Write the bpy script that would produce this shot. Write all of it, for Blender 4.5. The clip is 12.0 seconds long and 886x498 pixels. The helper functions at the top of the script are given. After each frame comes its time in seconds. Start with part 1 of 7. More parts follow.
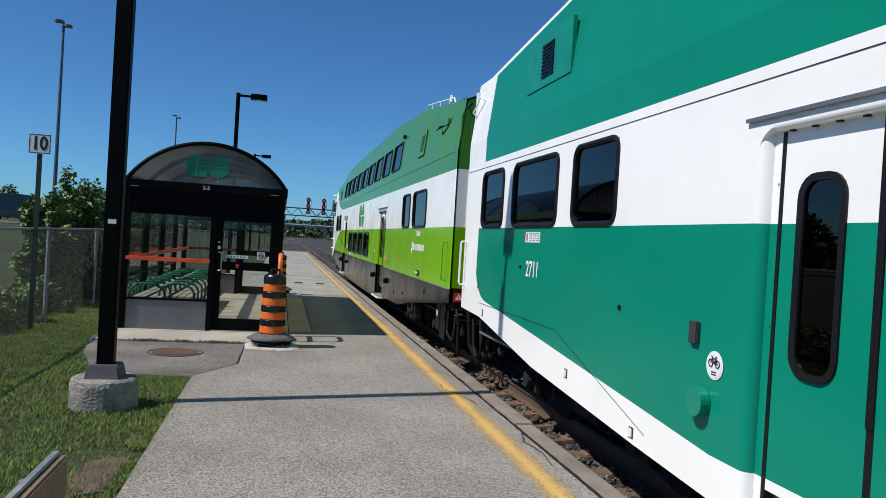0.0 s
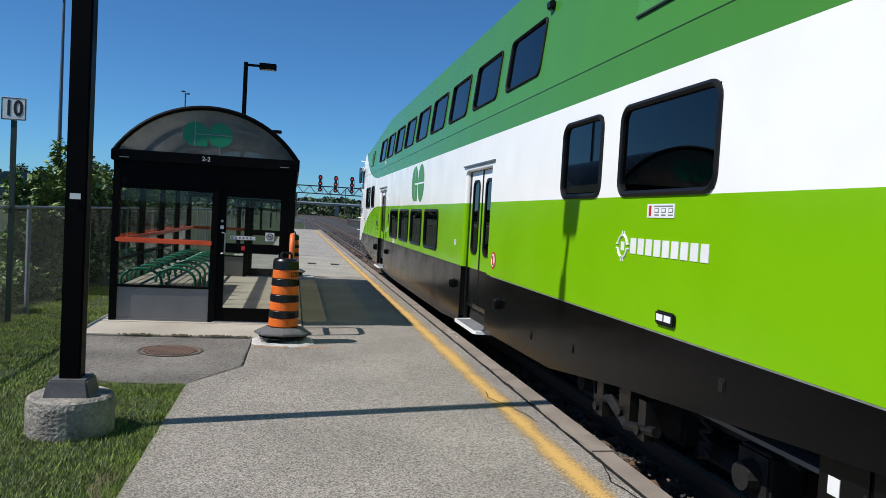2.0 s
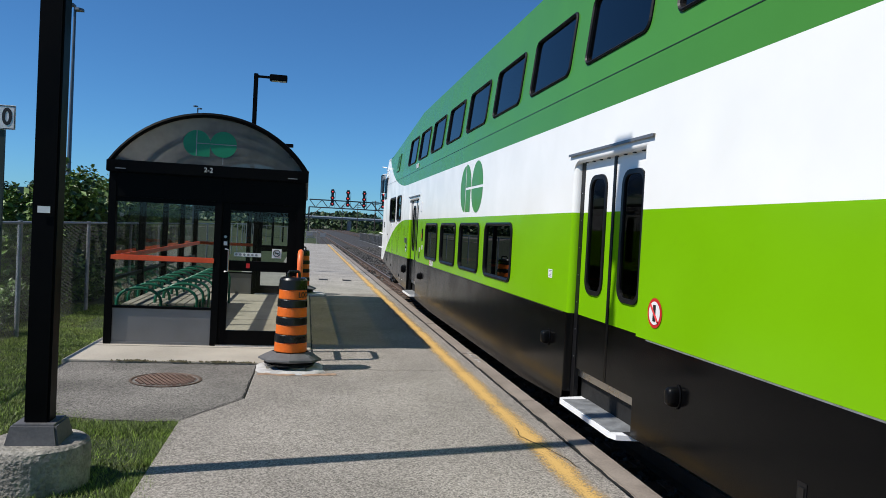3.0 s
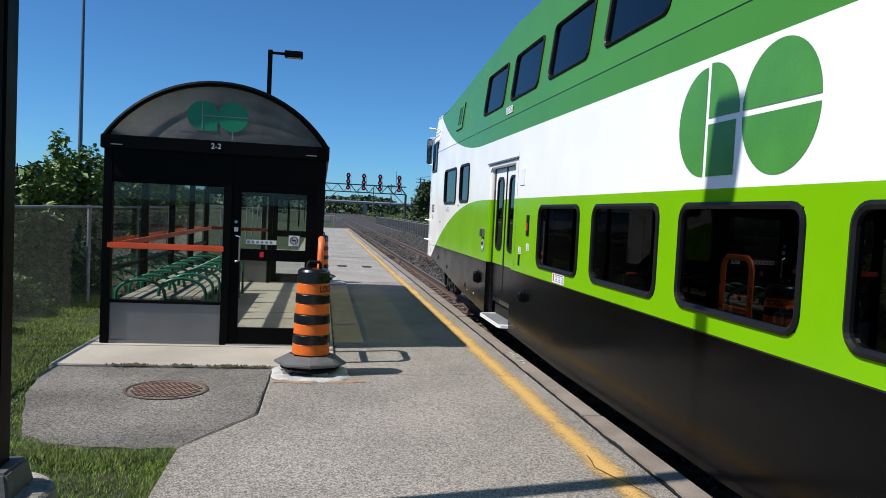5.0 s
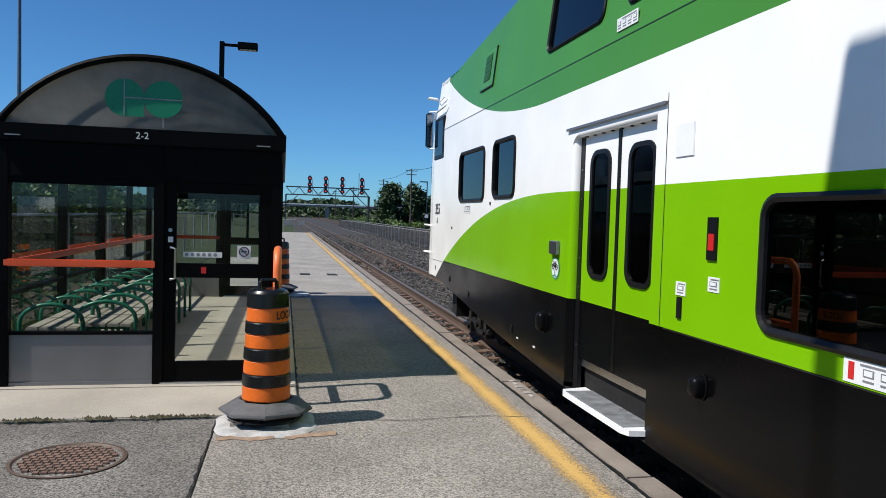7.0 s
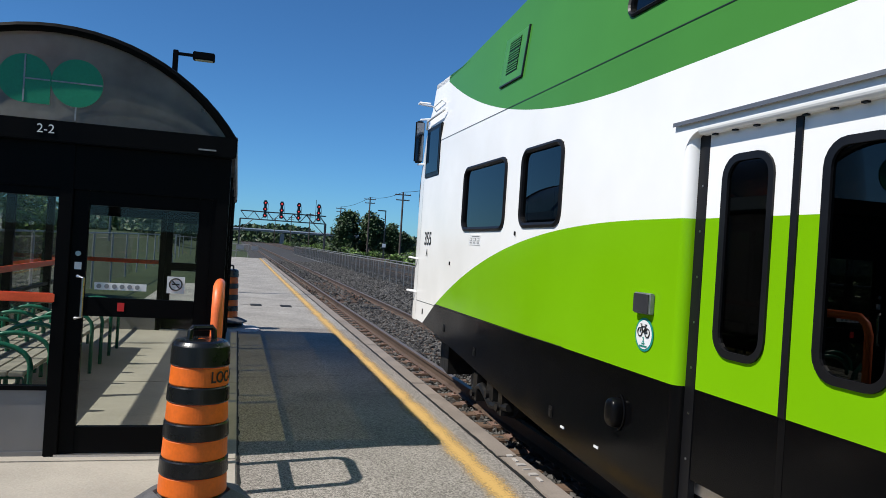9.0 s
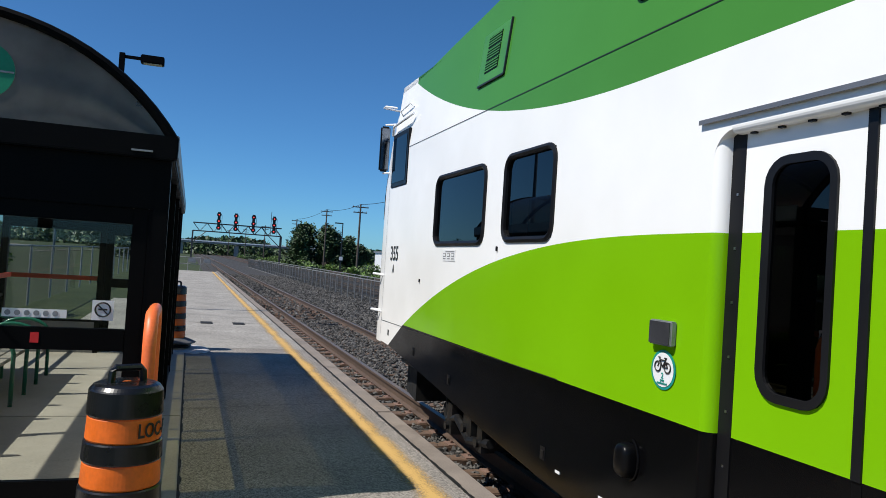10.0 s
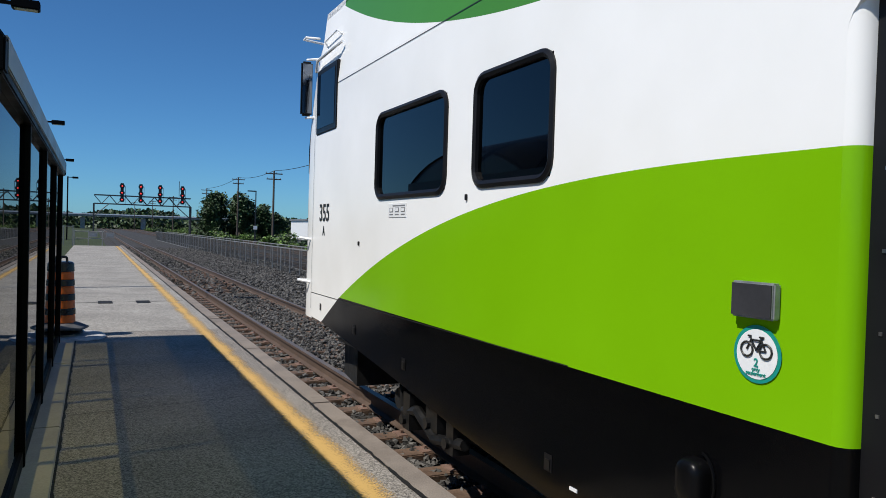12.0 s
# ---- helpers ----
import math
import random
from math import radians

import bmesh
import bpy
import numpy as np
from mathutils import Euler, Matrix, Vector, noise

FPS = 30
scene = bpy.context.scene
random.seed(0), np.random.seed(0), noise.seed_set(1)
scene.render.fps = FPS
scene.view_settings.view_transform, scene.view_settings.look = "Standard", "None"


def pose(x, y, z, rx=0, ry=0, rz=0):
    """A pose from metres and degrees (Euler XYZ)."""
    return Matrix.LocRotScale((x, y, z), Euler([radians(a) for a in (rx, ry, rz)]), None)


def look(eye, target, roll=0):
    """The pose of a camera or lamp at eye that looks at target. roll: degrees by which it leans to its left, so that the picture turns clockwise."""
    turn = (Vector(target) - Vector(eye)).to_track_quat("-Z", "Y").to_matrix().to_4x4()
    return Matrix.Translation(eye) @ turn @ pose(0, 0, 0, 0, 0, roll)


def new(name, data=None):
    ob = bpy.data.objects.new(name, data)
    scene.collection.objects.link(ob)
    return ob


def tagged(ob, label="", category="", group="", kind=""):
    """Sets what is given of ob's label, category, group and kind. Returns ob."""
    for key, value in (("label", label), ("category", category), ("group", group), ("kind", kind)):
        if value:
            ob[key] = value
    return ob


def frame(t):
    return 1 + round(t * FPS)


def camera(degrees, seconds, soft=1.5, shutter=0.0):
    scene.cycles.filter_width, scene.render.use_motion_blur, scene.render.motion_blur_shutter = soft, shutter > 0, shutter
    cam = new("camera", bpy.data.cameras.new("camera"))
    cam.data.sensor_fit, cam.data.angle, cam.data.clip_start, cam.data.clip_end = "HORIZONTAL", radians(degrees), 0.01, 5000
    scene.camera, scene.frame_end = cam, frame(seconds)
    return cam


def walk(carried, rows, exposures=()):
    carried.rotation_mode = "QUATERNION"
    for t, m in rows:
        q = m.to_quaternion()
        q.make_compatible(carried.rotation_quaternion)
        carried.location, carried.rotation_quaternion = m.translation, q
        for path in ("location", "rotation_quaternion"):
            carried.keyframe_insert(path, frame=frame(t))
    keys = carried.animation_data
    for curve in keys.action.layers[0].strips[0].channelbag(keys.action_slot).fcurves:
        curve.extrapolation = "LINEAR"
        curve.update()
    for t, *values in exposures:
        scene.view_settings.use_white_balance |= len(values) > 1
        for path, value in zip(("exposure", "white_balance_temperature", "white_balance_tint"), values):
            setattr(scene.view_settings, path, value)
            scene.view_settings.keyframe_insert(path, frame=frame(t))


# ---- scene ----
cam = camera(62.1, 12.0, soft=0.6)
PATH = [
    (0, (-0.473, -0.546, 1.64), (-0.044, 1.407, 1.62), 3.5),
    (0.5, (-0.473, -0.155, 1.638), (-0.073, 1.804, 1.663), 1.6),
    (1, (-0.483, 0.187, 1.634), (-0.103, 2.151, 1.646), 1.8),
    (1.2, (-0.406, 0.406, 1.632), (-0.186, 2.394, 1.624), 2.2),
    (1.5, (-0.459, 0.624, 1.635), (-0.155, 2.6, 1.578), 3.8),
    (2, (-0.465, 0.971, 1.631), (-0.064, 2.929, 1.547), 3.2),
    (2.5, (-0.389, 1.362, 1.638), (-0.02, 3.327, 1.602), 2.9),
    (4.5, (-0.553, 2.68, 1.612), (-0.188, 4.643, 1.497), 3.2),
    (5, (-0.475, 2.923, 1.622), (-0.147, 4.894, 1.527), 2.8),
    (5.5, (-0.437, 3.306, 1.616), (-0.137, 5.283, 1.578), 3.2),
    (6, (-0.45, 3.682, 1.609), (-0.074, 5.647, 1.629), 2.5),
    (6.5, (-0.477, 4.029, 1.615), (-0.055, 5.983, 1.566), 1.5),
    (6.7, (-0.449, 4.212, 1.609), (-0.035, 6.167, 1.521), 1.6),
    (8.3, (-0.399, 5.423, 1.647), (0.13, 7.352, 1.617), 2.9),
    (8.5, (-0.394, 5.574, 1.643), (0.096, 7.513, 1.671), 3.4),
    (9, (-0.377, 5.927, 1.607), (0.162, 7.853, 1.609), 3.7),
    (9.5, (-0.377, 6.256, 1.608), (0.253, 8.154, 1.594), 3.3),
    (10, (-0.308, 6.655, 1.634), (0.34, 8.546, 1.678), 3.7),
    (10.5, (-0.269, 7.015, 1.574), (0.478, 8.87, 1.585), 4.1),
    (11, (-0.262, 7.32, 1.618), (0.655, 9.096, 1.543), 2.5),
    (11.5, (-0.137, 7.688, 1.655), (0.558, 9.562, 1.607), 0.0),
    (12, (-0.088, 7.976, 1.562), (0.771, 9.782, 1.521), 1.7),
]
walk(cam, [(t, look(eye, target, roll)) for t, eye, target, roll in PATH],
     exposures=[(0, -0.04), (1.0, 0.05), (4.5, 0.1), (5.5, 0.27), (6.5, 0.15), (8.5, 0.1), (10.5, 0.05), (11.3, -0.08), (12, -0.1)])

# ---- light ----
SUN_EL = 51.8
SUN_TO = Vector((0.983 * math.cos(radians(SUN_EL)), 0.184 * math.cos(radians(SUN_EL)), -math.sin(radians(SUN_EL))))
world = bpy.data.worlds.new("sky")
scene.world = world
world.use_nodes = True
wn = world.node_tree
sky = wn.nodes.new("ShaderNodeTexSky")
sky.sky_type, sky.sun_disc = "NISHITA", False
sky.sun_elevation, sky.sun_rotation = radians(SUN_EL), math.atan2(-0.983, -0.184)
sky.air_density, sky.dust_density, sky.ozone_density = 0.75, 0.25, 2.0
clear = wn.nodes.new("ShaderNodeMix")
clear.data_type, clear.blend_type = "RGBA", "MULTIPLY"
clear.inputs[0].default_value, clear.inputs[7].default_value = 1.0, (0.42, 0.835, 1.185, 1)
wn.links.new(sky.outputs[0], clear.inputs[6])
wn.links.new(clear.outputs[2], wn.nodes["Background"].inputs[0])
wn.nodes["Background"].inputs[1].default_value = 0.092
sun = new("sun", bpy.data.lights.new("sun", "SUN"))
sun.data.energy, sun.data.angle, sun.data.color = 5.0, radians(0.6), (1.0, 0.955, 0.88)
sun.matrix_world = look((-20, -4, 30), Vector((-20, -4, 30)) + SUN_TO)
scene.view_settings.exposure = 0.08


# ---- materials ----
def nodes(m):
    m.use_nodes = True
    return m.node_tree.nodes, m.node_tree.links, m.node_tree.nodes["Principled BSDF"]


def ramp(ns, stops):
    r = ns.new("ShaderNodeValToRGB")
    while len(r.color_ramp.elements) < len(stops):
        r.color_ramp.elements.new(0.5)
    for e, (p, c) in zip(r.color_ramp.elements, stops):
        e.position, e.color = p, (*c, 1) if len(c) == 3 else c
    return r


def mat(name, base, rough=0.6, metal=0.0, var=0.15, scale=3.0, fine=60.0, bump=0.0, dirt=None, amount=0.0, dscale=1.5, coat=0.0, island=0.0, spec=0.5):
    """A painted, mineral or metal surface: tint at two scales, fine relief, and stains of a second colour."""
    m = bpy.data.materials.new(name)
    ns, ln, p = nodes(m)
    tc = ns.new("ShaderNodeTexCoord")
    n1, n2 = ns.new("ShaderNodeTexNoise"), ns.new("ShaderNodeTexNoise")
    n1.inputs["Scale"].default_value, n1.inputs["Detail"].default_value = scale, 5
    n2.inputs["Scale"].default_value, n2.inputs["Detail"].default_value = fine, 3
    for n in (n1, n2):
        ln.new(tc.outputs["Object"], n.inputs["Vector"])
    add = ns.new("ShaderNodeMath")
    add.operation = "MULTIPLY_ADD"
    ln.new(n2.outputs[0], add.inputs[0])
    add.inputs[1].default_value = 0.6
    ln.new(n1.outputs[0], add.inputs[2])
    lo, hi = [max(0, c * (1 - var)) for c in base], [min(1, c * (1 + var)) for c in base]
    r = ramp(ns, [(0.5, lo), (1.0, hi)])
    ln.new(add.outputs[0], r.inputs[0])
    col = r.outputs[0]
    if dirt:
        n3 = ns.new("ShaderNodeTexNoise")
        n3.inputs["Scale"].default_value, n3.inputs["Detail"].default_value, n3.inputs["Roughness"].default_value = dscale, 8, 0.65
        ln.new(tc.outputs["Object"], n3.inputs["Vector"])
        k = ramp(ns, [(0.52, (0, 0, 0)), (0.72, (amount,) * 3)])
        ln.new(n3.outputs[0], k.inputs[0])
        mx = ns.new("ShaderNodeMix")
        mx.data_type = "RGBA"
        ln.new(k.outputs[0], mx.inputs[0])
        ln.new(col, mx.inputs[6])
        mx.inputs[7].default_value = (*dirt, 1)
        col = mx.outputs[2]
    if island:
        g = ns.new("ShaderNodeNewGeometry")
        k = ramp(ns, [(0, (1 - island,) * 3), (1, (1 + island,) * 3)])
        ln.new(g.outputs["Random Per Island"], k.inputs[0])
        mx = ns.new("ShaderNodeMix")
        mx.data_type, mx.blend_type = "RGBA", "MULTIPLY"
        mx.inputs[0].default_value = 1
        ln.new(col, mx.inputs[6])
        ln.new(k.outputs[0], mx.inputs[7])
        col = mx.outputs[2]
    ln.new(col, p.inputs["Base Color"])
    p.inputs["Metallic"].default_value, p.inputs["Coat Weight"].default_value = metal, coat
    p.inputs["Specular IOR Level"].default_value = spec
    rr = ramp(ns, [(0.35, (max(0.02, rough * 0.8),) * 3), (0.75, (min(1, rough * 1.2),) * 3)])
    ln.new(n1.outputs[0], rr.inputs[0])
    ln.new(rr.outputs[0], p.inputs["Roughness"])
    if bump:
        b = ns.new("ShaderNodeBump")
        b.inputs["Strength"].default_value, b.inputs["Distance"].default_value = 1.0, bump
        ln.new(n2.outputs[0], b.inputs["Height"])
        ln.new(b.outputs[0], p.inputs["Normal"])
    return m


def glass(name, tint, gloss=1.0, rough=0.0, boost=1.7):
    """A thin pane: tinted see-through with a mirror gloss that grows at grazing angles."""
    m = bpy.data.materials.new(name)
    m.use_nodes = True
    ns, ln = m.node_tree.nodes, m.node_tree.links
    ns.remove(ns["Principled BSDF"])
    tr, gl, mx, fr = (ns.new("ShaderNode" + k) for k in ("BsdfTransparent", "BsdfGlossy", "MixShader", "Fresnel"))
    tr.inputs[0].default_value = (*tint, 1)
    gl.inputs["Roughness"].default_value = rough
    gl.inputs[0].default_value = (gloss, gloss, gloss, 1)
    fr.inputs[0].default_value = 1.52
    k = ns.new("ShaderNodeMath")
    k.operation, k.inputs[1].default_value, k.use_clamp = "MULTIPLY", boost, True
    ln.new(fr.outputs[0], k.inputs[0])
    ln.new(k.outputs[0], mx.inputs[0])
    ln.new(tr.outputs[0], mx.inputs[1])
    ln.new(gl.outputs[0], mx.inputs[2])
    ln.new(mx.outputs[0], ns["Material Output"].inputs[0])
    return m


def hazy(name, tint, body, share, rough=0.22):
    """Weathered acrylic sheet: part clear tint, part milky body that scatters the sun through, under a soft gloss."""
    m = bpy.data.materials.new(name)
    m.use_nodes = True
    ns, ln = m.node_tree.nodes, m.node_tree.links
    ns.remove(ns["Principled BSDF"])
    tr, df, tl, gl = (ns.new("ShaderNodeBsdf" + k) for k in ("Transparent", "Diffuse", "Translucent", "Glossy"))
    m1, m2, m3, fr = ns.new("ShaderNodeMixShader"), ns.new("ShaderNodeMixShader"), ns.new("ShaderNodeMixShader"), ns.new("ShaderNodeFresnel")
    tc, n = ns.new("ShaderNodeTexCoord"), ns.new("ShaderNodeTexNoise")
    n.inputs["Scale"].default_value, n.inputs["Detail"].default_value = 2.2, 6
    ln.new(tc.outputs["Object"], n.inputs["Vector"])
    k = ramp(ns, [(0.3, [c * 0.6 for c in body]), (0.7, [min(1, c * 1.35) for c in body])])
    ln.new(n.outputs[0], k.inputs[0])
    ln.new(k.outputs[0], df.inputs[0])
    ln.new(k.outputs[0], tl.inputs[0])
    tr.inputs[0].default_value = (*tint, 1)
    gl.inputs["Roughness"].default_value = rough
    gl.inputs[0].default_value = (0.8, 0.8, 0.8, 1)
    m1.inputs[0].default_value, m2.inputs[0].default_value = 0.5, share
    ln.new(df.outputs[0], m1.inputs[1])
    ln.new(tl.outputs[0], m1.inputs[2])
    ln.new(tr.outputs[0], m2.inputs[1])
    ln.new(m1.outputs[0], m2.inputs[2])
    fr.inputs[0].default_value = 1.4
    ln.new(fr.outputs[0], m3.inputs[0])
    ln.new(m2.outputs[0], m3.inputs[1])
    ln.new(gl.outputs[0], m3.inputs[2])
    ln.new(m3.outputs[0], ns["Material Output"].inputs[0])
    return m


def glow(name, colour, strength):
    m = bpy.data.materials.new(name)
    ns, ln, p = nodes(m)
    p.inputs["Base Color"].default_value = (*colour, 1)
    p.inputs["Emission Color"].default_value = (*colour, 1)
    p.inputs["Emission Strength"].default_value = strength
    return m


def math_node(ns, ln, op, a, b=None, clamp=False):
    n = ns.new("ShaderNodeMath")
    n.operation, n.use_clamp = op, clamp
    for i, v in enumerate((a, b)):
        if v is None:
            continue
        if isinstance(v, (int, float)):
            n.inputs[i].default_value = v
        else:
            ln.new(v, n.inputs[i])
    return n.outputs[0]


def aggregate(name, base, spread, cell=95.0, stain=0.25, rough=0.92):
    """Small stones in a binder: each stone its own grey, over slow stains."""
    m = bpy.data.materials.new(name)
    ns, ln, p = nodes(m)
    tc, vo, n1, n2 = ns.new("ShaderNodeTexCoord"), ns.new("ShaderNodeTexVoronoi"), ns.new("ShaderNodeTexNoise"), ns.new("ShaderNodeTexNoise")
    vo.inputs["Scale"].default_value = cell
    n1.inputs["Scale"].default_value, n1.inputs["Detail"].default_value = 0.9, 7
    n2.inputs["Scale"].default_value, n2.inputs["Detail"].default_value = cell * 0.35, 3
    for n in (vo, n1, n2):
        ln.new(tc.outputs["Object"], n.inputs["Vector"])
    sp = ns.new("ShaderNodeSeparateColor")
    ln.new(vo.outputs["Color"], sp.inputs[0])
    k = math_node(ns, ln, "ADD", math_node(ns, ln, "MULTIPLY", sp.outputs[0], 0.65), math_node(ns, ln, "MULTIPLY", n2.outputs[0], 0.35))
    lo, hi = [c * (1 - spread) for c in base], [min(1, c * (1 + spread)) for c in base]
    r = ramp(ns, [(0.12, lo), (0.5, base), (0.85, hi)])
    ln.new(k, r.inputs[0])
    st = ramp(ns, [(0.35, (1 - stain,) * 3), (0.65, (1, 1, 1))])
    ln.new(n1.outputs[0], st.inputs[0])
    mx = ns.new("ShaderNodeMix")
    mx.data_type, mx.blend_type = "RGBA", "MULTIPLY"
    mx.inputs[0].default_value = 1
    ln.new(r.outputs[0], mx.inputs[6])
    ln.new(st.outputs[0], mx.inputs[7])
    ln.new(mx.outputs[2], p.inputs["Base Color"])
    p.inputs["Roughness"].default_value, p.inputs["Specular IOR Level"].default_value = rough, 0.25
    b = ns.new("ShaderNodeBump")
    b.inputs["Distance"].default_value, b.inputs["Strength"].default_value = 0.004, 0.9
    ln.new(k, b.inputs["Height"])
    ln.new(b.outputs[0], p.inputs["Normal"])
    return m


WHITE, LIME, GREEN, SKIRT, TEAL = (0.87, 0.87, 0.86), (0.185, 0.45, 0.003), (0.062, 0.24, 0.038), (0.0022, 0.0022, 0.0026), (0.003, 0.225, 0.15)


def livery(name, kind):
    """Train paint in fields, laid out along the car (u from its front) and by height over the platform (z)."""
    m = bpy.data.materials.new(name)
    ns, ln, p = nodes(m)
    tc, sp = ns.new("ShaderNodeTexCoord"), ns.new("ShaderNodeSeparateXYZ")
    ln.new(tc.outputs["Object"], sp.inputs[0])
    mn = lambda op, a, b=None, clamp=False: math_node(ns, ln, op, a, b, clamp)
    u, z = mn("MULTIPLY", sp.outputs[1], -1.0), mn("SUBTRACT", sp.outputs[2], 0.3)

    def lay(under, colour, mask):
        mx = ns.new("ShaderNodeMix")
        mx.data_type = "RGBA"
        ln.new(mask, mx.inputs[0])
        if isinstance(under, tuple):
            mx.inputs[6].default_value = (*under, 1)
        else:
            ln.new(under, mx.inputs[6])
        mx.inputs[7].default_value = (*colour, 1)
        return mx.outputs[2]

    def arc(start, length, power, height, level):
        k = mn("MAXIMUM", mn("SUBTRACT", 1.0, mn("DIVIDE", mn("SUBTRACT", u, start), length)), 0.0)
        return mn("ADD", mn("MULTIPLY", mn("POWER", k, power), height), level)

    if kind == "cab":
        low = mn("LESS_THAN", z, arc(1.03, 5.0, 2.2, -0.99, 1.88))
        ahead = mn("GREATER_THAN", u, mn("ADD", 0.47, mn("MULTIPLY", mn("SUBTRACT", z, 0.6), 1.93)))
        black = mn("MULTIPLY", mn("LESS_THAN", z, 0.91), ahead)
        high = mn("MULTIPLY", mn("GREATER_THAN", z, arc(0.75, 5.0, 2.0, 1.05, 2.78)), mn("GREATER_THAN", u, 0.75))
        c = lay(lay(lay(WHITE, LIME, mn("MULTIPLY", low, mn("GREATER_THAN", u, 1.0))), GREEN, high), SKIRT, black)
    else:
        past = mn("GREATER_THAN", u, 0.72)
        edge = mn("MAXIMUM", 0.46, mn("SUBTRACT", 0.93, mn("MULTIPLY", mn("SUBTRACT", u, 1.0), 0.088)))
        corner = arc(0.72, 0.6, 3.0, 0.28, 0.0)
        mid = mn("MULTIPLY", mn("LESS_THAN", z, 1.85), mn("GREATER_THAN", z, mn("ADD", edge, corner)))
        high = mn("MULTIPLY", mn("GREATER_THAN", z, 2.73), mn("GREATER_THAN", u, 0.86))
        eave = mn("MINIMUM", mn("ADD", 3.80, mn("MULTIPLY", u, 0.1)), 4.47)
        high = mn("MULTIPLY", high, mn("LESS_THAN", z, eave))
        c = lay(lay(WHITE, TEAL, mn("MULTIPLY", mid, past)), TEAL, high)
    n = ns.new("ShaderNodeTexNoise")
    n.inputs["Scale"].default_value, n.inputs["Detail"].default_value = 1.3, 6
    ln.new(tc.outputs["Object"], n.inputs["Vector"])
    k = ramp(ns, [(0.3, (0.93, 0.93, 0.92)), (0.7, (1, 1, 1))])
    ln.new(n.outputs[0], k.inputs[0])
    mx = ns.new("ShaderNodeMix")
    mx.data_type, mx.blend_type = "RGBA", "MULTIPLY"
    mx.inputs[0].default_value = 1
    ln.new(c, mx.inputs[6])
    ln.new(k.outputs[0], mx.inputs[7])
    ln.new(mx.outputs[2], p.inputs["Base Color"])
    rr = ramp(ns, [(0.3, (0.12,) * 3), (0.7, (0.26,) * 3)])
    ln.new(n.outputs[0], rr.inputs[0])
    ln.new(rr.outputs[0], p.inputs["Roughness"])
    p.inputs["Specular IOR Level"].default_value = 0.14
    n2 = ns.new("ShaderNodeTexNoise")
    n2.inputs["Scale"].default_value = 2.2
    ln.new(tc.outputs["Object"], n2.inputs["Vector"])
    b = ns.new("ShaderNodeBump")
    b.inputs["Distance"].default_value, b.inputs["Strength"].default_value = 0.004, 0.5
    ln.new(n2.outputs[0], b.inputs["Height"])
    ln.new(b.outputs[0], p.inputs["Normal"])
    return m


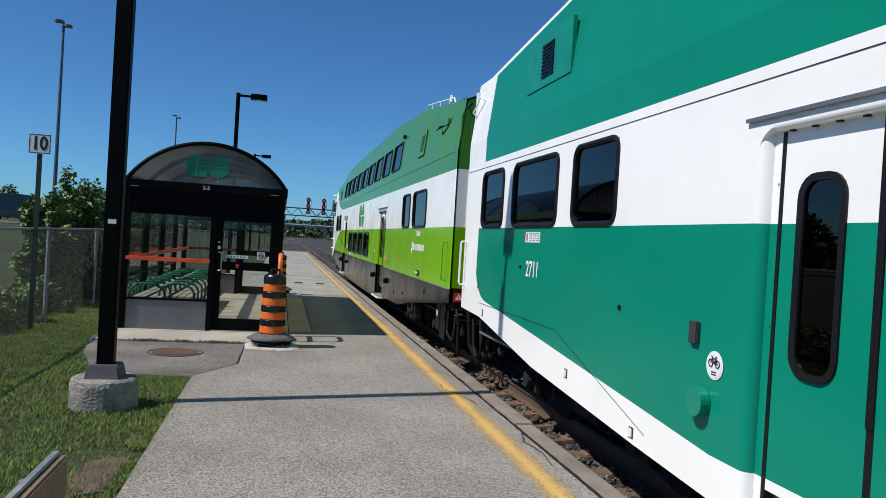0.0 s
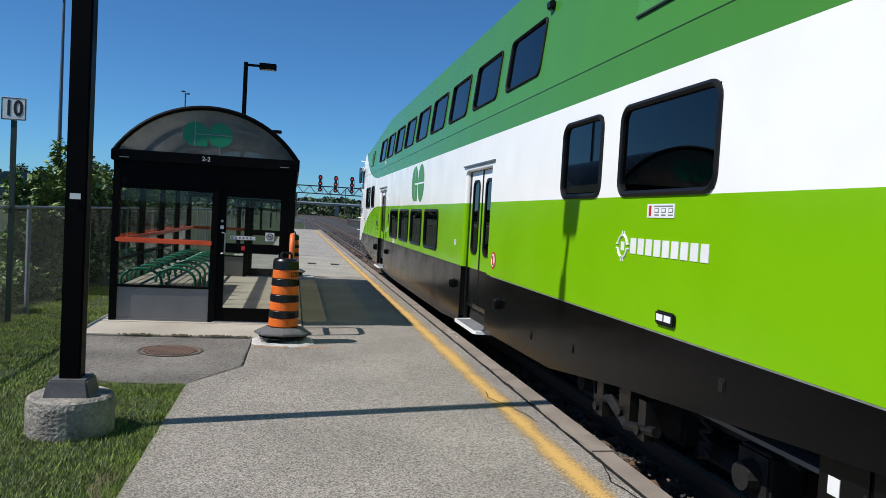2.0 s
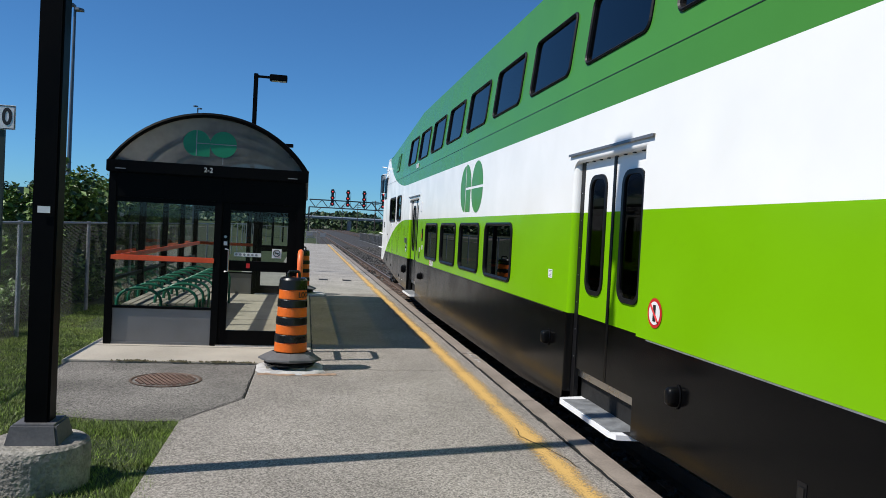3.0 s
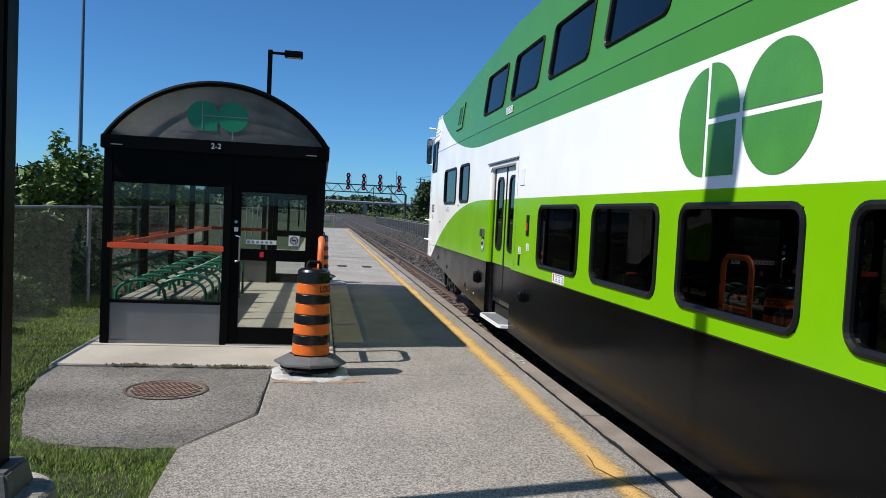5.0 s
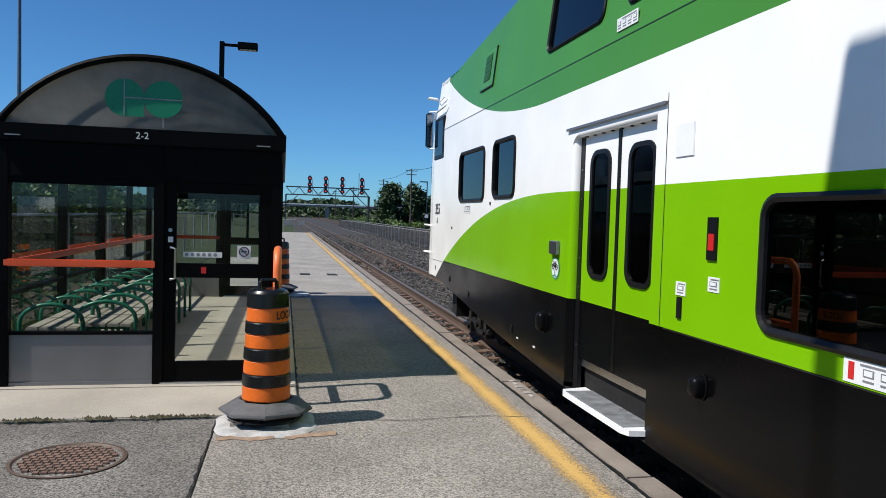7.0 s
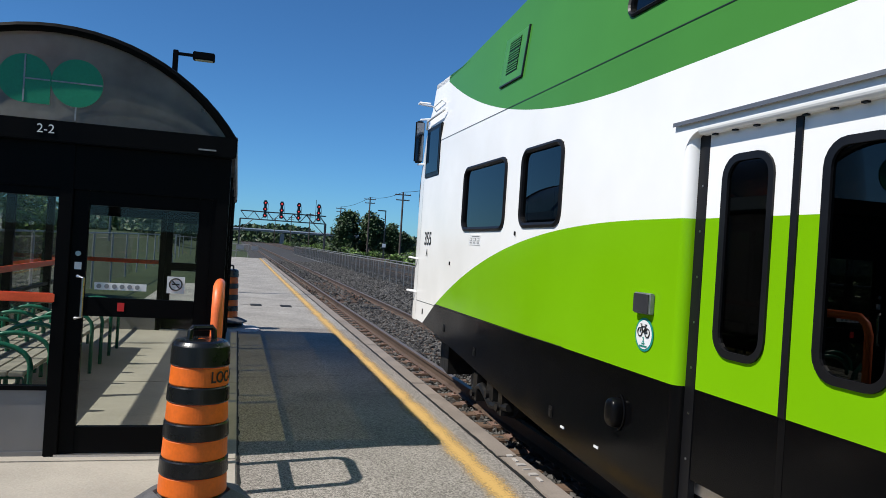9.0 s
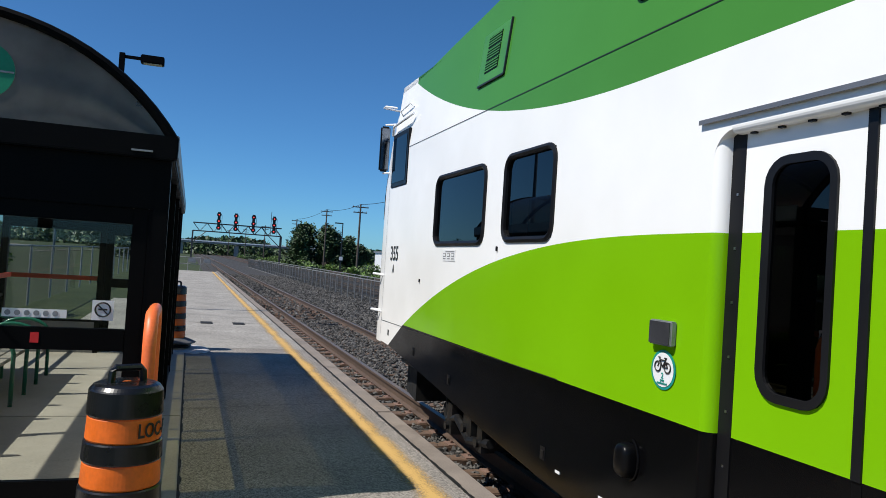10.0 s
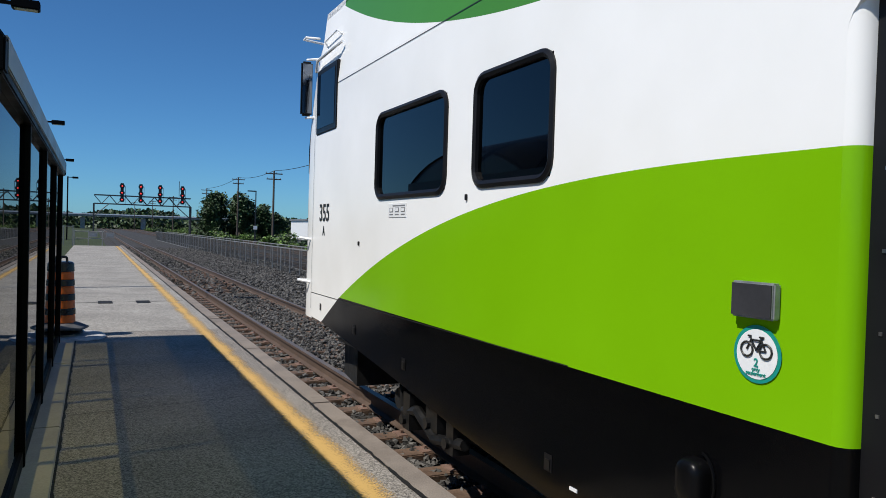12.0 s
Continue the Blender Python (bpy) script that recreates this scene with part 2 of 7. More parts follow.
M = dict(
    cab=livery("cab_car_paint", "cab"), coach=livery("coach_paint", "coach"),
    rubber=mat("black_rubber", (0.007, 0.007, 0.008), 0.45, fine=200, spec=0.25),
    dark=mat("undercarriage_grime", (0.004, 0.0036, 0.0033), 0.9, var=0.4, scale=8, fine=50, bump=0.002),
    black=mat("black_enamel", (0.0028, 0.0028, 0.003), 0.5, fine=150, spec=0.06),
    steel=mat("brushed_steel", (0.5, 0.5, 0.51), 0.33, 1.0, fine=120),
    kick=mat("aluminium_panel", (0.22, 0.22, 0.225), 0.45, 0.6, scale=2, fine=200),
    galv=mat("galvanised_steel", (0.26, 0.27, 0.28), 0.6, 0.5, var=0.25, scale=10),
    white=mat("white_paint", (0.8, 0.81, 0.82), 0.35, var=0.05),
    lime=mat("lime_paint", LIME, 0.35), green=mat("green_paint", GREEN, 0.35), teal=mat("teal_paint", TEAL, 0.35),
    skirt=mat("charcoal_paint", (0.003, 0.003, 0.0034), 0.4, spec=0.16),
    trainglass=glass("tinted_train_glass", (0.05, 0.068, 0.068), 0.82, boost=1.1), glass=glass("shelter_glass", (0.84, 0.87, 0.84), 0.75, boost=1.0),
    smoke=mat("smoked_acrylic", (0.075, 0.072, 0.068), 0.2, var=0.2, scale=2.0, fine=30),
    inside=mat("train_interior_grey", (0.12, 0.12, 0.12), 0.7), seat=mat("seat_cloth_dark", (0.03, 0.04, 0.06), 0.9),
    orange=mat("orange_rail_paint", (0.75, 0.10, 0.03), 0.4), hoop=mat("green_tube_paint", (0.015, 0.14, 0.085), 0.3),
    plank=mat("weathered_plank", (0.30, 0.27, 0.23), 0.8, var=0.3, scale=6, fine=40, bump=0.002),
    drum=mat("orange_drum_plastic", (0.72, 0.135, 0.008), 0.5, var=0.12, scale=8, dirt=(0.25, 0.07, 0.02), amount=0.4, dscale=5),
    drumblack=mat("black_drum_plastic", (0.006, 0.006, 0.0065), 0.3, scale=10),
    tyre=mat("recycled_rubber", (0.085, 0.085, 0.088), 0.7, var=0.35, scale=9, fine=90, bump=0.003),
    bag=mat("sandbag_cloth", (0.42, 0.405, 0.395), 0.9, var=0.35, scale=9, fine=120, bump=0.002),
    asphalt=aggregate("platform_asphalt", (0.288, 0.261, 0.234), 0.70, 118.0, 0.22),
    patch=aggregate("asphalt_patch", (0.206, 0.191, 0.174), 0.74, 110.0, 0.42),
    concrete=mat("concrete", (0.36, 0.325, 0.275), 0.88, var=0.18, scale=1.2, fine=70, bump=0.002, dirt=(0.28, 0.25, 0.21), amount=0.5),
    farconc=aggregate("worn_concrete", (0.34, 0.32, 0.29), 0.42, 60.0, 0.25),
    curb=mat("curb_concrete", (0.22, 0.185, 0.155), 0.9, var=0.25, scale=2.5, fine=80, bump=0.004, dirt=(0.12, 0.095, 0.075), amount=0.7),
    gravelconc=mat("pebbled_concrete", (0.215, 0.20, 0.175), 0.92, var=0.6, scale=6, fine=38, bump=0.02),
    wire=mat("fence_wire", (0.07, 0.074, 0.07), 0.7, 0.1), rust=mat("manhole_rust", (0.17, 0.105, 0.08), 0.8, var=0.35, scale=8, fine=90, bump=0.002),
    rail=mat("rusty_rail", (0.10, 0.068, 0.05), 0.7, 0.2, var=0.3, scale=6), railtop=mat("rail_head", (0.20, 0.165, 0.14), 0.55, 0.6),
    tie=mat("timber_tie", (0.12, 0.075, 0.05), 0.9, var=0.35, scale=5, fine=40, bump=0.004),
    stone=mat("ballast_stone", (0.072, 0.068, 0.063), 0.9, var=0.35, scale=15, island=0.95),
    bed=mat("ballast_bed", (0.036, 0.034, 0.032), 0.95, var=0.7, scale=9, fine=28, bump=0.03),
    bark=mat("bark", (0.10, 0.08, 0.06), 0.95, var=0.3, bump=0.01, fine=30), wood=mat("pole_wood", (0.07, 0.055, 0.045), 0.9, var=0.3),
    leaf=mat("leaves", (0.085, 0.145, 0.026), 0.5, var=0.4, island=0.7), leafdark=mat("dark_leaves", (0.03, 0.06, 0.018), 0.6, var=0.4, island=0.6),
    blade=mat("grass_blades", (0.105, 0.155, 0.022), 0.7, var=0.4, island=0.85, dirt=(0.15, 0.135, 0.045), amount=0.5, dscale=2.0),
    brownwood=mat("brown_bench_wood", (0.17, 0.105, 0.065), 0.75, var=0.35, scale=5, fine=45, bump=0.002),
    mirror=mat("mirror_silver", (0.16, 0.18, 0.21), 0.12, 1.0, var=0.05),
    lid=mat("dull_grey_lid", (0.032, 0.032, 0.035), 0.6, var=0.2),
    print=mat("grey_print", (0.2, 0.2, 0.21), 0.6, var=0.2),
    red=mat("red_enamel", (0.55, 0.02, 0.02), 0.4), ink=mat("black_ink", (0.012, 0.012, 0.012), 0.5), paper=mat("white_vinyl", (0.75, 0.76, 0.76), 0.45, var=0.05),
    logo=mat("green_vinyl", (0.008, 0.21, 0.10), 0.4), signteal=mat("teal_vinyl", (0.01, 0.25, 0.2), 0.4), navy=mat("dark_car_paint", (0.012, 0.015, 0.025), 0.15, coat=0.6),
    silver=mat("silver_car_paint", (0.42, 0.43, 0.44), 0.25, 0.6, coat=0.6), carwhite=mat("white_car_paint", (0.7, 0.7, 0.7), 0.25, coat=0.6),
    carglass=mat("car_glass", (0.01, 0.012, 0.014), 0.05), redlamp=glow("red_signal_lens", (1.0, 0.05, 0.04), 1.3),
)


# ---- mesh helpers ----
def ob_of(name, bm, material, parent=None, label="", smooth=False):
    me = bpy.data.meshes.new(name)
    bm.normal_update()
    bm.to_mesh(me)
    bm.free()
    if smooth:
        for f in me.polygons:
            f.use_smooth = True
    for mm in material if isinstance(material, (list, tuple)) else [material]:
        me.materials.append(mm)
    ob = new(name, me)
    if parent:
        ob.parent = parent
    return tagged(ob, label)


def part(name, bm, material, parent, label="", smooth=False):
    return ob_of(name, bm, material, parent, label, smooth)


def thing(name, at, label, category, group="", turn=0.0):
    e = new(name)
    e.empty_display_size = 0.1
    e.matrix_world = pose(*at, 0, 0, turn)
    return tagged(e, label, category, group)


def box(bm, x0, x1, y0, y1, z0, z1, bevel=0.0, mi=0):
    r = bmesh.ops.create_cube(bm, size=1.0, matrix=Matrix.Translation(((x0 + x1) / 2, (y0 + y1) / 2, (z0 + z1) / 2)) @ Matrix.Diagonal((x1 - x0, y1 - y0, z1 - z0, 1)))
    vs = r["verts"]
    fs = {f for v in vs for f in v.link_faces}
    for f in fs:
        f.material_index = mi
    if bevel:
        bmesh.ops.bevel(bm, geom=list({e for v in vs for e in v.link_edges}), offset=bevel, segments=2, affect="EDGES")
    return bm


def boxm(*a, **k):
    return box(bmesh.new(), *a, **k)


def cone(bm, p0, p1, r0, r1, n=12, caps=True):
    p0, p1 = Vector(p0), Vector(p1)
    q = (p1 - p0).to_track_quat("Z", "Y").to_matrix().to_4x4()
    bmesh.ops.create_cone(bm, cap_ends=caps, segments=n, radius1=r0, radius2=r1, depth=(p1 - p0).length, matrix=Matrix.Translation((p0 + p1) / 2) @ q)
    return bm


def tube(bm, pts, r, n=8):
    """A bent pipe through the points."""
    pts = [Vector(p) for p in pts]
    rings, prev = [], None
    for i, p in enumerate(pts):
        d = (pts[min(i + 1, len(pts) - 1)] - pts[max(i - 1, 0)]).normalized()
        a = d.orthogonal().normalized() if prev is None else (prev - d * prev.dot(d)).normalized()
        prev, b = a, d.cross(a)
        rings.append([bm.verts.new(p + (a * math.cos(t) + b * math.sin(t)) * r) for t in (2 * math.pi * k / n for k in range(n))])
    for A, B in zip(rings, rings[1:]):
        for k in range(n):
            bm.faces.new((A[k], A[(k + 1) % n], B[(k + 1) % n], B[k]))
    bm.faces.new(rings[0][::-1])
    bm.faces.new(rings[-1])
    return bm


def lathe(bm, prof, n=32, at=(0, 0, 0), mi=None):
    """A turned body from (radius, height) pairs; mi names each band's material."""
    rings = [[bm.verts.new((at[0] + r * math.cos(t), at[1] + r * math.sin(t), at[2] + z)) for t in (2 * math.pi * k / n for k in range(n))] for r, z in prof]
    for i, (A, B) in enumerate(zip(rings, rings[1:])):
        for k in range(n):
            f = bm.faces.new((A[k], A[(k + 1) % n], B[(k + 1) % n], B[k]))
            if mi:
                f.material_index = mi[i]
    bm.faces.new(rings[0][::-1])
    bm.faces.new(rings[-1])
    return bm


def poly(bm, pts, mi=0):
    f = bm.faces.new([bm.verts.new(p) for p in pts])
    f.material_index = mi
    return f


def prism(bm, pts, z0, z1, mi=0):
    """An upright slab over a plan outline given anticlockwise."""
    a, b = [bm.verts.new((x, y, z0)) for x, y in pts], [bm.verts.new((x, y, z1)) for x, y in pts]
    fs = [bm.faces.new(b), bm.faces.new(a[::-1])] + [bm.faces.new((a[i], a[(i + 1) % len(a)], b[(i + 1) % len(a)], b[i])) for i in range(len(a))]
    for f in fs:
        f.material_index = mi
    return bm


def text(name, words, size, material, m, parent, label="", wide=1.0, bold=0.0):
    """Flat lettering in the built-in font as a mesh; m puts it in its parent's space."""
    cu = bpy.data.curves.new(name, "FONT")
    cu.body, cu.size, cu.align_x, cu.align_y, cu.extrude = words, size, "CENTER", "CENTER", 0.001
    cu.offset = bold * size
    tmp = new(name, cu)
    me = bpy.data.meshes.new_from_object(tmp.evaluated_get(bpy.context.evaluated_depsgraph_get()))
    bpy.data.objects.remove(tmp)
    me.transform(m @ Matrix.Diagonal((wide, 1, 1, 1)))
    me.materials.clear()
    me.materials.append(material)
    ob = new(name, me)
    ob.parent = parent
    return tagged(ob, label)


def structure(ob, label, category):
    return tagged(ob, label, category, kind="structure")


# ---- ground ----
def ground_z(x, y):
    left = -0.03
    if x < -4.6:
        k = min(1, (-4.6 - x) / 10)
        left += 1.2 * k * k * (3 - 2 * k) + 0.04 * noise.noise((x * 0.2, y * 0.2, 0))
    if x > 1.2:
        return -0.52
    return left if y < 66 else left - 0.45 * min(1, (y - 66) / 4)


def zone_material():
    m = bpy.data.materials.new("ground_grass_and_gravel")
    ns, ln, p = nodes(m)
    tc, sp = ns.new("ShaderNodeTexCoord"), ns.new("ShaderNodeSeparateXYZ")
    ln.new(tc.outputs["Object"], sp.inputs[0])
    a, b, c = (ns.new("ShaderNodeTexNoise") for _ in range(3))
    for n, s, d in ((a, 0.5, 6), (b, 14.0, 6), (c, 70.0, 3)):
        n.inputs["Scale"].default_value, n.inputs["Detail"].default_value = s, d
        ln.new(tc.outputs["Object"], n.inputs["Vector"])
    grass = ramp(ns, [(0.3, (0.012, 0.018, 0.004)), (0.5, (0.027, 0.042, 0.008)), (0.7, (0.05, 0.062, 0.015))])
    mixn = math_node(ns, ln, "ADD", math_node(ns, ln, "MULTIPLY", a.outputs[0], 0.45), math_node(ns, ln, "MULTIPLY", b.outputs[0], 0.55))
    ln.new(mixn, grass.inputs[0])
    gravel = ramp(ns, [(0.3, (0.016, 0.015, 0.014)), (0.6, (0.05, 0.047, 0.043)), (0.75, (0.11, 0.104, 0.096))])
    ln.new(c.outputs[0], gravel.inputs[0])
    wob = math_node(ns, ln, "MULTIPLY", math_node(ns, ln, "SUBTRACT", a.outputs[0], 0.5), 6.0)
    x = math_node(ns, ln, "ADD", sp.outputs[0], wob)
    tracks = math_node(ns, ln, "MULTIPLY", math_node(ns, ln, "GREATER_THAN", sp.outputs[0], 1.0), math_node(ns, ln, "LESS_THAN", x, 24.0))
    mx = ns.new("ShaderNodeMix")
    mx.data_type = "RGBA"
    ln.new(tracks, mx.inputs[0])
    ln.new(grass.outputs[0], mx.inputs[6])
    ln.new(gravel.outputs[0], mx.inputs[7])
    ln.new(mx.outputs[2], p.inputs["Base Color"])
    p.inputs["Roughness"].default_value = 0.95
    bp = ns.new("ShaderNodeBump")
    bp.inputs["Distance"].default_value = 0.04
    ln.new(b.outputs[0], bp.inputs["Height"])
    ln.new(bp.outputs[0], p.inputs["Normal"])
    return m


def build_ground():
    xs = sorted({-2500, -900, -400, -200, -120, -80, -60, -45, *[-36 + 1.5 * i for i in range(22)], -4.2, -2, 1.19, 1.21, 3, 6, 12, 24, 40, 80, 160, 400, 900, 2500})
    ys = sorted({-2000, -600, -200, -80, -40, -20, *[-10 + 3 * i for i in range(28)], 66.0, 67, 68, 69, 70, 76, 84, 96, 120, 160, 240, 400, 700, 1300, 3500})
    bm = bmesh.new()
    g = [[bm.verts.new((x, y, ground_z(x, y))) for y in ys] for x in xs]
    for i in range(len(xs) - 1):
        for j in range(len(ys) - 1):
            bm.faces.new((g[i][j], g[i + 1][j], g[i + 1][j + 1], g[i][j + 1]))
    structure(ob_of("ground", bm, zone_material()), "mown grass slope and dark gravel beside the railway tracks", "ground")
    bm = bmesh.new()
    g = [[bm.verts.new((x, y, ground_z(x, y) + 0.05)) for y in (40, 50, 60, 70, 80, 90, 100, 110, 120, 130)] for x in (-75, -60, -45, -24, -12.6)]
    for i in range(4):
        for j in range(9):
            bm.faces.new((g[i][j], g[i + 1][j], g[i + 1][j + 1], g[i][j + 1]))
    structure(ob_of("parking_lot", bm, M["patch"]), "grey asphalt parking lot beyond the grass", "parking lot")


def yellow_material():
    m = bpy.data.materials.new("worn_yellow_line")
    ns, ln, p = nodes(m)
    p.inputs["Base Color"].default_value, p.inputs["Roughness"].default_value = (0.62, 0.385, 0.12, 1), 0.85
    tc, sp = ns.new("ShaderNodeTexCoord"), ns.new("ShaderNodeSeparateXYZ")
    ln.new(tc.outputs["Object"], sp.inputs[0])
    a, b = ns.new("ShaderNodeTexNoise"), ns.new("ShaderNodeTexNoise")
    a.inputs["Scale"].default_value, a.inputs["Detail"].default_value = 90.0, 4
    b.inputs["Scale"].default_value, b.inputs["Detail"].default_value = 1.5, 5
    for n in (a, b):
        ln.new(tc.outputs["Object"], n.inputs["Vector"])
    mn = lambda *k: math_node(ns, ln, *k)
    off = mn("ABSOLUTE", mn("SUBTRACT", sp.outputs[0], 1.43))
    edge = mn("DIVIDE", mn("SUBTRACT", 0.118, off), 0.05)
    cover = mn("ADD", mn("ADD", edge, mn("MULTIPLY", mn("SUBTRACT", b.outputs[0], 0.5), 3.0)), mn("MULTIPLY", mn("SUBTRACT", a.outputs[0], 0.5), 6.0))
    k = math_node(ns, ln, "MULTIPLY", math_node(ns, ln, "MULTIPLY", cover, 0.55, True), 0.88)
    ln.new(k, p.inputs["Alpha"])
    return m


def build_platform():
    """The long low platform: asphalt, a shelter slab, worn concrete beyond, a curb in lengths."""
    bm = bmesh.new()
    prism(bm, [(-1.33, -12), (1.69, -12), (1.69, 19.6), (-0.27, 19.6), (-0.27, 10.36), (-0.89, 10.36), (-0.9, 8.7), (-1.35, 7.9)], -0.6, 0.0)
    plat = structure(ob_of("platform", bm, M["asphalt"]), "long grey aggregate asphalt station platform in full sun", "platform")
    rim = [(-1.36, 7.9), (-0.91, 8.7), (-0.9, 10.35), (-2.92, 10.35), (-2.93, 10.0), (-2.86, 9.6), (-2.66, 8.9), (-2.42, 8.25), (-2.2, 8.02), (-1.8, 7.93)]
    soft = []
    for i, ((xa, ya), (xb, yb)) in enumerate(zip(rim, rim[1:] + rim[:1])):
        for k in range(8):
            x, y = xa + (xb - xa) * k / 8, ya + (yb - ya) * k / 8
            e = 0.035 if i > 3 and (i, k) != (4, 0) else 0.0
            soft.append((x + e * noise.noise((x * 5, y * 5, 1)), y + e * noise.noise((x * 5, y * 5, 6))))
    prism(bm := bmesh.new(), soft, -0.6, -0.002)
    part("asphalt_patch", bm, M["patch"], plat, "darker cracked asphalt patch round a manhole")
    for y0, y1 in ((10.37, 11.36), (11.372, 14.2), (14.212, 17.0), (17.012, 19.6)):
        part("concrete_slab", boxm(-2.98, -0.285, y0, y1, -0.6, 0.02, bevel=0.008), M["concrete"], plat, "pale concrete slab under the shelter")
    for i in range(8):
        y0 = 19.62 + i * 5.75
        part("concrete_slab", boxm(-2.4 if i < 2 else -1.3, 1.69, y0, y0 + 5.735, -0.6, 0.0), M["farconc"], plat, "worn pale concrete platform slab")
    bm = bmesh.new()
    poly(bm, [(1.29, -12, 0.004), (1.57, -12, 0.004), (1.57, 65.4, 0.004), (1.29, 65.4, 0.004)])
    structure(ob_of("yellow_line", bm, yellow_material()), "worn yellow safety line painted along the platform edge", "painted line")
    curb = new("platform_curb")
    structure(curb, "stained concrete curb stones along the platform edge", "curb")
    y = -12.0
    rnd = random.Random(5)
    while y < 65:
        n = 2.9 + rnd.uniform(-0.3, 0.4)
        dx = rnd.uniform(-0.008, 0.008)
        part("curb_stone", boxm(1.715 + dx, 1.905 + dx, y, y + n - 0.012, -0.6, 0.004 + rnd.uniform(-0.004, 0.004), bevel=0.012), M["curb"], curb)
        y += n
    # the joint between asphalt and curb, and cracks
    bm = bmesh.new()
    pts = [(1.702 + 0.012 * noise.noise((i * 0.21, 3, 0)) + 0.012 * noise.noise((i * 0.9, 8, 0)), -12 + i * 0.07) for i in range(1100)]
    for (x0, y0), (x1, y1) in zip(pts, pts[1:]):
        w = max(0.004, 0.012 + 0.012 * noise.noise((y0 * 1.7, 0, 5)) + 0.008 * noise.noise((y0 * 9, 0, 2)))
        poly(bm, [(x0 - w, y0, 0.0055), (x0 + w, y0, 0.0055), (x1 + w, y1, 0.0055), (x1 - w, y1, 0.0055)])
    part("joint", bm, M["dark"], plat, "dark gritty joint beside the curb")

    def crack(points, w, name="crack"):
        bm = bmesh.new()
        fine = []
        for (xa, ya), (xb, yb) in zip(points, points[1:]):
            k = max(2, int(math.hypot(xb - xa, yb - ya) / 0.05))
            fine += [(xa + (xb - xa) * i / k, ya + (yb - ya) * i / k) for i in range(k)]
        fine = [(x + 0.015 * noise.noise((x * 9, y * 9, 1)), y + 0.015 * noise.noise((x * 9, y * 9, 7))) for x, y in fine]
        for (x0, y0), (x1, y1) in zip(fine, fine[1:]):
            d = Vector((x1 - x0, y1 - y0)).normalized()
            k = w * (0.6 + 0.8 * abs(noise.noise((x0 * 4, y0 * 4, 2))))
            nx, ny = -d.y * k, d.x * k
            poly(bm, [(x0 - nx, y0 - ny, 0.0062), (x0 + nx, y0 + ny, 0.0062), (x1 + nx, y1 + ny, 0.0062), (x1 - nx, y1 - ny, 0.0062)])
        part(name, bm, M["dark"], plat)

    crack([(-0.2, 10.2), (0.6, 10.13), (1.2, 10.19), (1.68, 10.1)], 0.005)
    crack([(1.40, 7.7), (1.36, 7.45), (1.46, 7.2), (1.54, 6.9), (1.58, 6.6)], 0.005)
    crack([(1.69, 5.6), (1.6, 5.3), (1.66, 5.0), (1.6, 4.6)], 0.006)
    crack([(-1.35, 7.92), (-0.92, 8.7), (-0.9, 10.35)], 0.006)
    crack([(-2.9, 10.36), (-0.3, 10.36)], 0.008)
    crack([(-0.28, 10.4), (-0.28, 19.6)], 0.018)
    crack([(-1.2, 24.0), (1.68, 24.15)], 0.018)
    crack([(-0.25, 14.6), (1.3, 14.9)], 0.005)
    crack([(-0.25, 16.9), (1.5, 16.7)], 0.006)
    for x in (0.15, 0.85):
        part("patch_spot", boxm(x - 0.13, x + 0.13, 23.8, 24.3, -0.002, 0.007), M["dark"], plat, "dark tar repair on the joint")


def build_platform_marks():
    """White paint bars on the curb top, and grit with small weeds along the shelter slab."""
    bm = bmesh.new()
    for k, (w, l) in enumerate(((0.022, 0.045), (0.012, 0.09), (0.035, 0.05), (0.03, 0.016), (0.034, 0.05), (0.012, 0.085))):
        y = 11.40 - 0.12 * k
        box(bm, 1.815 - w, 1.815 + w, y - l * 0.5, y + l * 0.5, 0.0, 0.0105)
    structure(ob_of("curb_marking", bm, mat("worn_white_paint", (0.42, 0.39, 0.36), 0.9, var=0.3, dirt=(0.2, 0.17, 0.14), amount=0.9, dscale=14)), "worn white painted marks on the curb", "painted mark")
    rnd = random.Random(77)
    bm = bmesh.new()
    for k in range(240):
        c = rnd.choice((-2.3, -2.2, -2.1, -1.75, -1.7, -1.35, -1.3, -1.05))
        x, y, r = rnd.gauss(c, 0.08), 10.36 + rnd.gauss(0, 0.018), rnd.uniform(0.006, 0.018)
        if not -2.9 < x < -0.92:
            continue
        vs = [bm.verts.new((x + r * a, y + r * b, 0.018 + r * h)) for a, b, h in ((-1, -0.6, 0), (1, -0.7, 0), (0.2, 1, 0), (rnd.uniform(-0.4, 0.4), 0, 1.3))]
        for t in ((0, 1, 3), (1, 2, 3), (2, 0, 3)):
            bm.faces.new([vs[i] for i in t])
    tagged(ob_of("joint_litter", bm, mat("dry_litter", (0.07, 0.06, 0.03), 0.95, var=0.4, island=0.6)), "dry weeds and grit along the slab joint", "litter", kind="stuff")


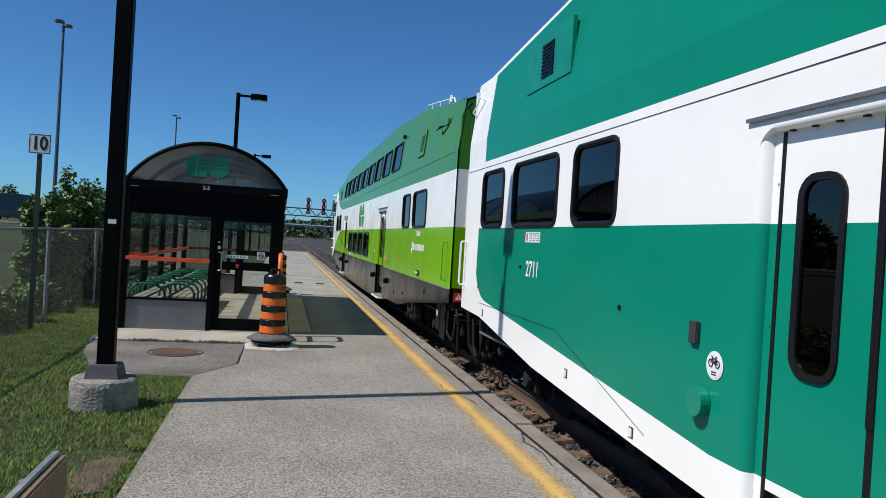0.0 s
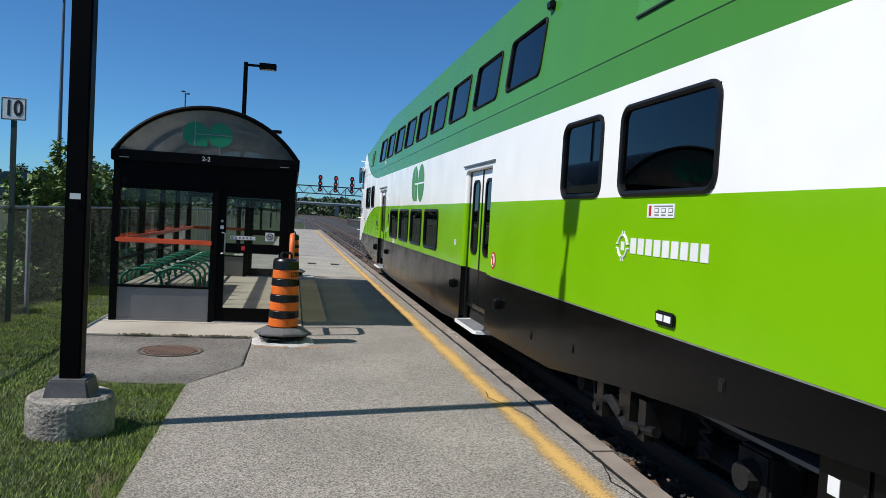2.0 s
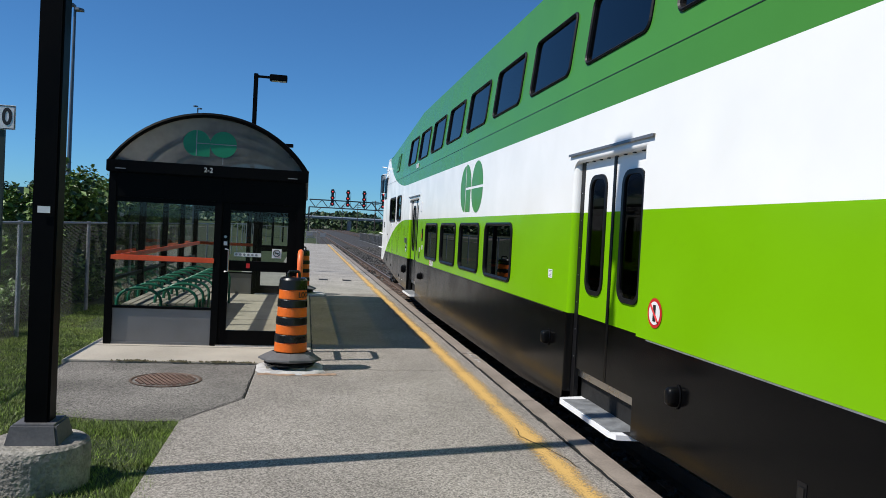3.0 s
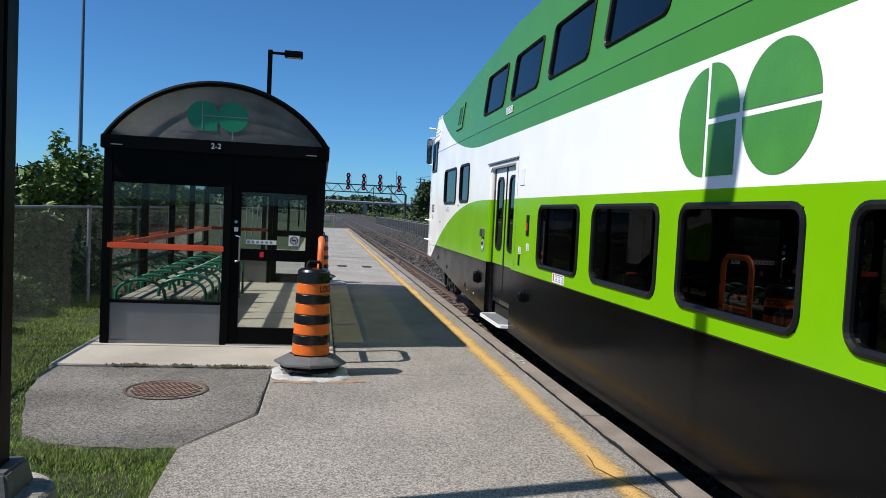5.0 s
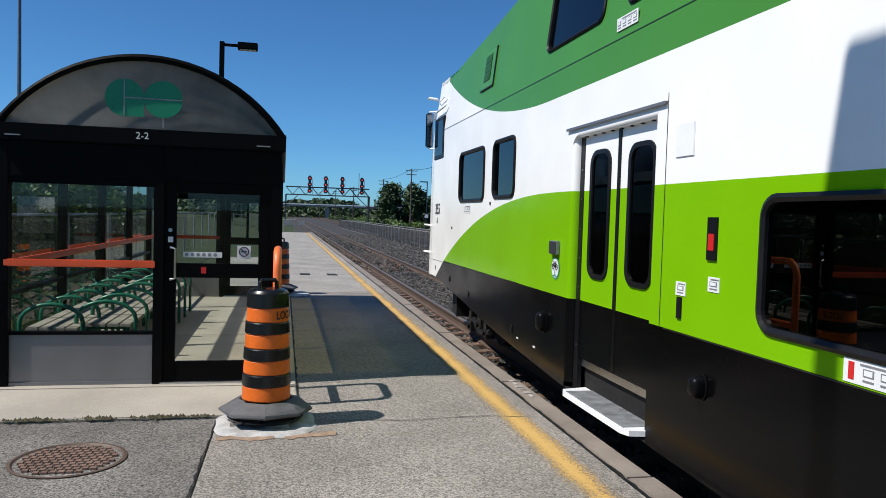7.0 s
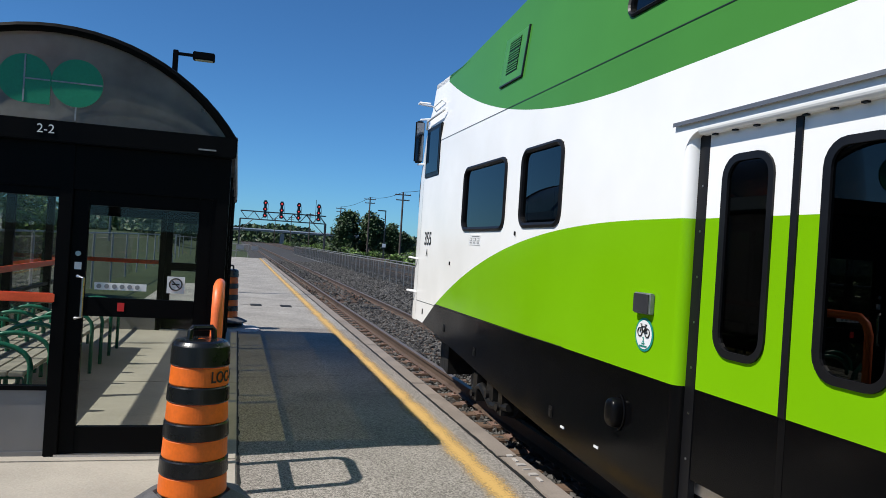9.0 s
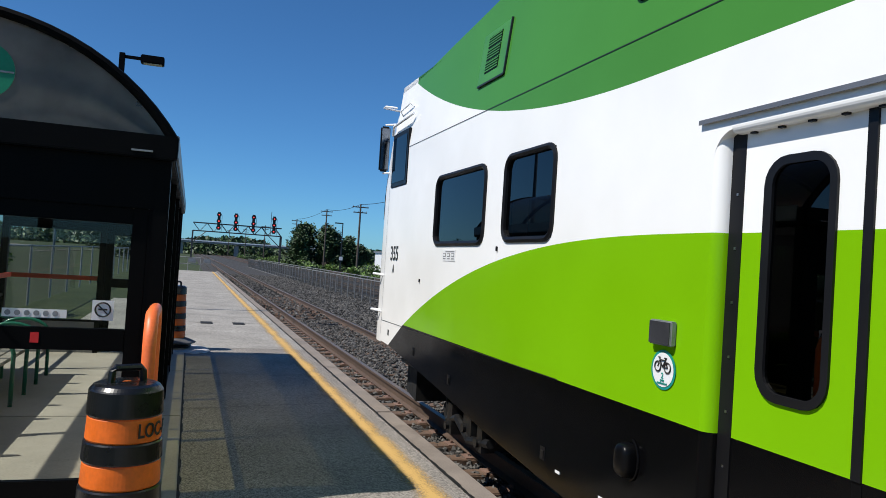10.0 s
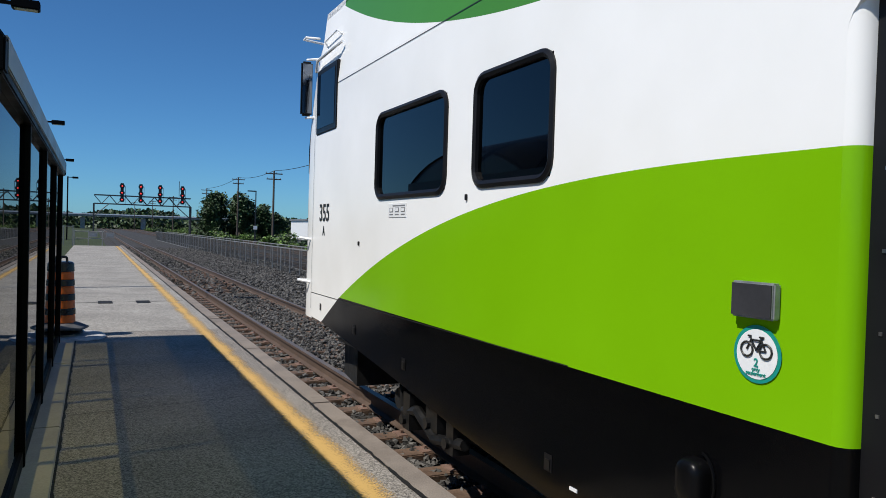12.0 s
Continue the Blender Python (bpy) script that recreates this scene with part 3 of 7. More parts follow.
def build_tracks():
    bm = bmesh.new()
    box(bm, 1.915, 60, -40, 400, -0.75, -0.42)
    structure(ob_of("ballast_bed", bm, M["bed"]), "dark crushed stone track bed", "ballast")
    rnd = random.Random(3)
    vs, fs = [], []

    def stone(x, y, z, r):
        q = Euler((rnd.uniform(0, 6), rnd.uniform(0, 6), rnd.uniform(0, 6))).to_matrix()
        base = len(vs)
        for v in ((1, 0, 0), (-1, 0, 0), (0, 1, 0), (0, -1, 0), (0, 0, 1), (0, 0, -1)):
            w = q @ Vector([c * r * rnd.uniform(0.6, 1.2) for c in v])
            vs.append((x + w.x, y + w.y, z + w.z * 0.8))
        for f in ((0, 2, 4), (2, 1, 4), (1, 3, 4), (3, 0, 4), (2, 0, 5), (1, 2, 5), (3, 1, 5), (0, 3, 5)):
            fs.append(tuple(base + k for k in f))

    for _ in range(34000):
        y = 4 + 26 * rnd.random() ** 1.2
        x = rnd.uniform(1.93, 5.4)
        stone(x, y, (-0.40 if x < 2.72 else -0.365) + rnd.uniform(-0.03, 0.03), rnd.uniform(0.022, 0.05))
    for _ in range(30000):
        y = 14 + 60 * rnd.random() ** 1.6
        stone(rnd.uniform(4.3, 7.6), y, -0.38 + rnd.uniform(-0.05, 0.09), rnd.uniform(0.03, 0.07))
    for _ in range(12000):
        stone(rnd.uniform(1.96, 9), 30 + 45 * rnd.random(), -0.38 + rnd.uniform(-0.05, 0.06), rnd.uniform(0.04, 0.08))
    me = bpy.data.meshes.new("ballast_stones")
    me.from_pydata(vs, [], fs)
    me.materials.append(M["stone"])
    tagged(new("ballast_stones", me), "grey crushed stone ballast between the tracks", "ballast", kind="stuff")
    prof = [(-0.07, 0), (-0.07, 0.012), (-0.012, 0.03), (-0.010, 0.12), (-0.036, 0.13), (-0.036, 0.165), (0.036, 0.165), (0.036, 0.13), (0.010, 0.12), (0.012, 0.03), (0.07, 0.012), (0.07, 0)]
    for n, c in enumerate((3.46, 10.6, 14.9, 19.2)):
        tr = thing("railway_track", (c, 0, -0.358), "rusty steel railway track on timber ties", "railway track", "station tracks")
        for x in (-0.7525, 0.7525):
            bm = bmesh.new()
            a = [bm.verts.new((x + px, -30, pz)) for px, pz in prof]
            b = [bm.verts.new((x + px, 400, pz)) for px, pz in prof]
            for i in range(12):
                f = bm.faces.new((a[i], b[i], b[(i + 1) % 12], a[(i + 1) % 12]))
                f.material_index = 1 if i == 5 else 0
            part("rail", bm, [M["rail"], M["railtop"]], tr)
        tm = None
        for i in range(70 if n == 0 else 30):
            y = (4 if n == 0 else 14) + i * (0.55 if n == 0 else 1.1)
            if tm is None:
                o = part("tie", boxm(-1.3, 1.3, -0.11, 0.11, -0.16, -0.005, bevel=0.01), M["tie"], tr)
                tm = o.data
            else:
                o = new("tie", tm)
                o.parent = tr
            o.location = (0.05 * noise.noise((i * 1.3, n, 0)), y, 0)
    # tie plates and spikes by the near track, in one mesh
    bm = bmesh.new()
    for i in range(70):
        for x in (2.7075, 4.2125):
            y = 4 + i * 0.55
            box(bm, x - 0.16, x + 0.16, y - 0.09, y + 0.09, -0.365, -0.351)
            for s in (-0.1, 0.1):
                box(bm, x + s - 0.012, x + s + 0.012, y - 0.02, y + 0.02, -0.353, -0.323)
    tagged(ob_of("tie_plates", bm, M["rust"]), "rusty tie plates and spikes under the rails", "tie plates", kind="stuff")


build_ground()
build_platform()
build_platform_marks()
build_tracks()


# ---- train ----
M["iron"] = mat("oily_iron", (0.011, 0.0105, 0.010), 0.5, 0.3, var=0.4, scale=9)
RAIL_Z, SIDE, SIZE = -0.193, 3.46, 0.944
TRAIN = [(0.0, 35.46), (0.5, 33.60), (1.0, 31.85), (1.5, 30.08), (2.0, 28.31), (2.5, 26.62), (3.5, 23.57), (4.5, 20.86), (5.0, 19.61), (5.5, 18.585), (6.0, 17.72), (6.5, 16.98), (7.5, 15.96), (8.5, 15.50), (9.0, 15.485), (10.5, 15.485), (12.0, 15.485)]


def lerp(table, u):
    if u <= table[0][0]:
        return table[0][1]
    for (a, p), (b, q) in zip(table, table[1:]):
        if u <= b:
            return p + (q - p) * (u - a) / (b - a)
    return table[-1][1]


def S(u, z, d=0.0):
    """Car space: u metres behind the front, z over the platform, d inward from the platform side."""
    return (-1.5 + d, -u, z + 0.3)


def rrect(u0, u1, z0, z1, r, n=5):
    out = []
    for cu, cz, a0 in ((u1 - r, z1 - r, 0), (u0 + r, z1 - r, 90), (u0 + r, z0 + r, 180), (u1 - r, z0 + r, 270)):
        out += [(cu + r * math.cos(radians(a0 + 90 * i / n)), cz + r * math.sin(radians(a0 + 90 * i / n))) for i in range(n + 1)]
    return out


def to_rect(pts, u0, u1, z0, z1):
    """The loop's points pushed out to a rectangle round it."""
    cu, cz = sum(p[0] for p in pts) / len(pts), sum(p[1] for p in pts) / len(pts)
    out = []
    for u, z in pts:
        du, dz = u - cu, z - cz
        k = min(((u1 - cu) if du > 0 else (u0 - cu)) / du if abs(du) > 1e-6 else 9e9, ((z1 - cz) if dz > 0 else (z0 - cz)) / dz if abs(dz) > 1e-6 else 9e9)
        out.append((cu + du * k, cz + dz * k))
    for c in ((u0, z0), (u0, z1), (u1, z0), (u1, z1)):
        i = min(range(len(out)), key=lambda i: (out[i][0] - c[0]) ** 2 + (out[i][1] - c[1]) ** 2)
        out[i] = c
    return out


def tilt(z):
    return max(0.0, (z - 3.05)) * 0.105


def band(bm, A, B):
    n = len(A)
    for i in range(n):
        bm.faces.new((A[i], A[(i + 1) % n], B[(i + 1) % n], B[i]))


def car_window(car, u0, u1, z0, z1, r=0.13, name="window", rim=0.045, label=""):
    """A black rubber gasket, proud and rounded, round a dark pane."""
    bm = bmesh.new()
    outer, mid, inner = rrect(u0, u1, z0, z1, r), rrect(u0 + rim * 0.5, u1 - rim * 0.5, z0 + rim * 0.5, z1 - rim * 0.5, r - rim * 0.4), rrect(u0 + rim, u1 - rim, z0 + rim, z1 - rim, r - rim)
    loops = [[bm.verts.new(S(u, z, d + tilt(z))) for u, z in pts] for pts, d in ((outer, 0.002), (outer, -0.012), (mid, -0.022), (inner, -0.010), (inner, 0.06))]
    for a, b in zip(loops, loops[1:]):
        band(bm, a, b)
    w = part(name, bm, M["rubber"], car, smooth=False)
    bm = bmesh.new()
    bm.faces.new([bm.verts.new(S(u, z, 0.012 + tilt(z))) for u, z in inner])
    part("pane", bm, M["trainglass"], w).visible_shadow = False
    return w


def car_door(car, u0, material, coach=False):
    """A double sliding doorway set back in the side: jambs, header, two leaves with tall windows, step."""
    d = part("doorway", bmesh.new(), M["rubber"], car)
    bm = bmesh.new()
    cols = [[bm.verts.new(S(u0 + 0.10 + 0.06 * math.sin(t), z, 0.07 * (1 - math.cos(t)))) for z in (0.15, 0.91, 1.9, 2.375)] for t in (radians(15 * k) for k in range(7))]
    for A, B in zip(cols, cols[1:]):
        for k in range(3):
            bm.faces.new((A[k], B[k], B[k + 1], A[k + 1]))
    part("jamb", bm, material, d, smooth=True)
    part("jamb", plate(u0 + 1.645, u0 + 1.66, 0.15, 2.375, 0.0, 0.07), material, d)
    bm = bmesh.new()
    arc = [(u0 + 0.10 + 0.14 * (1 - math.sin(t)), 2.375 - 0.14 * (1 - math.cos(t))) for t in (radians(15 * k) for k in range(7))]
    for d0 in (0.0, 0.07):
        bm.faces.new([bm.verts.new(S(u, z, d0)) for u, z in [(u0 + 0.10, 2.375)] + arc])
    for (a, b), (c, e) in zip(arc, arc[1:]):
        poly(bm, [S(a, b, 0.0), S(c, e, 0.0), S(c, e, 0.07), S(a, b, 0.07)])
    part("corner_fillet", bm, material, d)
    sl = part("seal", plate(u0 + (0.222 if coach else 0.16), u0 + 0.248, 0.10, 2.375, 0.06, 0.10), M["rubber"], d, "black bolted door seal")
    if coach:
        part("edge_strip", plate(u0 + 0.16, u0 + 0.2215, 0.10, 2.375, 0.058, 0.10), material, d)
    for k in range(7):
        part("bolt", plate(u0 + 0.205, u0 + 0.217, 0.5 + 0.26 * k, 0.512 + 0.26 * k, 0.056, 0.06), M["steel"], sl)
    bm = bmesh.new()
    cols = [[bm.verts.new(S(u, 2.375 + 0.012 - 0.035 * math.sin(t), 0.03 * (1 - math.cos(t)) - 0.002)) for u in (u0 + 0.22, u0 + 1.66)] for t in (radians(18 * k) for k in range(6))]
    cols.append([bm.verts.new(S(u, 2.352, 0.11)) for u in (u0 + 0.22, u0 + 1.66)])
    for A, B in zip(cols, cols[1:]):
        bm.faces.new((A[0], A[1], B[1], B[0]))
    hd = part("header", bm, material, d)
    for k in range(8):
        part("bolt", plate(u0 + 0.30 + 0.17 * k, u0 + 0.33 + 0.17 * k, 2.343, 2.352, 0.035, 0.055), M["rubber"], hd)
    # drip rail over the door: a thin folded strip
    bm = bmesh.new()
    box(bm, -1.522, -1.498, -(u0 + 1.78), -u0, 2.738, 2.745)
    box(bm, -1.522, -1.516, -(u0 + 1.78), -u0, 2.722, 2.738)
    part("drip_rail", bm, M["kick"], d)
    for a, b, h0, h1 in ((u0 + 0.248, u0 + 0.92, u0 + (0.375 if coach else 0.388), u0 + (0.72 if coach else 0.792)), (u0 + 0.965, u0 + 1.645, u0 + 1.11, u0 + 1.54)):
        bm = bmesh.new()
        w0, w1 = (1.045, 2.11) if coach else (1.125, 2.22)
        hole = rrect(h0 + 0.015, h1 - 0.015, w0 + 0.015, w1 - 0.015, 0.12)
        rect = to_rect(hole, a, b, 0.40, 2.36)
        A, B = [bm.verts.new(S(u, z, 0.065)) for u, z in rect], [bm.verts.new(S(u, z, 0.065)) for u, z in hole]
        C, E2 = [bm.verts.new(S(u, z, 0.10)) for u, z in rect], [bm.verts.new(S(u, z, 0.10)) for u, z in hole]
        band(bm, A, B), band(bm, B, E2), band(bm, A, C)
        leaf = part("door_leaf", bm, material, d)
        o, i2 = rrect(h0, h1, w0, w1, 0.13), rrect(h0 + 0.05, h1 - 0.035, w0 + 0.04, w1 - 0.04, 0.09)
        bm = bmesh.new()
        loops = [[bm.verts.new(S(u, z, dd)) for u, z in q] for q, dd in ((o, 0.065), (o, 0.052), (i2, 0.050), (i2, 0.075))]
        for p, q in zip(loops, loops[1:]):
            band(bm, p, q)
        w = part("gasket", bm, M["rubber"], leaf)
        bm = bmesh.new()
        bm.faces.new([bm.verts.new(S(u, z, 0.064)) for u, z in i2])
        part("pane", bm, M["trainglass"], leaf).visible_shadow = False
    part("meeting_strip", boxm(-1.445, -1.40, -(u0 + 0.965), -(u0 + 0.92), 1.21, 2.66), M["rubber"], d)
    part("lower_strip", boxm(-1.437, -1.40, -(u0 + 0.965), -(u0 + 0.92), 0.70, 1.21), M["skirt"] if not coach else M["rubber"], d)
    bm = bmesh.new()
    box(bm, -1.40, -1.2, -(u0 + 1.65), -(u0 + 0.22), 0.62, 0.70)
    part("threshold", bm, M["steel"], d)
    part("step_well", boxm(-1.36, -1.2, -(u0 + 1.65), -(u0 + 0.22), 0.34, 0.62), M["dark"], d)
    bm = bmesh.new()
    prism(bm, [(-1.61, -(u0 + 1.50)), (-1.58, -(u0 + 1.58)), (-1.30, -(u0 + 1.64)), (-1.30, -(u0 + 0.24)), (-1.58, -(u0 + 0.30)), (-1.61, -(u0 + 0.38))], 0.385, 0.425)
    st = part("step", bm, M["white"], d, "white step plate with steel tread")
    part("tread", boxm(-1.59, -1.34, -(u0 + 1.50), -(u0 + 0.40), 0.425, 0.431), M["galv"], st)
    return d


LOW = [(0.0, 0.62), (0.5, 0.60), (2.4, 0.42), (3.6, 0.29), (4.7, 0.2), (6.3, 0.10), (8.5, 0.04), (10, 0.0), (16.5, 0.0), (18, 0.06), (20, 0.16), (22, 0.19), (23.6, 0.38), (26.94, 0.68)]
LOW2 = [(0.0, 0.72), (1.0, 0.69), (3.1, 0.41), (5.4, 0.25), (9, 0.05), (10, 0.0), (17, 0.0), (20, 0.16), (23.6, 0.38), (26.94, 0.68)]
TOP = [(0.6, 3.84), (2.0, 3.98), (3.0, 4.07), (5.0, 4.28), (7.0, 4.48), (20.0, 4.48), (21.6, 4.36), (23.2, 4.30), (26.94, 3.87)]


def car_shell(car, material, holes, low, start, end, roof=None, lift=0.0):
    """Sides with their openings, arched roof, floor pan and lining; lift raises the eave."""
    crest = [(u, z + lift) for u, z in TOP]
    us = {start, end, *[x for x, _ in low if start < x < end], *[x for x, _ in TOP if start < x < end]}
    for h in holes:
        us |= {h[0], h[1]}
    us |= {start + 0.8 * i for i in range(int((end - start) / 0.8) + 1)}
    us = sorted(us)
    us = [u for i, u in enumerate(us) if i == 0 or u - us[i - 1] > 1e-4]
    zs = sorted({0.78, 0.91, 1.4, 1.9, 3.05, 2.8, *[h[2] for h in holes], *[h[3] for h in holes]})
    zs = [z for z in zs if z > 0.75 or z in {h[2] for h in holes}]
    zs = sorted(set(zs))
    for side in (0, 1):
        bm = bmesh.new()
        for ua, ub in zip(us, us[1:]):
            um = (ua + ub) / 2
            rows = [("low", zs[0])] + list(zip(zs, zs[1:])) + [(zs[-1], "top")]
            for za, zb in rows:
                a0, a1 = (lerp(low, ua), lerp(low, ub)) if za == "low" else (za, za)
                b0, b1 = (lerp(crest, ua), lerp(crest, ub)) if zb == "top" else (zb, zb)
                if za == "low":
                    a0, a1 = min(a0, zb - 0.0), min(a1, zb - 0.0)
                    if a0 >= zb and a1 >= zb:
                        continue
                if za != "low" and zb != "top" and zb <= max(lerp(low, ua), lerp(low, ub)):
                    continue
                if za != "low":
                    a0, a1 = max(a0, min(lerp(low, ua), b0)), max(a1, min(lerp(low, ub), b1))
                zm = (a0 + b0) / 2
                if any(h[0] - 1e-3 < um < h[1] + 1e-3 and h[2] - 1e-3 < zm < h[3] + 1e-3 for h in holes):
                    continue
                pts = [S(ua, a0, tilt(a0)), S(ub, a1, tilt(a1)), S(ub, b1, tilt(b1)), S(ua, b0, tilt(b0))]
                if side:
                    pts = [(-x, y, z) for x, y, z in pts][::-1]
                f = poly(bm, pts)
        bmesh.ops.remove_doubles(bm, verts=bm.verts, dist=0.0005)
        part("side_panel", bm, material, car)
    # roof: an arch from eave to eave
    bm = bmesh.new()
    rows = []
    for u in us:
        e = lerp(crest, u)
        rise = 0.30
        ring = []
        for k in range(11):
            t = -1 + 2 * k / 10
            ring.append(bm.verts.new((t * (1.5 - tilt(e)), -u, 0.3 + e + rise * (1 - abs(t) ** 2.4))))
        rows.append(ring)
    for A, B in zip(rows, rows[1:]):
        for k in range(10):
            bm.faces.new((A[k], A[k + 1], B[k + 1], B[k]))
    part("roof", bm, roof or material, car, smooth=True)
    # floor pan, inner lining and end bulkheads
    bm = bmesh.new()
    for ua, ub in zip(us, us[1:]):
        a, b = lerp(low, ua) + 0.3, lerp(low, ub) + 0.3
        poly(bm, [(-1.5, -ua, a + 0.004), (1.5, -ua, a + 0.004), (1.5, -ub, b + 0.004), (-1.5, -ub, b + 0.004)])
    part("floor_pan", bm, M["dark"], car)
    bm = bmesh.new()
    box(bm, 1.30, 1.36, -end + 0.3, -start - 0.3, 0.75, 4.3)
    box(bm, -1.3, 1.3, -end + 0.3, -start - 0.3, 0.69, 0.72)
    box(bm, -1.3, 1.3, -17.6, -8.4, 2.38, 2.42)
    for u in (start + 0.3, 6.0, 8.6, 17.4, 19.9, end - 0.3):
        box(bm, 0.25, 1.3, -u - 0.03, -u + 0.03, 0.7, 4.3)
    part("lining", bm, M["inside"], car)


def bogie(car, u):
    b = part("bogie", bmesh.new(), M["dark"], car)
    for du in (-1.3, 1.3):
        for x in (-0.72, 0.72):
            bm = bmesh.new()
            s = 1 if x > 0 else -1
            cone(bm, (x, -u - du, 0.43), (x + s * 0.13, -u - du, 0.43), 0.43, 0.42, 28)
            cone(bm, (x + s * 0.13, -u - du, 0.43), (x + s * 0.2, -u - du, 0.43), 0.16, 0.14, 16)
            part("wheel", bm, M["dark"], b)
        part("axle", cone(bmesh.new(), (-0.8, -u - du, 0.43), (0.8, -u - du, 0.43), 0.09, 0.09), M["dark"], b)
        for x in (-1.08, 1.08):
            bm = bmesh.new()
            box(bm, x - 0.12, x + 0.12, -u - du - 0.17, -u - du + 0.17, 0.28, 0.6, bevel=0.02)
            cone(bm, (x + (0.12 if x > 0 else -0.12), -u - du, 0.43), (x + (0.2 if x > 0 else -0.2), -u - du, 0.43), 0.11, 0.09)
            part("axle_box", bm, M["dark"], b)
    for x in (-1.0, 1.0):
        bm = bmesh.new()
        box(bm, x - 0.1, x + 0.1, -u - 1.6, -u + 1.6, 0.55, 0.72, bevel=0.02)
        box(bm, x - 0.14, x + 0.14, -u - 0.35, -u + 0.35, 0.3, 0.7, bevel=0.03)
        part("side_frame", bm, M["dark"], b)
        for dy in (-0.7, 0.7):
            bm = bmesh.new()
            tube(bm, [(x - 0.16 * (1 if x < 0 else -1), -u + dy + 0.07 * math.cos(k * 0.8), 0.32 + 0.012 * k) for k in range(26)], 0.018, 6)
            part("spring", bm, M["dark"], b)
        part("brake_cylinder", cone(bmesh.new(), (x * 1.0, -u - 0.9, 0.34), (x * 1.0, -u - 0.45, 0.34), 0.08, 0.08), M["dark"], b)


def rigging(car, u):
    """Brake levers, hangers and pipes along the outer side of a bogie."""
    r = part("brake_rigging", bmesh.new(), M["dark"], car, "oily black brake rigging")
    for du, a, b, c in ((-0.45, 0.09, 0.34, 0.62), (0.0, 0.14, 0.42, 0.70), (0.32, 0.08, 0.36, 0.66)):
        bm = bmesh.new()
        prism(bm, [(-1.46, -u - du - a), (-1.34, -u - du - a), (-1.34, -u - du + a), (-1.46, -u - du + a * 0.4)], b, c)
        hg = part("hanger", bm, M["iron"], r)
        part("pin", cone(bmesh.new(), (-1.49, -u - du, b + 0.07), (-1.42, -u - du, b + 0.07), 0.04, 0.03, 10), M["iron"], r)
    part("lever", tube(bmesh.new(), [(-1.42, -u - 0.5, 0.46), (-1.45, -u - 0.1, 0.40), (-1.44, -u + 0.25, 0.52), (-1.40, -u + 0.6, 0.44)], 0.04, 8), M["iron"], r)
    part("cable", tube(bmesh.new(), [(-1.38, -u + 0.75, 0.62), (-1.40, -u + 0.65, 0.42), (-1.40, -u + 0.55, 0.40), (-1.38, -u + 0.45, 0.55)], 0.012, 6), M["iron"], r)


def handrail(parent, u, z0, z1, material, out=0.07):
    bm = bmesh.new()
    tube(bm, [S(u, z0, 0), S(u, z0, -out), S(u, z0 + 0.03, -out - 0.01), S(u, z1 - 0.03, -out - 0.01), S(u, z1, -out), S(u, z1, 0)], 0.014)
    part("grab_handle", bm, material, parent)


def side_seam(car, u0, z0, u1, z1, w=0.006, material="ink"):
    bm = bmesh.new()
    a, b = (u1 - u0), (z1 - z0)
    n = math.hypot(a, b)
    du, dz = -b / n * w / 2, a / n * w / 2
    pts = [S(u0 + du, z0 + dz, -0.003), S(u1 + du, z1 + dz, -0.003), S(u1 - du, z1 - dz, -0.003), S(u0 - du, z0 - dz, -0.003)]
    poly(bm, pts)
    part("seam", bm, M[material], car)


def disc(bm, u, z, r, d, n=28, sq=1.0):
    bm.faces.new([bm.verts.new(S(u + r * sq * math.cos(2 * math.pi * k / n), z + r * math.sin(2 * math.pi * k / n), d)) for k in range(n)])
    return bm


def plate(u0, u1, z0, z1, d0, d1, bevel=0.0):
    return boxm(-1.5 + d0, -1.5 + d1, -u1, -u0, z0 + 0.3, z1 + 0.3, bevel=bevel)


def side_text(name, words, size, material, u, z, parent, d=-0.004, wide=1.0, bold=0.012):
    return text(name, words, size, material, Matrix.Translation(S(u, z, d)) @ Matrix(((0, 0, -1, 0), (-1, 0, 0, 0), (0, 1, 0, 0), (0, 0, 0, 1))), parent, wide=wide, bold=bold)


def notice(car, u0, u1, z0, z1, bars=3, material="paper", red=False):
    p = part("notice", plate(u0, u1, z0, z1, -0.004, 0.002), M[material], car, "small white notice with unreadable print")
    w, h = (u1 - u0) / (bars * 1.6), z1 - z0
    for k in range(bars):
        a = u0 + (k + 0.5) * (u1 - u0) / bars - w / 2
        if red and k == 0:
            part("print_bar", plate(a + w * 0.2, a + w * 0.75, z0 + h * 0.15, z1 - h * 0.12, -0.006, -0.003), M["red"], p)
            continue
        part("print_frame", plate(a, a + w, z0 + h * 0.38, z0 + h * 0.70, -0.006, -0.003), M["print"], p)
        part("print_face", plate(a + w * 0.12, a + w * 0.88, z0 + h * 0.43, z0 + h * 0.65, -0.0075, -0.005), M[material], p)
        part("print_bar", plate(a, a + w, z0 + h * 0.17, z0 + h * 0.25, -0.006, -0.003), M["print"], p)
    part("print_bar", plate(u0 + (u1 - u0) * 0.25, u1 - (u1 - u0) * 0.06, z1 - h * 0.2, z1 - h * 0.12, -0.006, -0.003), M["print"], p)


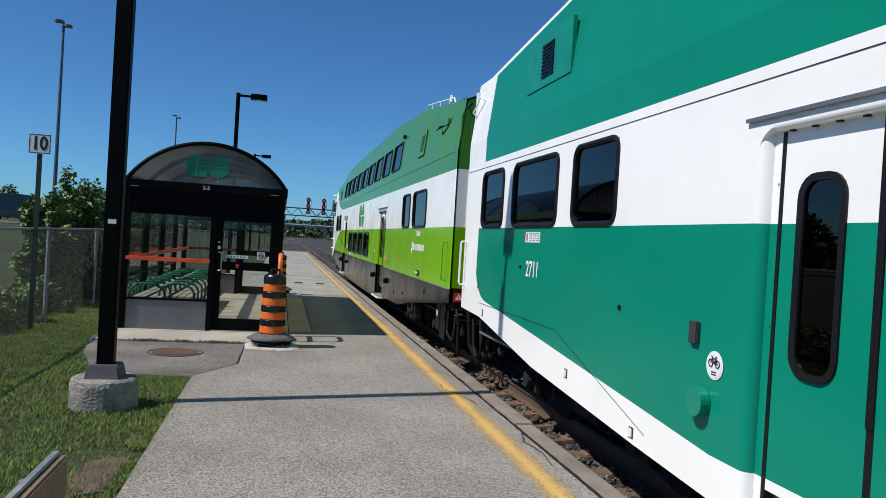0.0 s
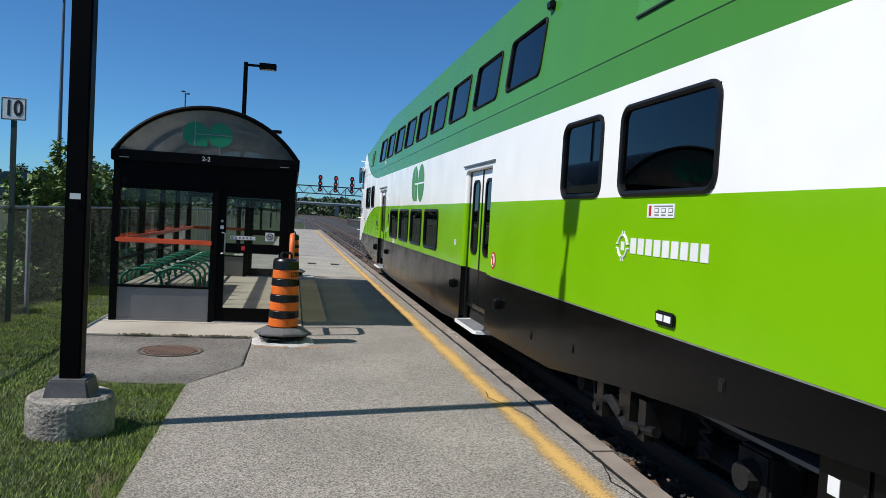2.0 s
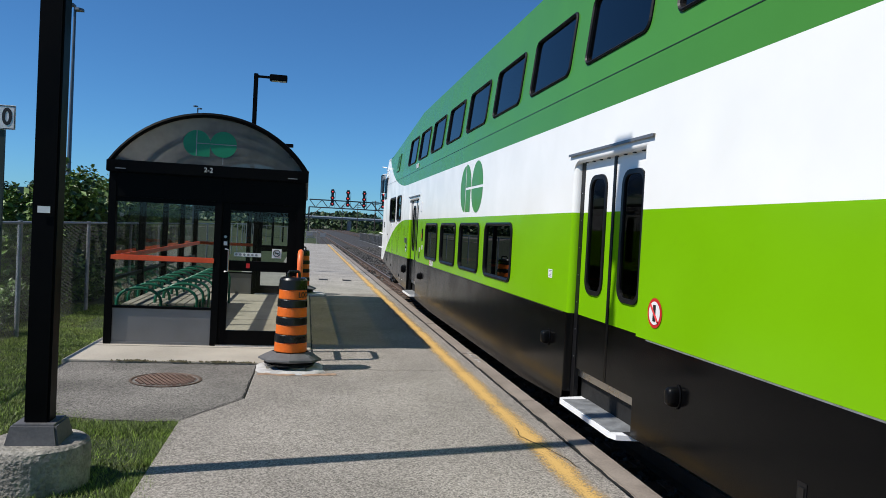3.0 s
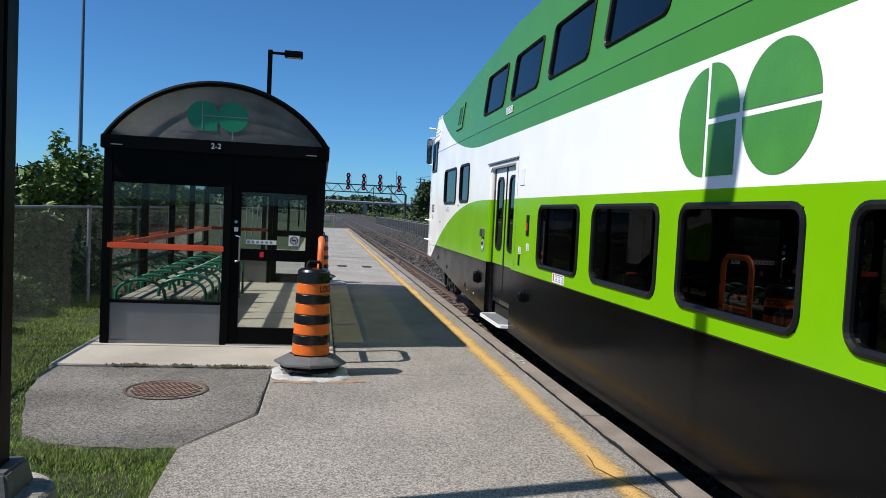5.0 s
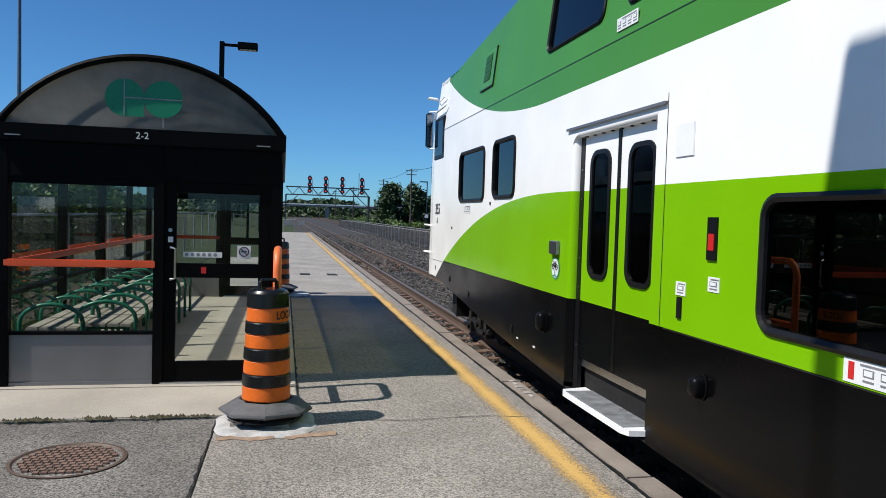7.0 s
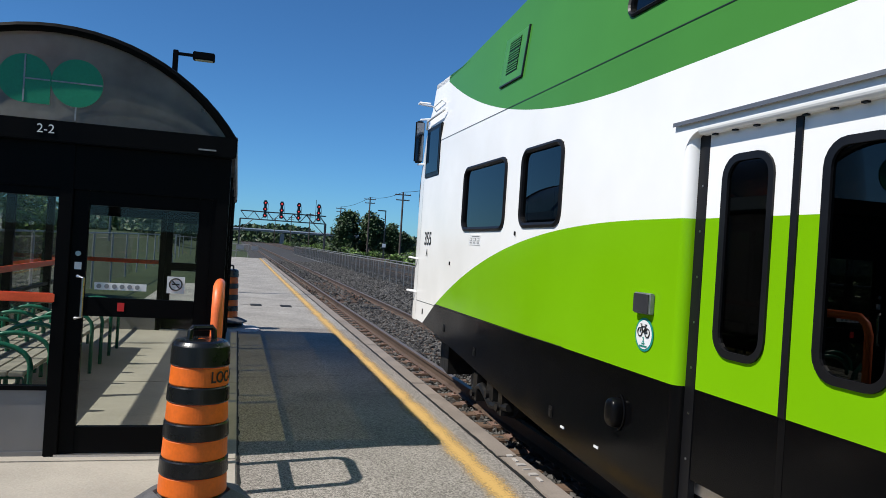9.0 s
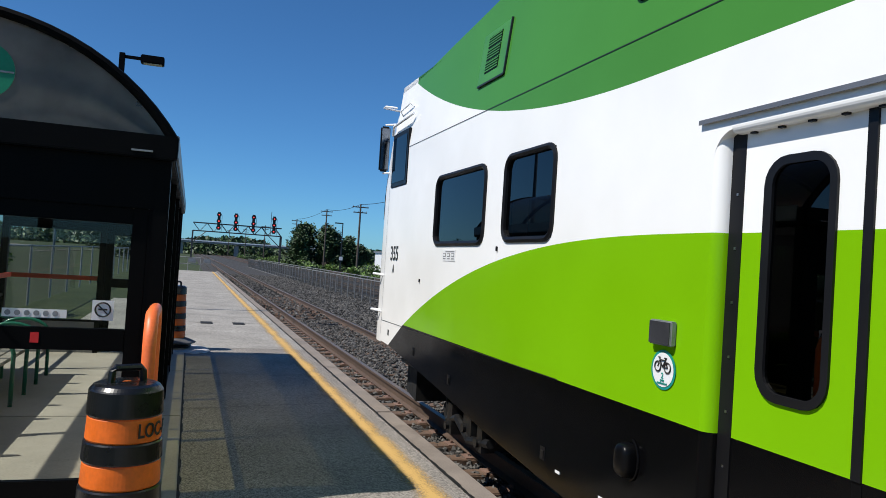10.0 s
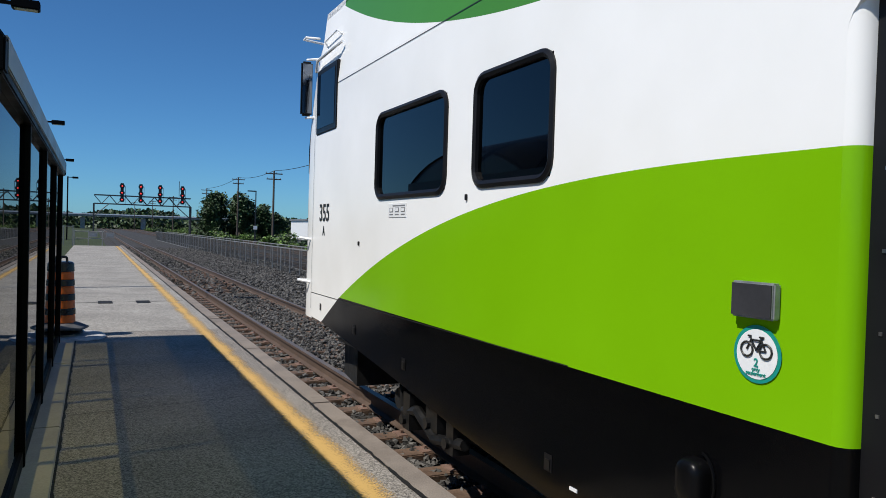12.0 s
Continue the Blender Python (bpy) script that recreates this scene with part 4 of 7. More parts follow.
def bike_sign(car, u, z, r, green):
    s = part("bicycle_sign", disc(bmesh.new(), u, z, r, -0.005), M["signteal"] if green else M["paper"], car, "round white bicycle sign")
    part("disc", disc(bmesh.new(), u, z, r * 0.86, -0.007), M["paper"], s)
    bm = bmesh.new()
    k = r * 0.86
    for c in (-0.46, 0.46):
        tube(bm, [S(u + k * (c + 0.29 * math.cos(a)), z + k * (0.16 + 0.29 * math.sin(a)), -0.010) for a in (2 * math.pi * i / 16 for i in range(17))], k * 0.045, 5)
    P = lambda a, b: S(u + k * a, z + k * b, -0.010)
    for q in ((-0.46, 0.16, -0.26, 0.56), (-0.26, 0.56, 0.24, 0.56), (0.24, 0.56, 0.46, 0.16), (-0.24, 0.52, 0.0, 0.16), (0.0, 0.16, 0.24, 0.56), (0.46, 0.16, 0.0, 0.16), (-0.26, 0.56, -0.3, 0.7), (-0.42, 0.7, -0.26, 0.7), (0.24, 0.56, 0.26, 0.68), (0.14, 0.69, 0.36, 0.69)):
        tube(bm, [P(q[0], q[1]), P(q[2], q[3])], k * 0.04, 5)
    part("bicycle", bm, M["ink"], s)
    if green:
        side_text("numeral", "2", r * 0.40, M["signteal"], u, z - r * 0.30, s, -0.009)
        side_text("word", "only", r * 0.2, M["signteal"], u, z - r * 0.52, s, -0.009)
        side_text("word", "seulement", r * 0.2, M["signteal"], u, z - r * 0.67, s, -0.009)
    else:
        for i in range(2):
            part("print_bar", plate(u - r * 0.3, u + r * 0.3, z - r * (0.5 + 0.17 * i), z - r * (0.42 + 0.17 * i), -0.009, -0.006), M["ink"], s)


def seats(car, us, z):
    for u in us:
        for dd in (0.5, 0.98):
            bm = bmesh.new()
            box(bm, -1.5 + dd - 0.22, -1.5 + dd + 0.22, -u - 0.22, -u + 0.22, z + 0.3, z + 0.42, bevel=0.03)
            box(bm, -1.5 + dd - 0.22, -1.5 + dd + 0.22, -u - 0.26, -u - 0.18, z + 0.42, z + 0.98, bevel=0.03)
            part("seat", bm, M["seat"], car)
        bm = bmesh.new()
        tube(bm, [S(u + 0.2, z + 0.1, 0.3), S(u + 0.2, z + 0.62, 0.3), S(u + 0.22, z + 0.68, 0.36), S(u + 0.22, z + 0.68, 1.1)], 0.017)
        part("grab_rail", bm, M["orange"], car, "orange seat grab rail")


def build_cab_car():
    car = thing("cab_car", (SIDE, TRAIN[0][1], RAIL_Z), "lime, white and charcoal double-deck commuter cab car arriving at the platform", "train car", "train")
    car.scale = (1.0, SIZE, SIZE)
    wins = [(2.02, 3.42, 1.83, 2.56), (3.80, 4.71, 1.85, 2.57), (22.06, 23.02, 1.88, 2.61), (23.36, 24.80, 1.88, 2.61)]
    wins += [(a, a + 1.43, 1.035, 1.79) for a in (9.10, 10.89, 12.645, 14.42)]
    ups = [(5.54 + 1.775 * k, 6.90 + 1.775 * k, 3.27, 3.94) for k in range(9)]
    doors = [(6.36, 7.92, 0.04, 2.375), (17.88, 19.44, 0.04, 2.375)]
    holes = [(a + 0.03, b - 0.03, c + 0.03, d - 0.03) for a, b, c, d in wins + ups] + doors
    car_shell(car, M["cab"], holes, LOW, 0.10, 27.06)
    for w in wins:
        car_window(car, *w)
    for w in ups:
        car_window(car, *w, r=0.10, rim=0.03)
    for u0 in (6.26, 17.78):
        car_door(car, u0, M["cab"])
    seats(car, (10.7, 11.4, 12.6, 13.2, 14.4, 15.0, 15.7), 0.45)
    seats(car, (6.2, 7.9, 9.6, 11.3, 13.0, 14.7, 16.5, 18.2, 20.0), 2.4)
    # nose: rounded cab front, raked above the windscreen sill
    bm = bmesh.new()
    levels = [0.60, 0.70, 0.9, 1.5, 2.1, 2.6, 2.9, 3.2, 3.5, 3.78, 4.0, 4.1]
    rings = []
    for z in levels:
        front = 0.56 - max(0, z - 2.5) * 0.47
        half = 1.5 - tilt(z) - max(0, z - 3.75) * 1.2
        ring = []
        for k in range(21):
            a = math.pi * k / 20
            c, s = math.cos(a), math.sin(a)
            ring.append(bm.verts.new((-half * math.copysign(abs(c) ** 0.32, c), -0.10 + (front + 0.10) * s ** 0.55 if s > 1e-6 else -0.10, z + 0.3)))
        rings.append(ring)
    for A, B in zip(rings, rings[1:]):
        for k in range(20):
            bm.faces.new((A[k], A[k + 1], B[k + 1], B[k]))
    top = [bm.verts.new((v.co.x, -0.75, 4.35 - 0.22 * abs(v.co.x / 1.4) ** 2)) for v in rings[-1]]
    for k in range(20):
        bm.faces.new((rings[-1][k], rings[-1][k + 1], top[k + 1], top[k]))
    part("nose", bm, M["cab"], car, "white rounded cab nose", smooth=True)
    bm = bmesh.new()
    rings = []
    for z in (2.2, 2.5, 2.8, 3.1):
        front, half = 0.567 - max(0, z - 2.5) * 0.47, 1.507 - tilt(z)
        rings.append([bm.verts.new((-half * math.copysign(abs(math.cos(a)) ** 0.32, math.cos(a)), -0.10 + (front + 0.10) * math.sin(a) ** 0.55, z + 0.3)) for a in (radians(22 + 136 * k / 20) for k in range(21))])
    for A, B in zip(rings, rings[1:]):
        for k in range(20):
            bm.faces.new((A[k], A[k + 1], B[k + 1], B[k]))
    part("windscreen", bm, M["carglass"], car, "dark wraparound cab windscreen", smooth=True)
    # cab side window, mirror, grab irons
    w = part("cab_window", plate(0.13, 0.85, 2.58, 3.27, -0.012, 0.03, bevel=0.01), M["rubber"], car)
    part("pane", plate(0.19, 0.79, 2.64, 3.21, -0.016, -0.011), M["trainglass"], w)
    part("drip_rail", tube(bmesh.new(), [S(0.05, 3.28, 0.0), S(0.2, 3.37, -0.03), S(0.85, 3.39, -0.03), S(0.95, 3.42, 0)], 0.016), M["white"], car)
    mir = part("mirror", boxm(-1.62, -1.50, 0.09, 0.15, 3.12, 3.72, bevel=0.02), M["rubber"], car, "black rectangular wing mirror")
    part("mirror_glass", boxm(-1.61, -1.51, 0.085, 0.09, 3.15, 3.69), M["mirror"], mir)
    for z in (3.1, 3.74):
        part("bracket", tube(bmesh.new(), [(-1.56, 0.12, z), (-1.52, 0.07, z), (-1.46, 0.0, z)], 0.014), M["white"], mir)
    for z, k in ((3.66, 0.10), (1.45, 0.10), (0.98, 0.10)):
        part("grab_iron", tube(bmesh.new(), [(-1.46, 0.0, z + 0.3), (-1.58, 0.1, z + 0.32), (-1.58, 0.1 + k, z + 0.32), (-1.3, 0.12 + k, z + 0.3)], 0.014), M["white"], car)
    part("grab_iron", tube(bmesh.new(), [S(0.3, 3.5, 0.05), S(0.32, 3.55, 0.01), S(0.75, 3.58, 0.01), S(0.78, 3.54, 0.05)], 0.009), M["white"], car)
    side_seam(car, 0.85, 3.03, 26.9, 3.06)
    side_seam(car, 0.06, 0.88, 4.9, 0.913, 0.006)
    side_seam(car, 0.06, 0.7, 0.06, 3.3)
    part("door_mark", plate(0.42, 0.47, 0.72, 0.79, -0.004, 0.0), M["ink"], car)
    for u, z in ((1.62, 1.43), (3.72, 1.78)):
        part("lifting_eye", plate(u, u + 0.02, z, z + 0.04, -0.014, 0.0, bevel=0.003), M["rubber"], car)
    side_seam(car, 8.05, 0.9, 8.05, 2.5)
    side_seam(car, 8.1, 0.905, 17.8, 0.905, 0.008)
    # pale strip: the bright highlight along this paint edge, put in as colour
    side_seam(car, 19.6, 0.905, 26.9, 0.905, 0.010, "galv")
    side_seam(car, 26.87, 0.7, 26.87, 3.8, 0.005)
    # vents
    for u in (3.12, 23.6):
        def sloped(bm):
            for q in bm.verts:
                q.co.x += tilt(q.co.z - 0.3)
            return bm
        v = part("vent", sloped(plate(u - 0.14, u + 0.46, 3.31, 3.79, -0.014, 0.03)), M["green"], car, "green louvred vent panel")
        for k in range(3):
            g = part("grille", sloped(plate(u, u + 0.30, 3.40 + 0.118 * k, 3.505 + 0.118 * k, -0.018, 0.0)), M["skirt"], v)
            for j in range(4):
                part("slat", sloped(plate(u + 0.004, u + 0.296, 3.412 + 0.118 * k + 0.025 * j, 3.422 + 0.118 * k + 0.025 * j, -0.023, -0.016)), M["green"], g)
        part("edge_gap", sloped(plate(u + 0.455, u + 0.472, 3.30, 3.80, -0.017, 0.0)), M["ink"], v)
        part("edge_gap", sloped(plate(u - 0.14, u + 0.46, 3.295, 3.312, -0.017, 0.0)), M["ink"], v)
    # round logo discs with white gaps
    lg = part("emblem", bmesh.new(), M["green"], car, "two green discs with white gaps")
    def field(pts):
        bm = bmesh.new()
        bm.faces.new([bm.verts.new(S(u, z, -0.003)) for u, z in pts])
        part("half_disc", bm, M["green"], lg)

    R, g, zc = 0.375, 0.02, 2.34
    round_part = lambda cu, cz, a0, a1: [(cu + R * math.cos(radians(a0 + (a1 - a0) * k / 24)), cz + R * math.sin(radians(a0 + (a1 - a0) * k / 24))) for k in range(25)]
    field(round_part(12.95 - g, zc, 90, 270))
    field([(12.95 + g, zc + 0.02)] + round_part(12.95 + g, zc + 0.02, 0, 90))
    field([(12.95 + g, zc - R), (12.95 + g + 0.34, zc - R), (12.95 + g + 0.34, zc - 0.02), (12.95 + g, zc - 0.02)])
    field(round_part(13.755, zc + g, 0, 180))
    field(round_part(13.755, zc - g, 180, 360))
    # operator's emblem: a white ring and a row of plain bars in place of lettering
    em = part("side_emblem", bmesh.new(), M["paper"], car, "white ring and lettering bars")
    bm = bmesh.new()
    for q in range(4):
        tube(bm, [S(23.52 + 0.082 * math.cos(a), 1.49 + 0.088 * math.sin(a), -0.001) for a in (math.pi / 2 * q + 0.16 + 1.25 * k / 8 for k in range(9))], 0.011, 6)
        c, n = math.cos(math.pi / 2 * q), math.sin(math.pi / 2 * q)
        for e in (-0.018, 0.018):
            tube(bm, [S(23.52 + 0.078 * c - e * n, 1.49 + 0.084 * n + e * c, -0.001), S(23.52 + 0.115 * c - e * n, 1.49 + 0.12 * n + e * c, -0.001)], 0.007, 5)
    box(bm, -1.503, -1.499, -23.52 - 0.03, -23.52 + 0.03, 1.49 + 0.3 - 0.035, 1.49 + 0.3 + 0.035)
    part("ring", bm, M["paper"], em)
    for k in range(9):
        part("letter_bar", plate(23.66 + 0.126 * k, 23.755 + 0.126 * k, 1.44, 1.56, -0.004, 0.001), M["paper"], em)
    side_text("car_number", "355", 0.25, M["ink"], 0.50, 1.735, car, wide=0.98)
    side_text("car_letter", "A", 0.14, M["ink"], 0.49, 1.55, car, wide=0.8)
    bx = part("intercom_box", plate(5.96, 6.15, 1.29, 1.42, -0.035, 0.0, bevel=0.006), M["galv"], car, "grey metal box")
    part("lid", plate(5.968, 6.142, 1.297, 1.413, -0.04, -0.03), M["lid"], bx)
    bike_sign(car, 6.06, 1.16, 0.105, True)
    notice(car, 2.35, 2.72, 1.68, 1.79, 3)
    notice(car, 9.75, 10.15, 0.92, 1.03, 4, red=True)
    notice(car, 7.2, 7.55, 3.10, 3.2, 4)
    notice(car, 23.9, 24.3, 1.72, 1.82, 4, red=True)
    for u, z in ((8.25, 1.24), (8.62, 1.30), (17.3, 1.30)):
        notice(car, u, u + 0.12, z - 0.09, z, 1)
    part("door_control", plate(8.60, 8.70, 1.40, 1.66, -0.012, 0.01), M["rubber"], car, "black door control with red insert")
    part("red_insert", plate(8.62, 8.68, 1.46, 1.56, -0.016, -0.01), M["red"], car)
    part("call_button", plate(8.28, 8.33, 1.0, 1.14, -0.012, 0.01), M["rubber"], car)
    part("no_entry_sign", disc(bmesh.new(), 19.72, 1.12, 0.11, -0.005), M["red"], car)
    part("sign_face", disc(bmesh.new(), 19.72, 1.12, 0.085, -0.007), M["paper"], car)
    part("sign_mark", plate(19.70, 19.74, 1.06, 1.18, -0.009, -0.006), M["ink"], car)
    part("sign_slash", tube(bmesh.new(), [S(19.66, 1.18, -0.010), S(19.78, 1.06, -0.010)], 0.008, 6), M["red"], car)
    part("speaker_panel", plate(8.18, 8.40, 2.05, 2.27, -0.008, 0.01, bevel=0.003), M["white"], car)
    ml = part("marker_light", plate(24.16, 24.42, 0.97, 1.07, -0.025, 0.0, bevel=0.012), M["rubber"], car, "small marker lamp in a dark bezel")
    for k in range(2):
        part("lens", plate(24.19 + 0.11 * k, 24.28 + 0.11 * k, 1.0, 1.045, -0.028, -0.02), M["paper"], ml)
    for u, z, q in ((5.80, 0.62, 1.0), (8.6, 0.62, 0.7), (17.4, 0.6, 0.7), (20.1, 0.6, 0.7)):
        bm = bmesh.new()
        rings = []
        for k, out in ((1.0, 0.0), (1.0, 0.035), (0.94, 0.055), (0.8, 0.068), (0.45, 0.074)):
            rings.append([bm.verts.new(S(u + (a - u) * k, z + (b - z) * k, -out)) for a, b in rrect(u - 0.07 * q, u + 0.06 * q, z - 0.10 * q, z + 0.09 * q, 0.05 * q)])
        for A, B in zip(rings, rings[1:]):
            band(bm, A, B)
        bm.faces.new(rings[-1])
        tl = part("tail_lamp", bm, M["skirt"], car, "black hooded lamp housing", smooth=True)
        bm = bmesh.new()
        tube(bm, [S(u + 0.08 * q * math.cos(t) + 0.005, z + 0.115 * q * math.sin(t), -0.006) for t in (math.pi * (-0.45 + 0.9 * k / 12) for k in range(13))], 0.006, 6)
        part("guard_rim", bm, M["skirt"], tl)
    for u, z in ((1.55, 0.66), (2.75, 0.55), (4.75, 0.38), (21.4, 0.42), (22.6, 0.5), (25.0, 0.72)):
        h = part("jack_pocket", plate(u - 0.036, u + 0.036, z - 0.045, z + 0.045, -0.003, 0.03), M["rubber"], car)
        part("latch", plate(u - 0.018, u + 0.024, z - 0.035, z + 0.02, -0.01, -0.002), M["iron"], h)
    for u in (4.95, 5.5):
        part("reflector", plate(u, u + 0.062, 0.305, 0.322, -0.005, 0.0), M["paper"], car)
    part("camera_pod", boxm(-1.46, -1.40, -21.27, -21.13, 4.27, 4.36, bevel=0.015), M["rubber"], car)
    handrail(car, 26.74, 1.04, 1.64, M["lime"])
    up = lambda u, h: (-1.27, -u, 0.3 + lerp(TOP, u) + h)
    rr = part("roof_rail", tube(bmesh.new(), [up(23.0, 0.05), up(23.1, 0.14), up(24.2, 0.14), up(25.5, 0.14), up(25.6, 0.05)], 0.014, 8), M["white"], car, "white pipe along the roof edge")
    for u in (23.5, 24.3, 25.1):
        part("stanchion", tube(bmesh.new(), [up(u, 0.14), up(u, 0.02)], 0.010, 6), M["white"], rr)
    part("antenna", cone(bmesh.new(), up(25.3, 0.08), up(25.3, 0.2), 0.04, 0.03, 10), M["white"], car)
    part("end_cable", tube(bmesh.new(), [(-1.41, -24.6, 3.94), (-1.45, -25.3, 3.98), (-1.43, -25.9, 3.92), (-1.42, -26.3, 4.02), (-1.40, -26.95, 4.0), (-1.36, -27.2, 4.08)], 0.012, 6), M["rubber"], car, "black cable run at the car end")
    part("end_cable", tube(bmesh.new(), [(-1.43, -25.4, 3.96), (-1.46, -25.6, 3.80), (-1.45, -25.95, 3.88), (-1.43, -26.2, 4.0)], 0.010, 6), M["rubber"], car)
    part("cable_clip", boxm(-1.47, -1.40, -26.05, -25.9, 3.92, 4.02, bevel=0.008), M["green"], car)
    bogie(car, 3.4)
    for u in (3.15, 23.6):
        rigging(car, u)
    bogie(car, 23.6)
    # plough, coupler, boxes below
    bm = bmesh.new()
    prism(bm, [(-1.2, -0.75), (-1.1, 0.0), (1.1, 0.0), (1.2, -0.75)], 0.26, 0.70)
    part("pilot_plough", bm, M["dark"], car)
    for u, a, b in ((10.6, 0.12, 0.34), (13.5, 0.1, 0.34)):
        part("underfloor_box", boxm(-1.25, 1.2, -u - 0.45, -u + 0.45, a, b, bevel=0.02), M["dark"], car)
    eb = part("end_box", boxm(-1.42, -1.05, -26.10, -25.75, 0.45, 0.93, bevel=0.012), M["skirt"], car, "dark equipment box with white label")
    part("end_label", boxm(-1.424, -1.42, -25.91, -25.83, 0.68, 0.77), M["paper"], eb)
    part("latch", boxm(-1.43, -1.42, -26.09, -26.07, 0.62, 0.76), M["iron"], eb)
    eb = part("end_box", boxm(-1.42, -1.0, -26.52, -26.105, 0.34, 0.93, bevel=0.012), M["skirt"], car, "tall dark equipment box")
    part("latch", boxm(-1.43, -1.42, -26.46, -26.43, 0.66, 0.78), M["iron"], eb)
    part("stirrup", tube(bmesh.new(), [(-1.38, -26.56, 0.92), (-1.40, -26.60, 0.52), (-1.40, -26.63, 0.47), (-1.40, -26.98, 0.40), (-1.40, -27.02, 0.44), (-1.36, -27.0, 0.86)], 0.02, 8), M["iron"], car)
    part("air_cock", cone(bmesh.new(), (-1.2, -26.8, 0.46), (-1.2, -26.8, 0.66), 0.045, 0.025, 10), M["iron"], car)
    # gangway end wall with a pressed panel
    bm = boxm(-1.47, 1.47, -27.055, -26.98, 1.23, 3.9)
    eave = lerp(TOP, 27.0)
    cap = [(-1.47, 3.9)] + [(t * (1.47 - tilt(eave)), 0.3 + eave - 0.01 + 0.29 * (1 - abs(t) ** 2.4)) for t in (-1 + 0.1 * k for k in range(21))] + [(1.47, 3.9)]
    for y in (-27.055, -26.98):
        bm.faces.new([bm.verts.new((x, y, z)) for x, z in cap])
    for (xa, za), (xb, zb) in zip(cap, cap[1:]):
        poly(bm, [(xa, -27.055, za), (xb, -27.055, zb), (xb, -26.98, zb), (xa, -26.98, za)])
    e = part("end_wall", bm, M["cab"], car)
    part("end_skirt", boxm(-1.44, 1.44, -27.05, -26.94, 0.88, 1.234), M["dark"], car)
    bm = bmesh.new()
    box(bm, -1.33, -0.62, -27.075, -27.05, 1.36, 3.85, bevel=0.012)
    part("pressed_panel", bm, M["cab"], e)
    bm = bmesh.new()
    tube(bm, [(-1.27, -27.05, 1.275), (-1.27, -27.10, 1.275), (-1.20, -27.12, 1.265), (-0.7, -27.12, 1.265)], 0.014)
    part("end_rail", bm, M["lime"], e)
    part("rail_boss", cone(bmesh.new(), (-1.27, -27.05, 1.275), (-1.27, -27.10, 1.275), 0.03, 0.026, 12), M["lime"], e)
    part("end_door", boxm(-0.6, 0.6, -27.3, -27.05, 1.0, 3.3, bevel=0.05), M["rubber"], e)
    text("end_number", "35", 0.14, M["paper"], Matrix.Translation((-0.99, -27.08, 1.60)) @ pose(0, 0, 0, 90, 0, 0), car)
    d = part("danger_sign", boxm(-1.43, -1.285, -27.065, -27.05, 1.02, 1.158), M["red"], car, "red electrical hazard sign")
    bm = bmesh.new()
    poly(bm, [(-1.418, -27.067, 1.05), (-1.297, -27.067, 1.05), (-1.357, -27.067, 1.145)])
    part("triangle", bm, M["paper"], d)
    bm = bmesh.new()
    poly(bm, [(-1.365, -27.069, 1.062), (-1.346, -27.069, 1.098), (-1.360, -27.069, 1.098), (-1.350, -27.069, 1.125), (-1.372, -27.069, 1.09), (-1.356, -27.069, 1.09)])
    part("flash", bm, M["ink"], d)
    # jumper cable with a red plug, and brake hoses below the end wall
    bm = bmesh.new()
    tube(bm, [(-1.25, -27.05, 1.10), (-1.25, -27.16, 1.09), (-1.24, -27.19, 1.03)], 0.052, 12)
    tube(bm, [(-1.24, -27.18, 1.05), (-1.235, -27.20, 0.95)], 0.042, 12)
    part("plug_head", bm, M["red"], car, "red jumper cable plug")
    part("jumper_cable", tube(bmesh.new(), [(-1.235, -27.20, 0.96), (-1.22, -27.23, 0.8), (-1.20, -27.27, 0.4), (-1.1, -27.4, 0.15)], 0.036, 10), M["rubber"], car)
    for x, k in ((-1.38, 0.022), (-1.0, 0.024), (-0.93, 0.024)):
        part("hose", tube(bmesh.new(), [(x, -27.02, 0.92), (x + 0.02, -27.10, 0.80), (x + 0.03, -27.12, 0.6), (x + 0.04, -27.14, 0.2)], k, 8), M["rubber"], car)
    part("hose_clamp", tube(bmesh.new(), [(-1.40, -27.05, 0.80), (-1.30, -27.10, 0.83), (-1.22, -27.08, 0.78)], 0.022, 8), M["iron"], car)
    part("cross_pipe", tube(bmesh.new(), [(-1.36, -27.06, 0.68), (-0.6, -27.06, 0.70)], 0.014, 8), M["iron"], car)
    return car


